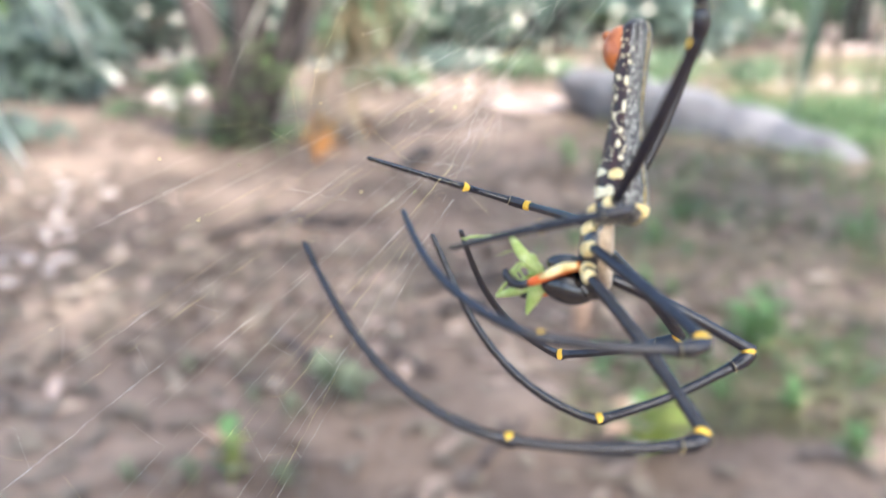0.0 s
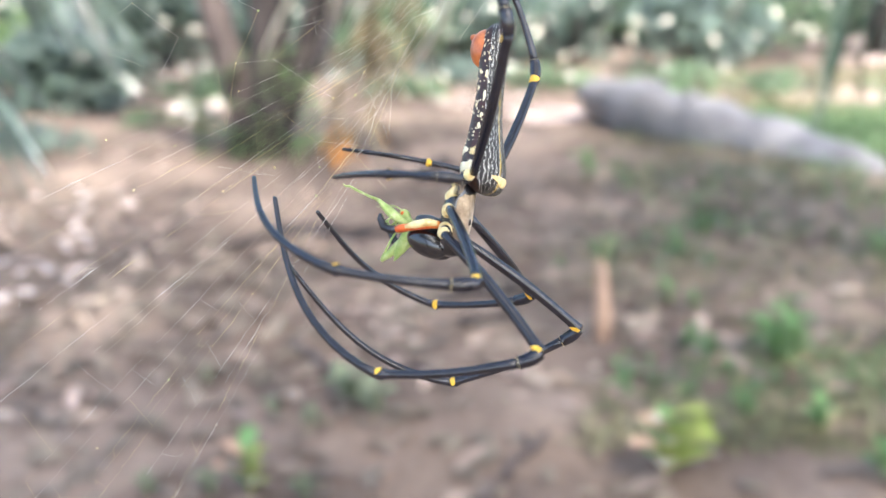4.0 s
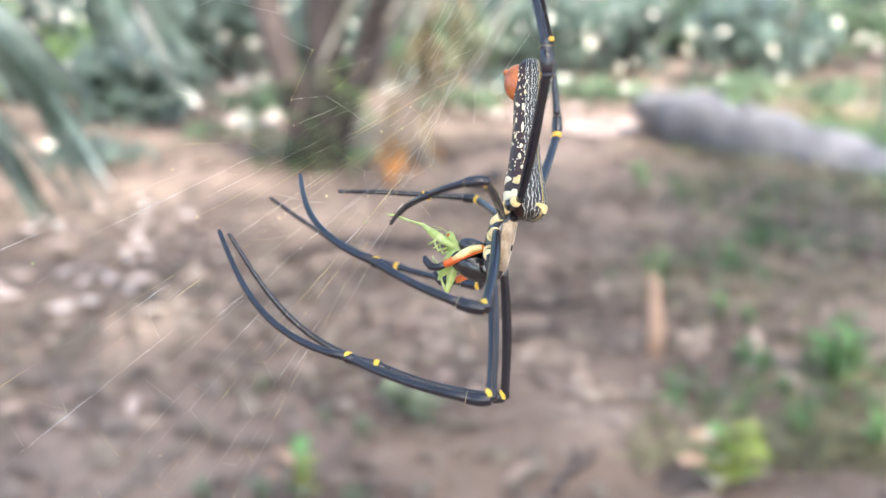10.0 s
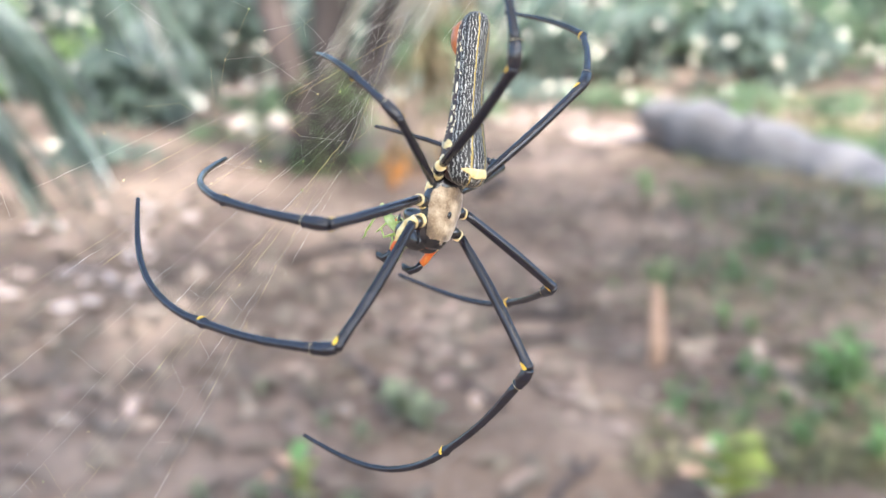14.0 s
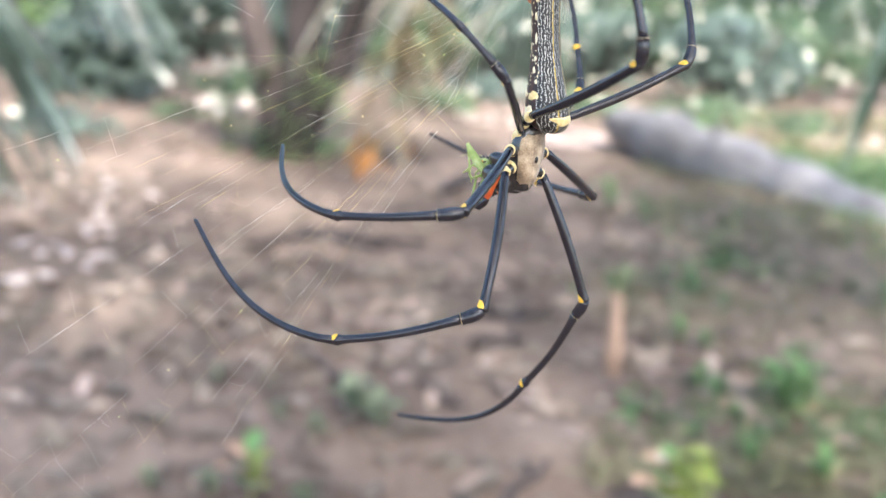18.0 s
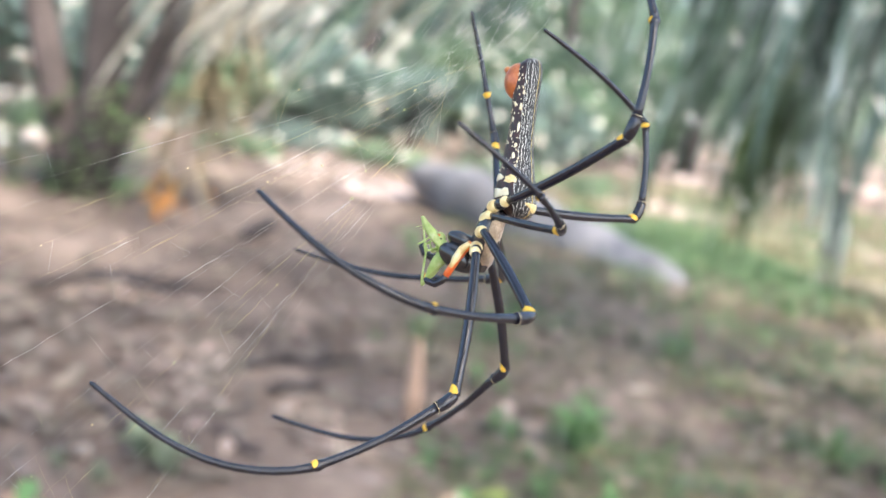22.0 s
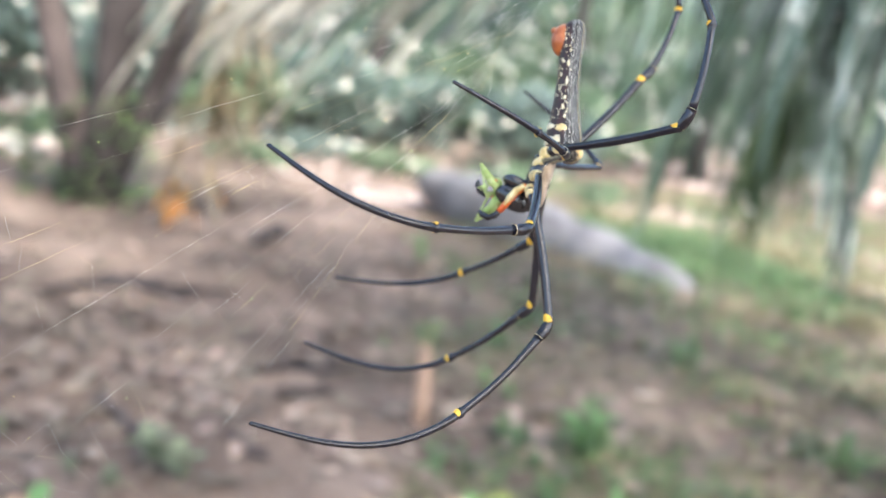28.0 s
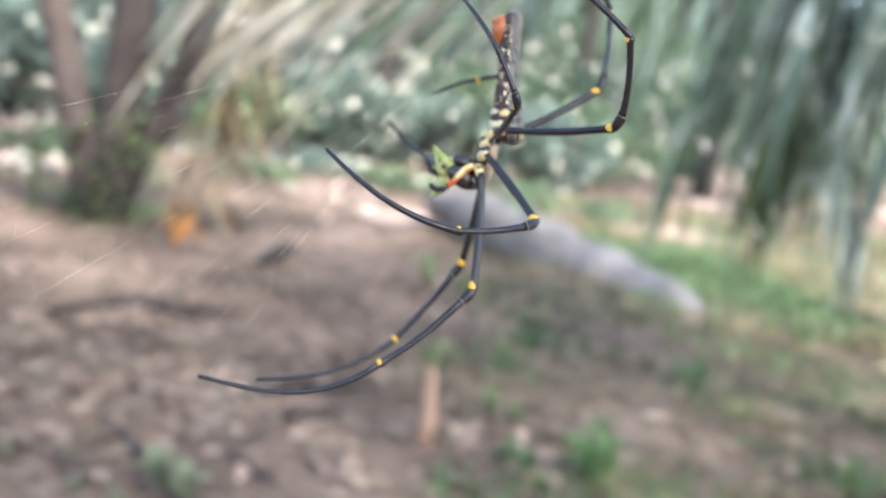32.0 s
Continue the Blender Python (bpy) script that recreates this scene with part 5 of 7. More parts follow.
def motions():
    body = [(t, Matrix.LocRotScale(Vector(v[:3]) * MM, Euler([radians(a) for a in v[3:6]]), None) @ HANG) for t, v in eased((
        (0, 48.4, 150.2, 1237.3, -16.6, -3.7, -18.0),
        (0.5, 37.4, 166.9, 1234.5, -15.3, 3.0, -16.5),
        (1, 39.2, 168.3, 1232.8, -17.4, -0.6, -16.7),
        (1.5, 41.1, 175.8, 1231.6, -16.8, -1.5, -18.0),
        (2, 22.8, 184.2, 1224.8, -19.2, 1.7, -13.8),
        (2.5, 16.5, 197.6, 1221.9, -18.4, 2.3, -14.0),
        (4.5, 6.6, 204.4, 1231.7, -22.5, 3.4, -20.9),
        (5, 11.0, 204.1, 1233.1, -24.7, 3.9, -22.2),
        (5.5, 8.7, 199.0, 1236.7, -23.2, 4.6, -20.7),
        (6, 17.0, 193.8, 1235.1, -23.8, 5.1, -20.7),
        (6.5, 13.6, 198.4, 1232.2, -23.4, 4.8, -22.2),
        (7, 11.3, 204.0, 1233.2, -24.0, 4.1, -23.1),
        (7.5, 7.7, 199.4, 1235.8, -24.8, 5.6, -23.2),
        (8, 16.4, 190.9, 1237.2, -23.5, 4.0, -22.8),
        (8.5, 12.5, 193.3, 1239.1, -24.6, 5.4, -21.0),
        (9, 12.2, 193.8, 1238.0, -22.7, 4.4, -19.7),
        (9.5, 12.7, 197.2, 1236.2, -21.4, 4.6, -18.0),
        (10, 12.6, 195.7, 1238.4, -26.3, 6.0, -14.2),
        (10.5, 11.1, 196.4, 1238.5, -24.3, 3.1, -18.9),
        (11, 12.2, 199.8, 1238.3, -22.7, -0.8, -25.2),
        (11.5, 4.7, 201.8, 1237.2, -21.9, -1.4, -26.4),
        (12, 0.1, 205.0, 1238.6, -22.3, -2.1, -26.7),
        (12.5, -1.4, 205.4, 1237.7, -21.3, -3.0, -28.5),
        (13, -5.6, 204.5, 1239.4, -21.8, -4.7, -34.4),
        (13.5, -1.4, 195.6, 1242.2, -23.5, -5.1, -39.3),
        (15.5, 2.9, 197.3, 1255.8, -15.8, 1.7, -36.7),
        (16, 4.7, 192.2, 1249.8, -16.8, 1.8, -35.0),
        (16.5, 1.2, 186.4, 1254.9, -13.7, 3.0, -35.4),
        (17, 7.6, 184.6, 1253.6, -9.8, 2.5, -37.1),
        (17.5, 6.4, 192.9, 1256.6, -7.7, 0.8, -34.3),
        (18, 0.2, 210.9, 1271.8, -8.1, -0.4, -36.1),
        (18.5, 20.5, 207.4, 1246.2, -8.3, -1.4, -32.8),
        (19, 30.4, 211.8, 1247.5, -9.9, 2.6, -31.4),
        (19.5, 49.3, 210.3, 1250.1, -10.4, 0.3, -36.3),
        (20, 60.0, 198.0, 1247.3, -11.7, 4.4, -33.8),
        (20.5, 56.5, 196.0, 1246.3, -10.5, 4.6, -30.3),
        (21, 47.0, 199.7, 1247.8, -11.7, 3.7, -30.8),
        (21.5, 35.8, 212.2, 1253.2, -11.7, 4.2, -27.3),
        (22, 30.8, 208.5, 1243.7, -13.4, 4.6, -26.5),
        (22.5, 34.0, 213.4, 1244.1, -15.6, 6.7, -23.9),
        (23, 29.5, 215.3, 1246.9, -17.9, 8.3, -24.4),
        (23.5, 31.5, 211.1, 1249.6, -16.7, 9.1, -23.0),
        (24, 30.9, 202.5, 1251.3, -16.5, 8.3, -24.6),
        (24.5, 30.7, 205.7, 1251.1, -14.8, 10.8, -23.0),
        (25, 33.6, 207.9, 1253.4, -13.7, 10.0, -24.3),
        (25.5, 39.4, 212.1, 1255.6, -16.1, 11.7, -24.2),
        (27.5, 46.3, 210.4, 1256.7, -12.3, 8.5, -21.6),
        (28, 48.4, 209.0, 1259.1, -10.0, 6.0, -22.7),
        (28.5, 47.3, 210.3, 1260.1, -10.0, 6.3, -22.5),
        (29, 47.2, 211.7, 1261.6, -10.2, 5.1, -25.8),
        (29.5, 43.8, 214.3, 1263.2, -7.4, 6.1, -25.3),
        (30, 43.0, 217.9, 1267.4, -5.8, 3.9, -29.2),
        (30.5, 40.7, 222.3, 1272.8, -8.8, 5.2, -22.4),
        (31, 39.4, 224.0, 1270.1, -14.4, 6.6, -17.4),
        (31.5, 37.7, 234.5, 1281.6, -10.6, 7.2, -17.1),
        (32, 38.7, 238.6, 1282.7, -9.0, 5.4, -14.4),
    ))]
    walk(SPIDER, body)
    held = eased(((0, 12.0, -9.4), (6, 11.2, -9.0), (9, 10.5, -8.9), (12, 13.4, -8.7), (16, 14.6, -8.0), (20, 13.4, -8.2), (28, 13.8, -7.8), (32, 13.1, -7.1)))
    walk(PREY, [(t, m @ pose(v[0] * MM, -0.8 * MM, v[1] * MM)) for (t, m), (_, v) in zip(body, held)])
    for s, root, rows in (
        (-1, (-1.0, -1.3, -1.2), ((0, 52, -59), (4.5, 28, -10), (6, 25, -7), (9, 22, -2), (12, 32, -60), (16, 45, -140), (20, 40, -150), (28, 40, -155), (32, 36, -151))),
        (1, (0.4, 1.0, -1.2), ((0, -22, 150), (4.5, -55, 160), (6, -62, 160), (9, -90, 147), (12, -84, 154), (16, -52, 156), (20, -72, 149), (28, -61, 162), (32, -59, 165))),
    ):
        thigh, shin = PREY_LEGS[s]
        walk(thigh, [(t, pose(root[0] * MM, root[1] * MM, root[2] * MM, 0, 90 + v[0])) for t, v in eased(rows)])
        walk(shin, [(t, pose(8.4 * MM, 0, 0, 0, v[1])) for t, v in eased(rows)])
    for ob, s in PALPS:
        walk(ob, [(t, pose(9.6 * MM, 3.4 * s * MM, -3 * MM, 0, -v[0])) for t, v in eased(((0, 8), (6, 0), (9, 15), (12, 35), (16, 52), (25, 55), (32, 40)) if s < 0 else ((0, 8), (6, 0), (9, 15), (12, 35), (16, 44), (19, 14), (25, 4), (32, 0)))])
    walk(ABDOMEN_PART, [(t, pose(0, 0, 0, 0, -v[0], v[1])) for t, v in eased((
        (0, -8.1, -7.3),
        (0.5, -4.9, -5.6),
        (1, -4.3, -5.1),
        (1.5, -4.7, -6.2),
        (2, -4.2, -7.3),
        (2.5, -2.7, -6.6),
        (4.5, -0.5, -4.4),
        (5, -1.6, -1.4),
        (5.5, -1.9, -0.5),
        (6, -1.3, -1.2),
        (6.5, -0.5, -3.1),
        (7, -0.0, -3.5),
        (7.5, 0.3, -3.0),
        (8, 0.6, -3.2),
        (8.5, 1.3, -2.8),
        (9, 2.9, -2.3),
        (9.5, 4.1, -1.9),
        (10, 4.2, 0.4),
        (10.5, 4.3, 1.0),
        (11, 4.0, -0.2),
        (11.5, 4.1, 0.4),
        (12, 4.5, 1.9),
        (12.5, 3.6, 4.5),
        (13, 2.4, 6.2),
        (13.5, 1.3, 4.1),
        (15.5, 0.0, 3.3),
        (16, 1.0, 0.8),
        (16.5, 1.3, 1.3),
        (17, 1.1, 2.8),
        (17.5, 1.3, 4.8),
        (18, 2.5, 5.4),
        (18.5, 5.3, 0.3),
        (19, 7.5, -2.8),
        (19.5, 6.9, -1.1),
        (20, 6.4, -2.1),
        (20.5, 6.2, -3.4),
        (21, 5.6, -3.8),
        (21.5, 5.2, -4.4),
        (22, 5.1, -2.9),
        (22.5, 5.0, -1.1),
        (23, 5.0, 0.2),
        (23.5, 5.2, 0.5),
        (24, 5.2, 0.4),
        (24.5, 4.7, 0.4),
        (25, 5.0, 0.8),
        (25.5, 6.2, 4.4),
        (27.5, 6.2, -4.2),
        (28, 6.4, -5.5),
        (28.5, 6.1, -5.2),
        (29, 5.7, -4.2),
        (29.5, 5.3, -3.3),
        (30, 5.1, -2.4),
        (30.5, 5.2, -1.4),
        (31, 5.6, -0.6),
        (31.5, 5.8, -0.1),
        (32, 6.0, 0.3),
    ))])
    walk(WEB, [(t, pose(*(v * MM))) for t, v in eased((
        (0, 47.1, 152.1, 1237.0),
        (0.5, 38.7, 165.3, 1234.6),
        (1, 39.2, 169.0, 1232.9),
        (1.5, 39.0, 175.9, 1231.1),
        (2, 24.0, 184.7, 1225.2),
        (2.5, 17.3, 196.1, 1222.3),
        (4.5, 7.1, 204.4, 1231.9),
        (5, 10.3, 203.6, 1233.4),
        (5.5, 9.8, 199.0, 1236.2),
        (6, 15.8, 194.8, 1234.9),
        (6.5, 13.7, 198.5, 1232.6),
        (7, 11.2, 203.0, 1233.4),
        (7.5, 9.0, 199.0, 1235.7),
        (8, 15.1, 192.0, 1237.3),
        (8.5, 12.9, 193.1, 1238.8),
        (9, 12.3, 194.1, 1237.9),
        (9.5, 12.7, 196.7, 1236.6),
        (10, 12.4, 196.0, 1238.2),
        (10.5, 11.3, 196.7, 1238.5),
        (11, 11.3, 199.7, 1238.2),
        (11.5, 5.0, 201.9, 1237.4),
        (12, 0.4, 204.7, 1238.4),
        (12.5, -1.7, 205.3, 1238.0),
        (13, -4.8, 203.7, 1239.5),
        (13.5, -1.9, 196.6, 1241.8),
        (15.5, 3.1, 196.7, 1255.1),
        (16, 4.1, 192.1, 1250.9),
        (16.5, 2.2, 186.8, 1254.2),
        (17, 6.8, 185.7, 1254.1),
        (17.5, 5.9, 193.9, 1257.9),
        (18, 3.0, 208.7, 1267.6),
        (18.5, 19.4, 208.2, 1249.0),
        (19, 31.3, 211.2, 1247.6),
        (19.5, 48.4, 209.1, 1249.5),
        (20, 58.5, 199.0, 1247.5),
        (20.5, 55.8, 196.6, 1246.5),
        (21, 46.9, 200.6, 1248.2),
        (21.5, 36.5, 210.5, 1251.6),
        (22, 31.7, 209.4, 1244.7),
        (22.5, 33.2, 213.1, 1244.3),
        (23, 30.2, 214.7, 1246.9),
        (23.5, 31.2, 210.7, 1249.5),
        (24, 30.9, 203.7, 1251.1),
        (24.5, 31.0, 205.6, 1251.4),
        (25, 33.9, 208.1, 1253.4),
        (25.5, 38.7, 211.6, 1255.3),
        (27.5, 46.5, 210.2, 1256.9),
        (28, 48.0, 209.3, 1259.0),
        (28.5, 47.4, 210.3, 1260.2),
        (29, 46.8, 211.8, 1261.6),
        (29.5, 44.1, 214.4, 1263.4),
        (30, 42.8, 218.0, 1267.6),
        (30.5, 40.8, 222.0, 1272.0),
        (31, 39.3, 224.9, 1271.6),
        (31.5, 38.0, 233.9, 1280.5),
        (32, 38.6, 238.1, 1282.6),
    ))])
    for side, n, rows in (
        ("right", 0, (
            (0, 14.5, 38.7, 29.5, 104.1, 17.4, 44.5),
            (0.5, 12.1, 19.5, 34.1, 109.6, 17.6, 42.9),
            (1, 16.3, 36.8, 28.6, 97.8, 14.1, 40.9),
            (1.5, 12.7, 57.8, -7.4, 96.7, 16.5, 54.2),
            (2, 14.7, 56.8, -7.3, 97.6, 17.9, 69.9),
            (2.5, 15.5, 54.8, -2.4, 107.4, 19.5, 64.0),
            (4.5, 13.8, 49.1, 9.7, 104.6, 18.4, 60.1),
            (5, 10.3, 49.4, 12.7, 103.6, 17.7, 63.1),
            (5.5, 12.9, 49.4, 9.5, 103.4, 18.3, 60.2),
            (6, 13.6, 50.5, 4.6, 103.8, 18.7, 61.4),
            (6.5, 13.5, 51.4, 9.2, 104.3, 18.4, 59.2),
            (7, 15.0, 52.7, 10.4, 106.4, 18.0, 60.8),
            (7.5, 16.0, 57.2, 6.8, 105.6, 18.6, 59.4),
            (8, 16.0, 54.3, 9.7, 105.4, 18.6, 61.8),
            (8.5, 18.3, 50.3, 4.9, 105.4, 18.5, 56.0),
            (9, 20.2, 45.0, 3.7, 108.7, 18.4, 53.2),
            (9.5, 20.5, 23.3, 2.5, 110.2, 18.3, 39.1),
            (10, 18.5, 15.4, 1.9, 96.4, 15.4, 23.4),
            (10.5, 21.4, 13.9, 6.3, 91.1, 15.2, 27.6),
            (11, 25.3, 12.8, 15.8, 87.3, 14.8, 27.4),
            (11.5, 29.7, 10.6, 15.8, 83.4, 15.3, 30.4),
            (12, 29.2, 9.1, 18.1, 79.5, 15.6, 29.7),
            (12.5, 27.5, 9.0, 21.8, 78.6, 14.8, 30.9),
            (13, 23.5, 7.8, 24.9, 76.4, 13.9, 28.5),
            (13.5, 29.2, 6.7, 21.6, 74.9, 13.7, 33.8),
            (15.5, 35.3, 10.6, 15.1, 69.4, 12.9, 43.2),
            (16, 28.7, 11.2, 14.7, 67.3, 12.7, 45.1),
            (16.5, 30.7, 15.0, 15.1, 67.4, 13.4, 46.0),
            (17, 29.7, 15.2, 19.7, 65.2, 14.1, 47.2),
            (17.5, 29.5, 14.2, 19.9, 64.0, 13.4, 47.2),
            (18, 25.5, 16.2, 23.4, 61.0, 12.9, 47.8),
            (18.5, 28.1, 18.1, 18.2, 61.7, 12.3, 47.2),
            (19, 22.6, 20.2, 24.5, 57.0, 11.0, 47.3),
            (19.5, 17.0, 20.6, 21.8, 55.2, 10.6, 47.2),
            (20, 15.3, 24.6, 30.4, 53.0, 10.8, 47.8),
            (20.5, 13.0, 20.3, 26.8, 52.4, 10.5, 46.8),
            (21, 16.2, 17.9, 29.4, 49.2, 10.2, 46.2),
            (21.5, 16.8, 15.0, 24.1, 48.7, 9.6, 46.0),
            (22, 18.6, 12.1, 21.7, 45.4, 8.9, 46.0),
            (22.5, 17.3, 10.5, 19.4, 43.0, 8.6, 45.1),
            (23, 15.0, 9.2, 17.1, 39.9, 8.6, 44.1),
            (23.5, 19.5, 10.8, 14.9, 39.1, 8.9, 42.8),
            (24, 23.7, 9.4, 15.1, 36.0, 9.4, 40.9),
            (24.5, 26.0, 5.0, 14.1, 34.6, 8.6, 37.0),
            (25, 28.5, 2.2, 18.3, 32.6, 8.4, 31.1),
            (25.5, 27.7, 5.7, 20.3, 31.6, 7.8, 34.9),
            (27.5, 13.8, 26.0, 23.3, 42.8, 10.3, 39.8),
            (28, 9.7, 25.3, 25.6, 43.1, 11.2, 39.6),
            (28.5, 10.4, 31.2, 26.4, 47.6, 11.4, 45.5),
            (29, 8.3, 33.9, 23.9, 50.2, 11.9, 51.5),
            (29.5, 9.9, 29.1, 23.8, 50.6, 12.3, 51.1),
            (30, 9.1, 26.5, 22.8, 49.5, 13.0, 52.2),
            (30.5, 8.9, 20.6, 10.3, 48.6, 11.9, 48.5),
            (31, 7.8, 14.3, 4.3, 43.7, 10.7, 45.7),
            (31.5, 8.3, 13.8, 3.6, 42.5, 9.8, 40.2),
            (32, 8.4, 11.0, 11.0, 39.7, 8.8, 33.4),
        )),
        ("right", 1, (
            (0, 43.8, 45.7, 29.9, 100.2, 22.6, 55.2),
            (0.5, 48.4, 21.2, 24.5, 93.2, 19.7, 52.8),
            (1, 52.7, 37.0, 25.3, 89.6, 17.3, 52.4),
            (1.5, 58.5, 34.4, 24.1, 86.4, 17.3, 55.1),
            (2, 56.9, 29.9, 25.1, 81.0, 17.1, 60.4),
            (2.5, 57.7, 19.3, 19.7, 82.5, 17.2, 56.4),
            (4.5, 51.7, 34.3, 18.0, 90.9, 18.6, 52.4),
            (5, 49.8, 34.2, 22.1, 95.7, 19.5, 53.3),
            (5.5, 52.9, 34.1, 18.2, 92.9, 19.2, 54.2),
            (6, 52.8, 35.4, 19.0, 93.4, 19.5, 57.6),
            (6.5, 52.2, 38.7, 9.0, 97.2, 20.3, 58.7),
            (7, 51.5, 53.8, 1.2, 105.4, 21.7, 63.4),
            (7.5, 49.4, 54.2, 4.1, 106.1, 21.7, 61.2),
            (8, 51.0, 51.6, 6.5, 105.8, 21.4, 63.2),
            (8.5, 49.4, 44.5, 7.4, 105.5, 20.4, 56.3),
            (9, 50.5, 43.2, 3.4, 113.0, 20.5, 52.4),
            (9.5, 42.1, 29.0, 0.4, 109.4, 20.4, 38.2),
            (10, 47.9, 11.7, 12.3, 100.1, 19.0, 24.1),
            (10.5, 54.2, 14.3, 11.9, 95.3, 19.3, 32.0),
            (11, 55.5, 17.3, 22.4, 87.1, 19.1, 36.5),
            (11.5, 58.6, 17.9, 18.8, 85.2, 18.6, 40.5),
            (12, 58.1, 15.3, 24.6, 78.0, 17.6, 43.3),
            (12.5, 60.7, 15.0, 21.6, 78.4, 16.4, 42.6),
            (13, 59.1, 14.7, 26.5, 75.5, 15.0, 41.2),
            (13.5, 65.9, 10.2, 20.8, 74.7, 14.6, 43.3),
            (15.5, 71.3, 7.8, 9.7, 73.4, 13.9, 50.1),
            (16, 67.2, 9.7, 9.0, 74.1, 13.9, 53.1),
            (16.5, 69.6, 12.4, 7.5, 73.3, 13.9, 54.6),
            (17, 68.1, 15.6, 11.9, 70.5, 13.6, 58.6),
            (17.5, 66.1, 13.6, 10.6, 68.8, 13.2, 56.0),
            (18, 62.3, 15.4, 13.2, 64.3, 12.5, 56.2),
            (18.5, 58.8, 18.2, 12.7, 65.8, 12.8, 48.4),
            (19, 52.6, 36.6, 23.7, 71.6, 13.8, 41.6),
            (19.5, 46.0, 51.3, -14.5, 119.7, 23.2, 47.8),
            (20, 48.3, 54.3, 43.5, 73.9, 16.9, 56.4),
            (20.5, 49.4, 52.3, 40.3, 74.0, 17.1, 53.5),
            (21, 47.3, 47.8, 42.4, 70.8, 17.4, 52.7),
            (21.5, 50.1, 43.0, 34.6, 70.7, 16.4, 49.0),
            (22, 47.7, 40.5, 37.6, 68.2, 15.5, 46.3),
            (22.5, 49.5, 41.2, 32.3, 69.9, 15.1, 46.4),
            (23, 47.5, 40.1, 36.4, 68.1, 14.6, 46.9),
            (23.5, 52.3, 39.5, 30.6, 69.3, 14.8, 45.4),
            (24, 50.4, 35.2, 34.1, 66.9, 15.0, 44.0),
            (24.5, 52.0, 33.3, 25.9, 68.1, 14.9, 43.5),
            (25, 52.0, 36.6, 26.0, 66.5, 14.8, 42.6),
            (25.5, 53.0, 32.3, 20.9, 63.0, 13.8, 43.2),
            (27.5, 58.7, 16.6, 19.3, 51.2, 11.9, 43.7),
            (28, 61.0, 9.4, 23.0, 41.4, 11.0, 43.5),
            (28.5, 59.5, 10.6, 22.0, 44.3, 11.2, 42.3),
            (29, 60.5, 9.1, 27.0, 38.6, 11.0, 40.5),
            (29.5, 58.6, 24.4, 25.1, 52.1, 13.7, 45.6),
            (30, 55.8, 41.1, 28.2, 56.6, 16.0, 50.8),
            (30.5, 53.8, 46.1, 28.5, 67.0, 17.3, 50.7),
            (31, 42.3, 35.2, 28.3, 69.4, 18.4, 52.2),
            (31.5, 47.3, 32.5, 21.6, 72.2, 18.2, 53.0),
            (32, 46.8, 39.4, 24.5, 70.2, 18.2, 55.8),
        )),
        ("right", 2, (
            (0, 93.5, 18.5, -39.9, 87.4, 34.7, 19.5),
            (0.5, 90.1, 8.9, -34.8, 78.2, 33.2, 12.7),
            (1, 86.7, -3.7, -38.5, 71.0, 32.2, 4.0),
            (1.5, 88.3, 4.1, -32.8, 80.2, 33.9, 15.0),
            (2, 89.9, 8.4, -35.3, 91.9, 36.1, 24.7),
            (2.5, 89.6, 12.6, -29.1, 86.6, 35.2, 24.7),
            (4.5, 88.6, 18.7, -33.7, 82.6, 34.7, 29.2),
            (5, 88.2, 18.1, -43.5, 84.8, 35.1, 32.7),
            (5.5, 89.3, 16.2, -36.9, 84.0, 35.0, 32.8),
            (6, 90.3, 11.9, -39.8, 86.9, 35.5, 36.2),
            (6.5, 89.6, 15.8, -36.0, 84.2, 35.2, 36.0),
            (7, 88.9, 17.4, -41.4, 85.1, 35.5, 39.9),
            (7.5, 92.4, 19.6, -30.3, 88.8, 36.0, 35.2),
            (8, 96.2, 19.7, -26.8, 97.2, 37.3, 34.4),
            (8.5, 95.0, 14.6, -26.0, 93.9, 36.4, 27.3),
            (9, 94.3, 7.0, -31.7, 96.8, 36.3, 22.0),
            (9.5, 93.5, 6.7, -33.3, 90.0, 35.5, 22.3),
            (10, 93.0, 3.2, -43.2, 88.3, 35.3, 23.2),
            (10.5, 94.3, 6.5, -35.2, 87.8, 34.5, 23.0),
            (11, 96.0, 6.6, -36.2, 91.8, 34.2, 23.6),
            (11.5, 98.4, 12.3, -22.6, 85.6, 32.6, 21.0),
            (12, 101.6, 15.2, -14.7, 83.4, 31.4, 18.6),
            (12.5, 103.1, 21.8, -7.8, 76.5, 29.7, 20.9),
            (13, 105.9, 26.6, -2.8, 71.3, 28.1, 23.5),
            (13.5, 106.0, 25.9, -1.9, 70.6, 27.8, 22.8),
            (15.5, 112.4, 17.7, -0.5, 68.6, 25.7, 23.0),
            (16, 111.5, 16.3, -3.7, 67.8, 25.4, 22.4),
            (16.5, 115.3, 16.1, 1.9, 66.3, 24.8, 19.4),
            (17, 116.5, 18.1, 3.8, 62.1, 24.3, 21.9),
            (17.5, 113.9, 20.6, 3.4, 60.6, 24.7, 25.7),
            (18, 113.7, 21.2, 3.8, 56.7, 24.6, 30.8),
            (18.5, 111.4, 21.5, 1.0, 46.6, 23.6, 27.5),
            (19, 111.2, 20.0, -1.5, 30.6, 21.9, 26.1),
            (19.5, 105.8, 27.4, 2.7, 41.9, 22.8, 27.5),
            (20, 101.8, 33.5, 7.7, 46.2, 22.8, 31.0),
            (20.5, 95.6, 40.2, 0.9, 50.8, 22.5, 33.9),
            (21, 89.8, 46.8, -5.5, 50.6, 21.2, 40.5),
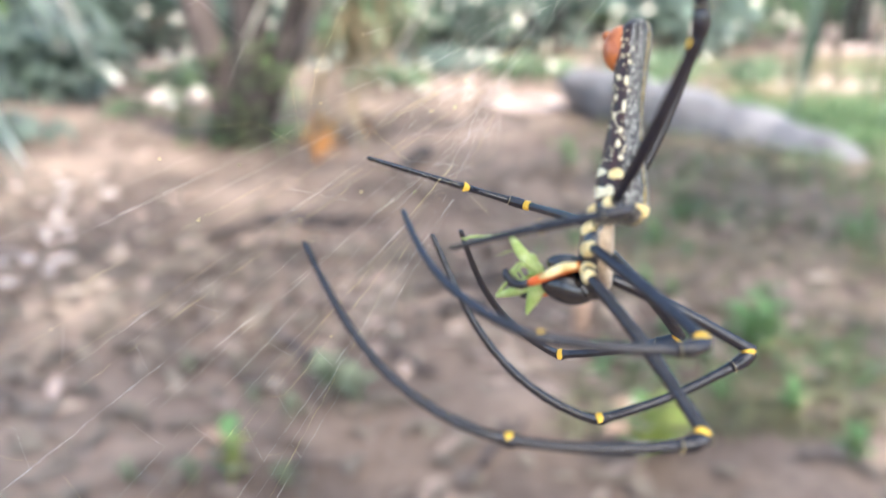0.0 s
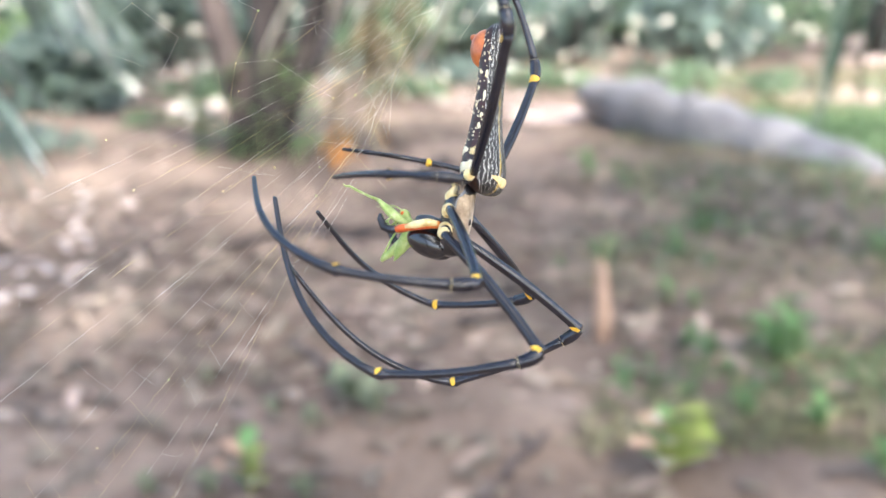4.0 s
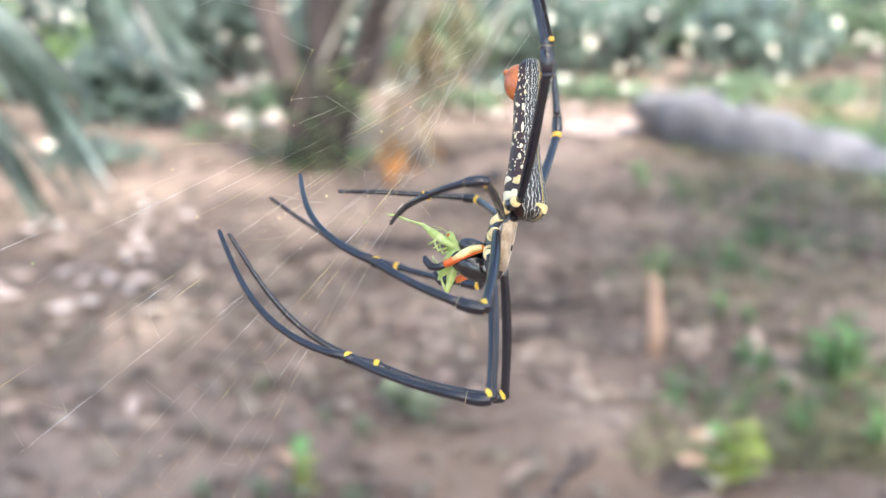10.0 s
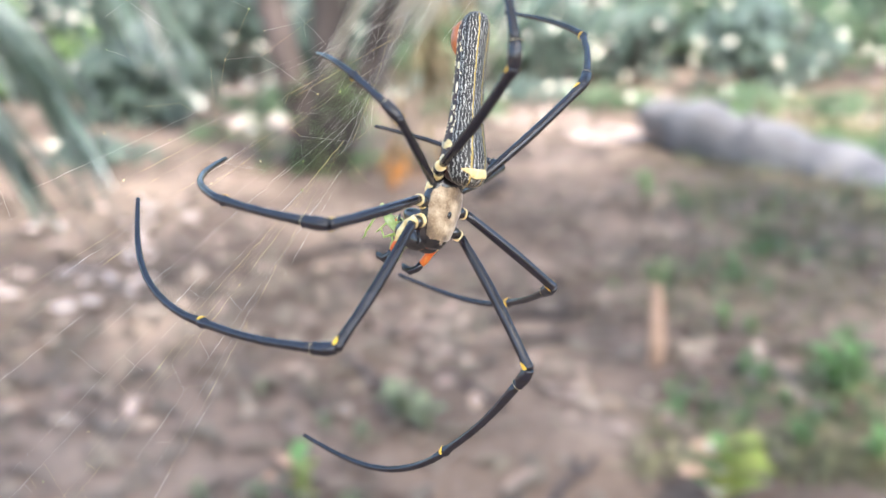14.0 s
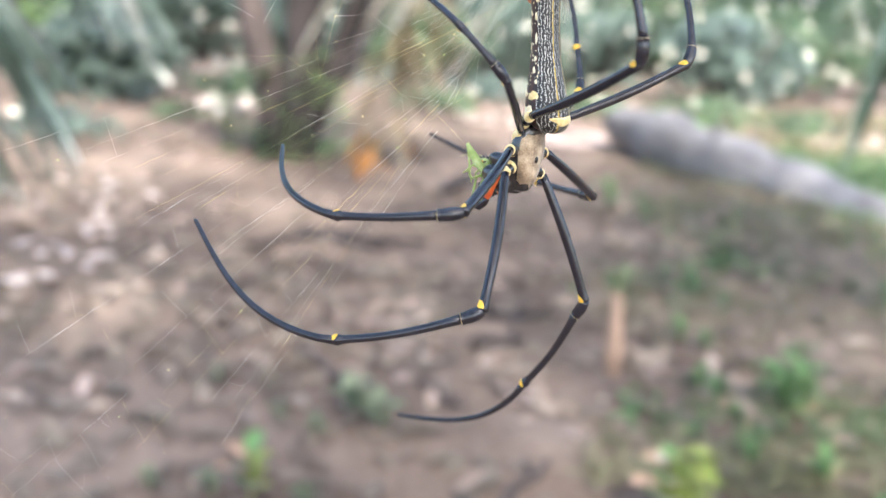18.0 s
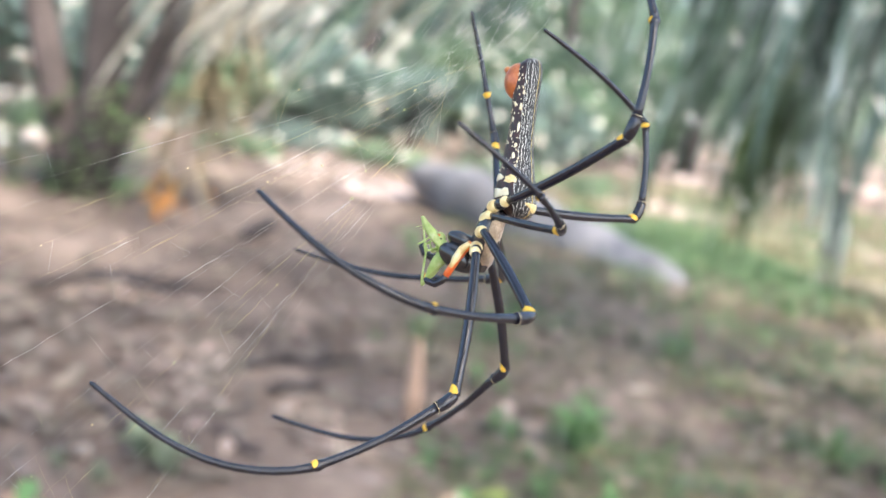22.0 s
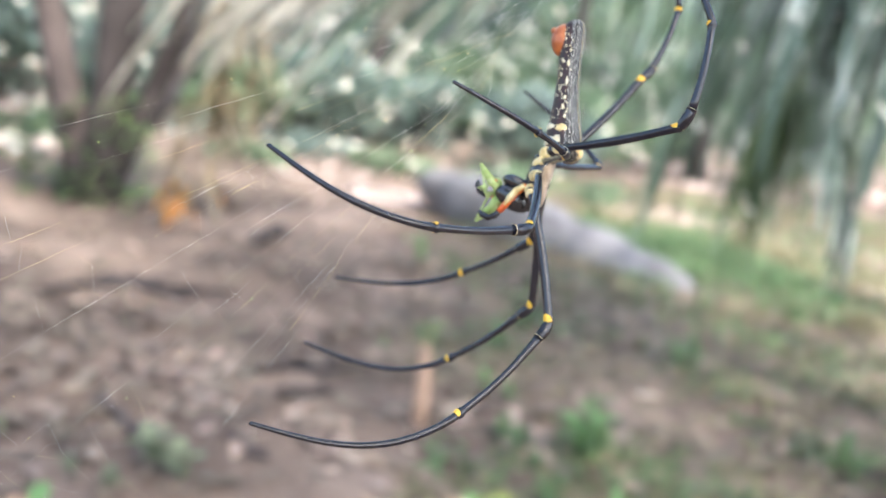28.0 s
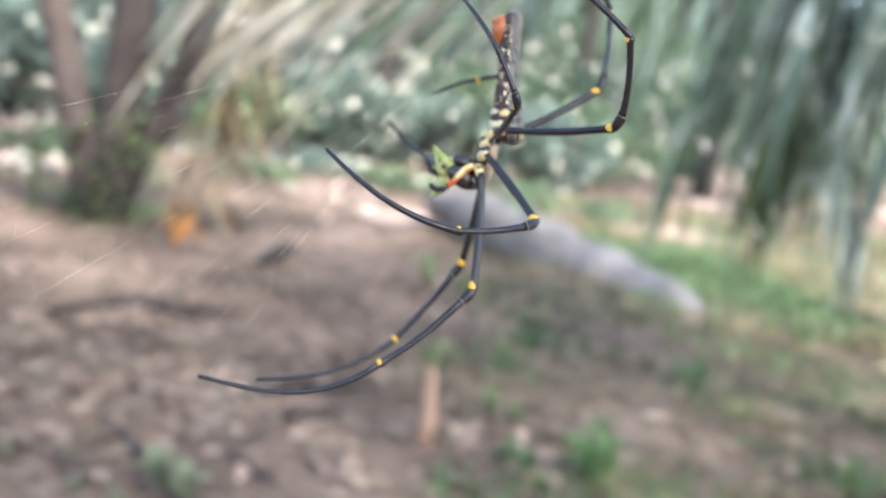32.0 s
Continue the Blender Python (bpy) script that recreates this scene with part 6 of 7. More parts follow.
            (21.5, 89.6, 45.2, -8.1, 52.3, 20.9, 33.6),
            (22, 89.4, 44.2, -12.8, 49.4, 19.3, 30.3),
            (22.5, 87.0, 43.4, -15.1, 51.6, 20.3, 27.8),
            (23, 84.2, 42.9, -21.2, 49.1, 20.1, 27.3),
            (23.5, 86.9, 41.9, -20.1, 51.2, 21.0, 28.4),
            (24, 89.3, 41.2, -24.0, 48.6, 20.8, 31.6),
            (24.5, 89.8, 41.1, -21.3, 50.9, 21.4, 32.0),
            (25, 90.2, 41.0, -24.0, 48.4, 21.0, 35.5),
            (25.5, 90.3, 37.5, -18.3, 50.4, 22.1, 31.6),
            (27.5, 91.0, 22.5, -13.9, 38.7, 22.6, 27.9),
            (28, 91.2, 17.0, -16.3, 27.7, 21.8, 29.0),
            (28.5, 91.6, 19.1, -15.6, 33.8, 22.6, 27.6),
            (29, 92.1, 19.3, -18.9, 30.6, 22.5, 28.1),
            (29.5, 93.9, 19.0, -16.4, 34.2, 22.8, 26.3),
            (30, 96.0, 16.8, -18.1, 28.6, 22.2, 26.1),
            (30.5, 90.5, 22.0, -9.5, 42.8, 23.5, 25.3),
            (31, 85.1, 25.4, -3.3, 50.1, 24.0, 26.0),
            (31.5, 96.1, 19.9, 9.8, 55.9, 25.5, 24.6),
            (32, 107.6, 12.4, 25.3, 58.0, 26.5, 24.3),
        )),
        ("right", 3, (
            (0, 138.3, 25.0, 14.6, 28.7, 30.0, 40.0),
            (0.5, 141.3, 13.0, 13.6, 32.3, 30.0, 40.0),
            (1, 137.2, 14.4, 16.1, 31.3, 30.0, 40.0),
            (1.5, 139.3, 16.5, 14.6, 32.5, 30.0, 40.0),
            (2, 131.2, 15.0, 16.9, 29.2, 30.0, 40.0),
            (2.5, 134.0, 11.9, 12.1, 35.0, 30.0, 40.0),
            (4.5, 132.5, 17.7, 5.6, 43.1, 30.0, 40.0),
            (5, 132.4, 17.9, 5.4, 43.4, 30.0, 40.0),
            (5.5, 131.1, 17.8, 7.8, 44.0, 30.0, 40.0),
            (6, 130.8, 16.9, 12.2, 43.0, 30.0, 40.0),
            (6.5, 130.1, 18.7, 10.1, 44.8, 30.0, 40.0),
            (7, 131.7, 20.6, 10.5, 45.2, 30.0, 40.0),
            (7.5, 127.6, 20.5, 7.8, 47.2, 30.0, 40.0),
            (8, 132.8, 22.5, 7.2, 48.6, 30.0, 40.0),
            (8.5, 130.2, 21.3, 8.4, 48.3, 30.0, 40.0),
            (9, 131.5, 21.3, 11.7, 47.7, 30.0, 40.0),
            (9.5, 130.0, 17.6, 10.9, 47.4, 30.0, 40.0),
            (10, 126.6, 9.8, 12.9, 46.6, 30.0, 40.0),
            (10.5, 129.6, 17.0, 11.6, 48.5, 30.0, 40.0),
            (11, 131.3, 26.5, 13.2, 50.1, 30.0, 40.0),
            (11.5, 133.3, 30.6, 10.4, 52.7, 29.9, 40.0),
            (12, 132.6, 36.2, 10.2, 56.0, 29.9, 40.0),
            (12.5, 135.6, 40.6, 5.9, 56.1, 29.9, 40.0),
            (13, 137.2, 47.9, 3.1, 57.7, 29.9, 40.0),
            (13.5, 135.1, 50.3, 1.2, 56.5, 29.8, 40.0),
            (15.5, 141.0, 52.0, -5.4, 58.7, 29.4, 39.9),
            (16, 141.4, 53.6, -8.5, 61.4, 29.3, 39.9),
            (16.5, 145.0, 54.3, -6.9, 58.7, 29.0, 39.8),
            (17, 147.1, 57.3, -7.0, 58.2, 28.7, 39.6),
            (17.5, 145.4, 58.3, -3.6, 59.2, 28.1, 39.4),
            (18, 139.1, 59.6, -1.2, 62.5, 27.4, 39.0),
            (18.5, 132.7, 58.5, 8.6, 64.1, 26.3, 38.3),
            (19, 124.5, 53.7, 20.5, 69.4, 24.7, 37.2),
            (19.5, 131.5, 58.4, 17.6, 66.9, 23.8, 36.2),
            (20, 126.6, 50.8, 21.8, 69.7, 22.3, 34.4),
            (20.5, 133.9, 41.3, 19.2, 64.8, 22.6, 32.5),
            (21, 131.5, 36.7, 33.8, 70.8, 23.0, 30.3),
            (21.5, 133.7, 44.3, 21.8, 57.7, 21.8, 33.0),
            (22, 133.2, 42.7, 17.0, 47.5, 19.7, 34.2),
            (22.5, 139.7, 30.1, 20.2, 49.5, 21.1, 33.8),
            (23, 135.7, 27.4, 30.1, 52.8, 21.5, 32.1),
            (23.5, 138.3, 32.9, 21.7, 47.1, 21.7, 35.2),
            (24, 138.0, 39.2, 18.9, 40.7, 20.9, 37.1),
            (24.5, 140.9, 38.9, 16.0, 43.4, 21.9, 38.2),
            (25, 138.6, 41.9, 17.3, 44.4, 21.8, 38.9),
            (25.5, 135.7, 41.9, 13.9, 46.6, 23.1, 39.3),
            (27.5, 127.0, 50.7, 14.4, 52.1, 24.8, 40.1),
            (28, 118.6, 51.7, 18.2, 54.0, 24.6, 40.3),
            (28.5, 121.4, 55.3, 13.2, 53.6, 25.1, 40.6),
            (29, 117.6, 58.6, 11.7, 54.2, 25.0, 41.1),
            (29.5, 120.3, 61.0, 10.1, 55.8, 25.9, 41.9),
            (30, 118.2, 67.1, 11.1, 58.9, 26.3, 43.2),
            (30.5, 110.9, 61.2, 12.6, 61.0, 27.1, 45.2),
            (31, 98.2, 54.7, 17.5, 66.0, 27.6, 48.6),
            (31.5, 108.5, 58.0, 0.8, 56.5, 26.8, 53.5),
            (32, 105.3, 54.2, -15.8, 48.7, 25.6, 61.9),
        )),
        ("left", 0, (
            (0, 40.1, 56.1, -31.8, 117.3, 15.0, 69.2),
            (0.5, 34.8, 40.4, -3.2, 112.9, 15.3, 59.0),
            (1, 28.4, 34.3, 0.5, 102.0, 13.8, 54.4),
            (1.5, 23.2, 33.3, -5.4, 102.0, 15.0, 52.3),
            (2, 22.7, 43.0, -13.7, 108.7, 16.5, 52.4),
            (2.5, 23.8, 33.8, -4.8, 106.3, 16.5, 53.1),
            (4.5, 45.6, 57.0, -13.3, 100.1, 14.7, 66.8),
            (5, 39.6, 49.2, -18.9, 103.6, 14.2, 75.9),
            (5.5, 37.0, 59.4, -18.9, 99.6, 15.2, 69.9),
            (6, 26.1, 47.7, -20.9, 101.2, 16.3, 70.3),
            (6.5, 38.3, 56.3, -20.4, 95.9, 15.1, 73.4),
            (7, 43.8, 43.6, -16.6, 94.3, 14.1, 83.9),
            (7.5, 39.3, 39.2, -9.7, 95.5, 14.9, 79.1),
            (8, 45.0, 51.9, -13.9, 95.2, 15.0, 83.5),
            (8.5, 36.4, 46.6, -14.9, 99.0, 15.7, 74.1),
            (9, 29.5, 39.6, -13.7, 101.4, 16.0, 72.4),
            (9.5, 23.0, 13.8, -2.5, 92.3, 14.5, 49.2),
            (10, 25.3, 6.8, -3.2, 90.8, 13.6, 28.0),
            (10.5, 19.2, 2.5, -2.7, 87.4, 12.6, 31.4),
            (11, 25.6, 15.9, -11.0, 88.2, 11.6, 32.0),
            (11.5, 28.0, 22.3, -6.5, 87.4, 11.7, 35.1),
            (12, 24.7, 30.2, -6.7, 84.6, 10.9, 35.7),
            (12.5, 20.8, 34.5, -7.0, 82.6, 11.4, 36.8),
            (13, 16.4, 37.2, -5.7, 78.7, 11.1, 35.8),
            (13.5, 19.1, 36.9, -3.6, 73.0, 10.4, 37.2),
            (15.5, 12.2, 40.6, 3.1, 69.3, 8.9, 34.4),
            (16, 12.4, 42.9, 2.6, 68.6, 8.2, 30.9),
            (16.5, 12.0, 40.6, -0.9, 65.3, 7.6, 32.9),
            (17, 11.2, 37.2, -1.7, 60.7, 6.4, 31.8),
            (17.5, 15.0, 29.0, -3.8, 53.7, 4.7, 32.7),
            (18, 19.6, 20.7, -3.6, 49.0, 2.9, 30.4),
            (18.5, 24.8, 16.7, -4.7, 47.2, 2.8, 32.0),
            (19, 25.3, 20.2, -1.9, 46.7, 2.5, 30.2),
            (19.5, 28.8, 11.7, -8.5, 44.1, 2.0, 34.1),
            (20, 34.6, 16.5, -3.4, 44.6, 1.7, 35.3),
            (20.5, 37.1, 19.0, -1.2, 49.6, 2.1, 38.0),
            (21, 37.2, 14.6, 0.7, 46.8, 1.0, 39.0),
            (21.5, 35.4, 16.3, 0.9, 51.0, 2.4, 40.2),
            (22, 34.2, 15.1, 1.3, 47.8, 2.2, 40.1),
            (22.5, 33.9, 20.0, -1.0, 51.6, 3.2, 41.9),
            (23, 33.4, 17.6, 7.7, 48.6, 2.7, 42.9),
            (23.5, 32.8, 17.8, -0.9, 50.7, 3.7, 44.2),
            (24, 31.6, 13.2, 0.4, 48.2, 3.7, 45.2),
            (24.5, 31.9, 15.8, -8.7, 49.8, 4.2, 43.3),
            (25, 30.6, 18.2, -1.1, 47.2, 4.0, 40.8),
            (25.5, 36.7, 22.4, -5.5, 48.2, 4.4, 41.3),
            (27.5, 29.8, 15.1, 9.9, 44.2, 4.5, 39.3),
            (28, 24.6, 9.4, 4.4, 44.0, 4.5, 37.3),
            (28.5, 25.7, 9.1, 3.4, 42.4, 4.4, 38.3),
            (29, 25.9, 3.1, -1.1, 37.7, 3.7, 37.6),
            (29.5, 19.6, 3.1, -0.2, 36.4, 4.0, 31.9),
            (30, 14.6, -5.0, 6.1, 29.8, 3.8, 22.7),
            (30.5, 27.0, 1.5, -16.6, 34.4, 6.3, 36.4),
            (31, 44.1, 0.7, -57.9, 60.3, 12.0, 47.8),
            (31.5, 37.6, 1.2, -40.9, 36.3, 7.9, 48.2),
            (32, 33.4, -1.5, -38.8, 31.5, 6.9, 50.7),
        )),
        ("left", 1, (
            (0, 44.3, 27.4, 6.8, 95.0, 9.0, 80.9),
            (0.5, 39.3, -14.2, 9.2, 77.3, 8.5, 55.8),
            (1, 34.6, -20.2, 13.5, 49.9, 6.2, 33.8),
            (1.5, 40.1, 15.9, 17.3, 58.9, 11.2, 53.1),
            (2, 45.9, 22.9, 22.1, 78.9, 17.7, 74.5),
            (2.5, 47.7, 24.2, 14.8, 80.0, 17.9, 68.0),
            (4.5, 58.1, 25.3, 1.0, 84.4, 20.3, 65.5),
            (5, 62.5, 24.6, -2.3, 86.6, 21.6, 70.2),
            (5.5, 60.0, 19.9, 0.5, 80.6, 21.9, 66.1),
            (6, 59.5, 13.8, 3.3, 74.7, 23.1, 67.5),
            (6.5, 58.3, 14.2, 2.0, 79.8, 20.2, 63.1),
            (7, 58.8, 12.7, 1.1, 85.0, 18.0, 63.4),
            (7.5, 55.6, 20.2, 4.3, 89.6, 17.8, 63.2),
            (8, 53.9, 26.2, 8.7, 96.6, 17.8, 67.7),
            (8.5, 54.8, 22.1, 9.6, 93.4, 16.3, 62.4),
            (9, 57.0, 16.8, 12.9, 93.6, 15.0, 61.7),
            (9.5, 63.4, -1.4, 15.2, 73.5, 9.5, 47.8),
            (10, 72.0, -23.0, 21.5, 51.7, 3.3, 34.5),
            (10.5, 66.8, -20.4, 13.9, 62.7, 5.7, 33.4),
            (11, 64.3, -23.2, 9.8, 69.2, 7.0, 29.3),
            (11.5, 62.0, -11.0, 4.9, 76.8, 8.8, 36.3),
            (12, 61.8, -3.3, 1.3, 83.5, 9.9, 41.1),
            (12.5, 62.3, 11.8, 2.1, 83.4, 9.2, 37.1),
            (13, 65.0, 24.5, 3.5, 84.2, 7.7, 31.1),
            (13.5, 64.1, 22.5, 6.7, 78.1, 7.9, 33.9),
            (15.5, 69.9, 9.3, 26.6, 52.0, 5.3, 33.8),
            (16, 80.2, -15.2, 38.3, 38.3, 3.4, 30.9),
            (16.5, 73.7, -4.7, 32.4, 54.3, 5.9, 34.9),
            (17, 67.2, 2.8, 27.6, 61.6, 6.9, 35.8),
            (17.5, 66.7, 2.8, 20.8, 64.2, 6.9, 34.2),
            (18, 68.8, -0.3, 19.3, 62.7, 5.8, 29.9),
            (18.5, 66.7, 2.4, 13.8, 66.4, 6.5, 26.0),
            (19, 67.2, 2.0, 11.9, 66.7, 6.0, 17.2),
            (19.5, 64.4, 1.3, 8.5, 65.3, 6.6, 22.3),
            (20, 63.9, -2.7, 7.3, 60.1, 6.2, 21.6),
            (20.5, 65.1, -2.9, 5.3, 61.1, 6.8, 25.2),
            (21, 68.8, -6.9, 4.6, 57.4, 6.4, 23.6),
            (21.5, 68.3, -2.9, 4.0, 58.9, 7.1, 28.4),
            (22, 70.6, -2.6, 4.4, 55.1, 6.8, 28.9),
            (22.5, 70.0, 0.3, 2.0, 55.8, 7.6, 35.1),
            (23, 72.4, -0.0, 0.1, 50.4, 7.4, 38.8),
            (23.5, 70.0, 2.2, -3.0, 53.5, 8.8, 44.5),
            (24, 70.6, 1.2, -7.0, 49.9, 9.4, 50.1),
            (24.5, 65.9, -0.7, -10.5, 53.0, 9.5, 51.8),
            (25, 63.7, -6.0, -16.6, 49.2, 9.1, 55.2),
            (25.5, 60.0, -2.0, -12.5, 54.6, 9.2, 50.7),
            (27.5, 53.0, -0.2, -8.8, 50.3, 6.6, 38.5),
            (28, 52.5, -3.2, -10.1, 41.7, 5.0, 33.8),
            (28.5, 57.8, 9.0, -4.1, 51.9, 5.6, 32.1),
            (29, 64.8, 18.6, 0.9, 54.8, 5.1, 27.0),
            (29.5, 62.9, 19.0, 11.9, 56.0, 4.1, 22.6),
            (30, 63.2, 17.8, 26.0, 50.9, 1.8, 12.4),
            (30.5, 75.6, 20.2, 30.5, 46.4, 1.9, 19.5),
            (31, 87.5, 12.6, 36.3, 40.2, 1.3, 22.0),
            (31.5, 79.0, 8.0, 37.6, 43.1, 1.5, 19.3),
            (32, 75.0, -4.4, 47.0, 40.9, 0.7, 11.0),
        )),
        ("left", 2, (
            (0, 102.7, -43.3, -15.8, 46.0, 28.4, 8.4),
            (0.5, 99.5, -17.1, -16.3, 52.1, 28.9, 14.5),
            (1, 97.1, 3.6, -21.0, 53.9, 29.2, 18.9),
            (1.5, 100.0, -8.7, -18.6, 52.0, 29.0, 19.1),
            (2, 103.9, -25.7, -20.8, 45.5, 28.7, 19.0),
            (2.5, 104.0, -18.3, -17.2, 52.9, 28.9, 19.6),
            (4.5, 109.9, -11.0, -20.0, 65.0, 29.4, 21.7),
            (5, 113.3, -14.1, -25.7, 66.9, 29.5, 22.9),
            (5.5, 110.3, -10.3, -25.5, 66.4, 29.1, 22.0),
            (6, 109.2, -11.4, -31.7, 65.4, 28.9, 22.2),
            (6.5, 105.3, -9.6, -28.0, 65.5, 28.1, 19.4),
            (7, 102.9, -12.5, -31.4, 64.9, 27.4, 16.9),
            (7.5, 105.9, -9.9, -31.8, 61.1, 26.2, 13.8),
            (8, 110.3, -12.2, -40.3, 55.1, 24.5, 9.2),
            (8.5, 105.6, -6.6, -33.1, 59.4, 25.0, 11.5),
            (9, 102.5, -5.6, -34.3, 60.9, 24.7, 11.6),
            (9.5, 106.6, -15.8, -29.9, 61.3, 24.0, 9.8),
            (10, 112.4, -31.4, -33.3, 58.9, 22.2, 5.1),
            (10.5, 112.1, -34.3, -30.1, 61.2, 23.2, 7.6),
            (11, 114.0, -44.4, -34.4, 61.2, 23.4, 7.5),
            (11.5, 113.8, -43.7, -31.2, 60.7, 23.0, 7.3),
            (12, 116.0, -51.2, -35.8, 57.7, 21.7, 3.9),
            (12.5, 110.0, -27.7, -30.0, 70.1, 24.4, 9.5),
            (13, 105.9, -10.8, -32.1, 81.9, 25.9, 11.0),
            (13.5, 109.4, -13.4, -19.0, 72.7, 24.8, 11.5),
            (15.5, 130.9, -44.7, 14.0, 38.3, 17.0, 1.2),
            (16, 131.3, -47.8, 10.5, 25.6, 14.5, -0.3),
            (16.5, 123.5, -32.9, 25.6, 23.0, 13.3, 0.3),
            (17, 124.9, -27.0, 59.8, 14.0, 10.8, -3.1),
            (17.5, 118.7, -17.3, 43.7, 26.5, 14.5, 3.9),
            (18, 115.4, -13.0, 38.7, 27.9, 16.2, 6.7),
            (18.5, 118.1, -6.3, 32.9, 30.1, 17.6, 6.0),
            (19, 123.6, -4.1, 35.5, 22.1, 17.4, 1.8),
            (19.5, 126.3, -8.7, 40.8, 46.2, 21.8, 8.6),
            (20, 132.5, -18.0, 56.6, 64.2, 25.2, 12.4),
            (20.5, 133.6, -18.6, 50.0, 59.5, 24.8, 15.4),
            (21, 139.3, -25.0, 56.1, 52.4, 23.7, 17.3),
            (21.5, 135.9, -20.2, 47.2, 42.1, 21.7, 12.0),
            (22, 136.9, -21.3, 50.4, 24.6, 18.7, 4.5),
            (22.5, 136.3, -19.7, 47.1, 21.6, 18.2, 3.8),
            (23, 137.9, -26.4, 47.5, 21.0, 18.8, 7.2),
            (23.5, 130.9, -12.7, 21.5, 28.2, 21.4, 17.8),
            (24, 122.9, 2.9, 13.9, 47.1, 24.0, 19.3),
            (24.5, 114.7, 12.7, 9.3, 49.9, 25.0, 23.3),
            (25, 108.8, 19.9, 7.1, 47.5, 25.4, 28.1),
            (25.5, 106.1, 22.3, 4.6, 53.1, 26.0, 25.3),
            (27.5, 101.3, 25.1, -0.8, 58.0, 26.6, 19.7),
            (28, 101.2, 24.3, -2.3, 56.1, 26.3, 18.3),
            (28.5, 100.8, 25.6, -4.3, 59.9, 26.8, 18.3),
            (29, 101.5, 25.5, -7.3, 61.2, 26.8, 18.0),
            (29.5, 96.7, 25.8, -8.9, 63.5, 27.1, 18.1),
            (30, 92.7, 24.8, -12.7, 64.2, 27.1, 17.8),
            (30.5, 106.8, 24.4, -19.7, 59.0, 26.2, 16.0),
            (31, 122.6, 22.5, -31.7, 51.0, 24.7, 13.1),
            (31.5, 131.1, 11.1, -41.5, 51.7, 24.4, 11.8),
            (32, 143.6, -3.1, -61.9, 47.7, 23.4, 8.4),
        )),
        ("left", 3, (
            (0, 170.4, 20.8, 6.9, 8.5, 28.9, 39.8),
            (0.5, 165.4, 3.7, 10.0, 5.1, 28.8, 39.7),
            (1, 167.4, 4.6, 7.0, -0.8, 28.6, 39.6),
            (1.5, 166.9, 6.8, 5.9, 3.3, 28.3, 39.3),
            (2, 168.2, 6.0, 8.5, -3.7, 27.8, 38.9),
            (2.5, 169.6, 4.0, 9.3, 4.1, 27.2, 38.3),
            (4.5, 139.3, 1.0, 15.9, 35.2, 23.4, 33.7),
            (5, 135.2, -8.8, 24.9, 38.9, 22.2, 32.1),
            (5.5, 135.3, -2.6, 25.5, 38.8, 22.9, 33.6),
            (6, 136.8, -3.9, 26.0, 38.8, 23.2, 34.1),
            (6.5, 132.9, -1.6, 27.0, 42.4, 23.8, 35.4),
            (7, 127.4, -5.3, 28.0, 44.2, 23.7, 35.4),
            (7.5, 129.8, -2.9, 29.5, 44.1, 22.8, 34.3),
            (8, 132.0, -7.3, 31.1, 44.2, 21.3, 32.1),
            (8.5, 131.1, -4.1, 27.8, 44.0, 20.9, 32.0),
            (9, 132.1, -7.7, 31.9, 45.7, 19.9, 30.6),
            (9.5, 134.3, -1.6, 28.0, 42.7, 19.7, 30.5),
            (10, 139.1, -2.6, 26.0, 41.8, 18.7, 28.9),
            (10.5, 135.0, -0.3, 22.1, 42.2, 19.9, 31.0),
            (11, 132.8, -4.8, 28.4, 44.0, 20.3, 31.8),
            (11.5, 132.6, 1.6, 19.6, 43.6, 21.4, 33.8),
            (12, 131.4, 2.2, 15.9, 42.1, 21.6, 34.4),
            (12.5, 131.3, 6.7, -13.0, 30.2, 20.7, 33.5),
            (13, 129.3, 6.1, -45.3, 13.3, 18.6, 30.9),
            (13.5, 137.0, 10.1, -38.1, 22.0, 19.7, 33.7),
            (15.5, 162.9, 7.0, -48.2, 28.0, 18.9, 38.5),
            (16, 173.2, -4.5, -63.0, 23.9, 17.4, 39.2),
            (16.5, 151.5, 13.2, -25.7, 21.5, 15.1, 39.8),
            (17, 137.5, 17.7, -15.5, 32.6, 19.3, 40.3),
            (17.5, 132.8, 28.4, -9.2, 39.3, 22.1, 40.9),
            (18, 125.6, 29.3, -5.3, 43.3, 24.0, 41.8),
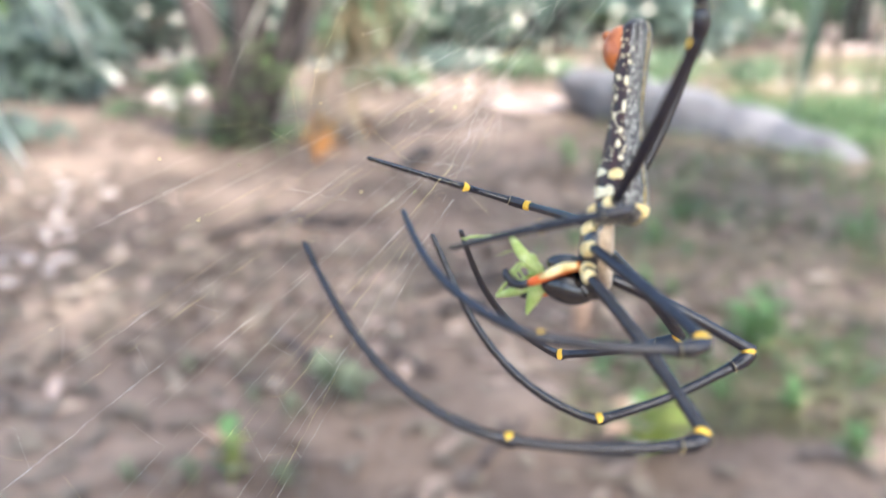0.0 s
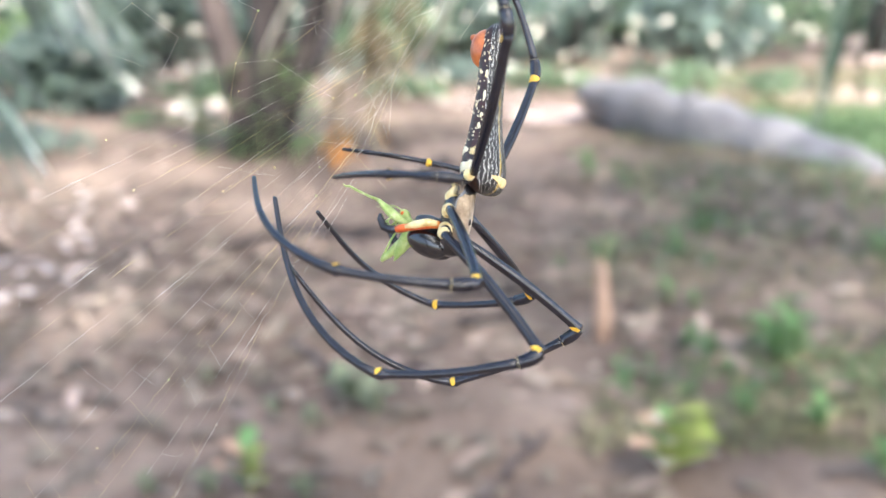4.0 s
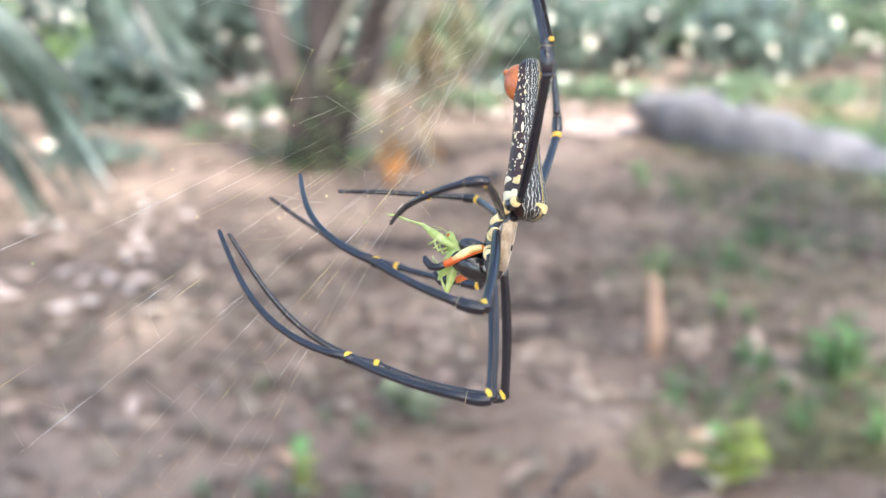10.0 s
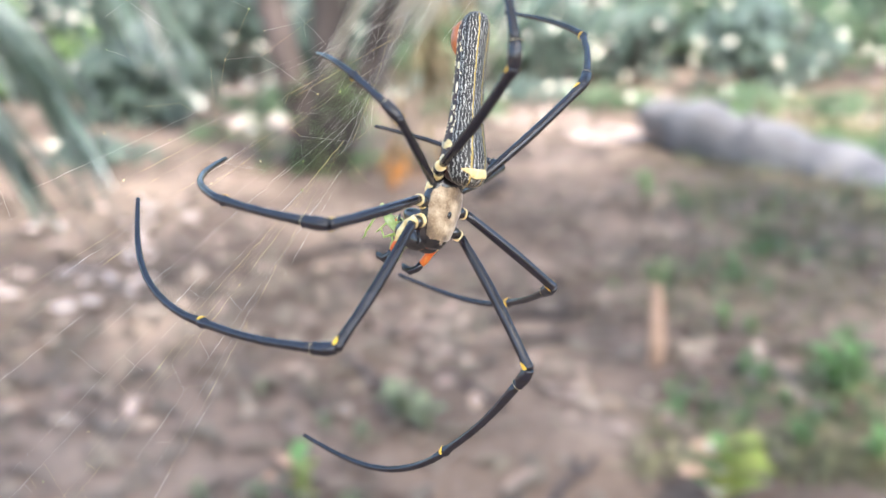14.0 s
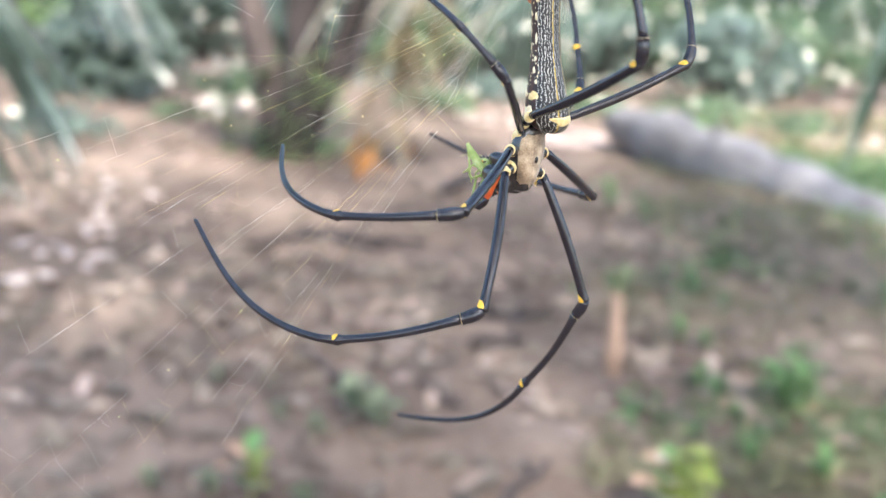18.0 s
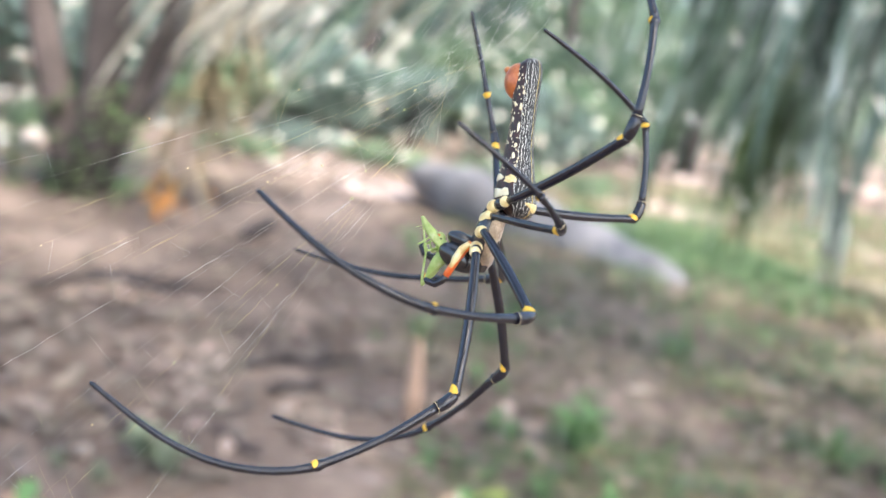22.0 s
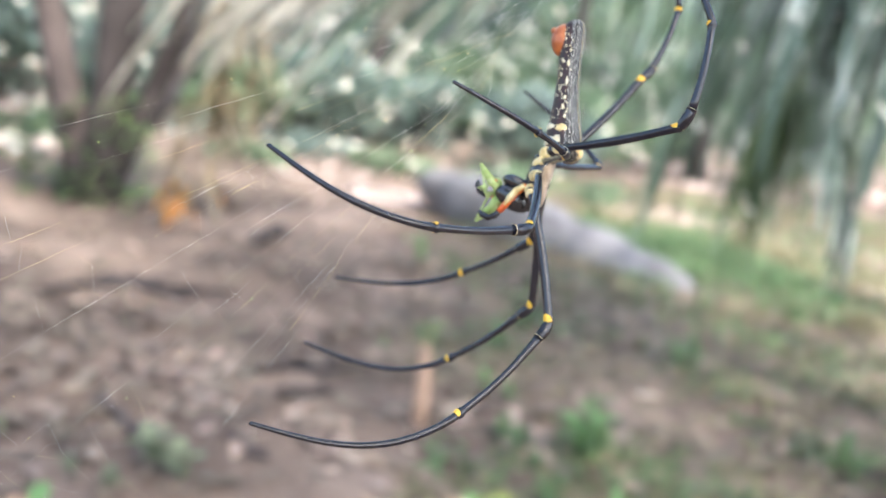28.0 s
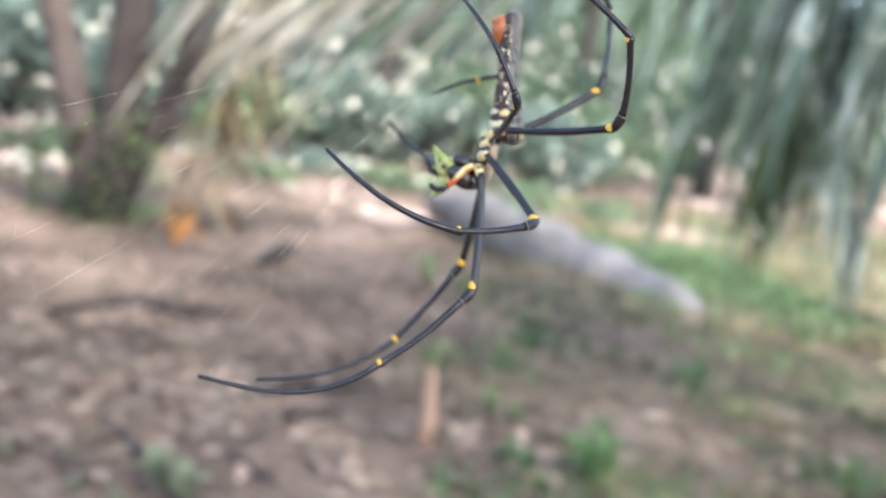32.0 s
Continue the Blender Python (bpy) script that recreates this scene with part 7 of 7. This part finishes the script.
            (18.5, 121.0, 41.3, -2.8, 45.5, 25.1, 43.1),
            (19, 118.6, 46.0, -1.0, 46.6, 25.6, 45.2),
            (19.5, 110.5, 44.0, 4.6, 52.5, 26.1, 48.6),
            (20, 109.5, 42.8, 11.3, 59.1, 26.1, 54.2),
            (20.5, 109.2, 47.2, 12.1, 60.1, 25.8, 53.7),
            (21, 106.1, 43.2, 16.1, 63.6, 25.0, 56.6),
            (21.5, 107.7, 50.6, 12.3, 62.7, 25.0, 55.9),
            (22, 107.1, 47.3, 11.7, 65.0, 24.4, 59.2),
            (22.5, 108.4, 50.6, 11.3, 64.4, 25.8, 57.8),
            (23, 107.1, 46.7, 13.9, 67.6, 26.7, 61.1),
            (23.5, 108.5, 49.5, 11.6, 64.8, 27.7, 59.3),
            (24, 110.9, 44.6, 12.4, 65.9, 28.5, 62.6),
            (24.5, 119.8, 43.7, 11.6, 61.2, 29.6, 60.5),
            (25, 124.9, 39.5, 13.9, 59.3, 30.6, 63.8),
            (25.5, 108.7, 52.0, 10.7, 50.8, 29.1, 56.5),
            (27.5, 141.8, 30.2, 8.9, 17.7, 22.4, 44.5),
            (28, 149.3, 21.9, 10.6, 1.1, 19.8, 42.7),
            (28.5, 151.6, 17.8, 5.8, 18.6, 22.0, 41.6),
            (29, 154.1, 9.5, 2.5, 28.0, 23.1, 40.9),
            (29.5, 157.0, 7.5, -0.3, 31.9, 23.5, 40.4),
            (30, 160.5, 0.4, -3.1, 31.1, 23.0, 40.1),
            (30.5, 162.9, 16.8, -4.3, 26.8, 21.8, 40.0),
            (31, 166.5, 29.1, -6.7, 16.5, 19.6, 40.0),
            (31.5, 156.2, 36.6, 2.3, 29.4, 21.8, 40.0),
            (32, 146.6, 41.8, 11.9, 37.0, 23.0, 40.0),
        )),
    ):
        keyed = [(t, leg_poses(n, SIDES[side], v)) for t, v in eased(rows)]
        for k, ob in enumerate(LEGS[side, n]):
            walk(ob, [(t, m[k]) for t, m in keyed])


motions()
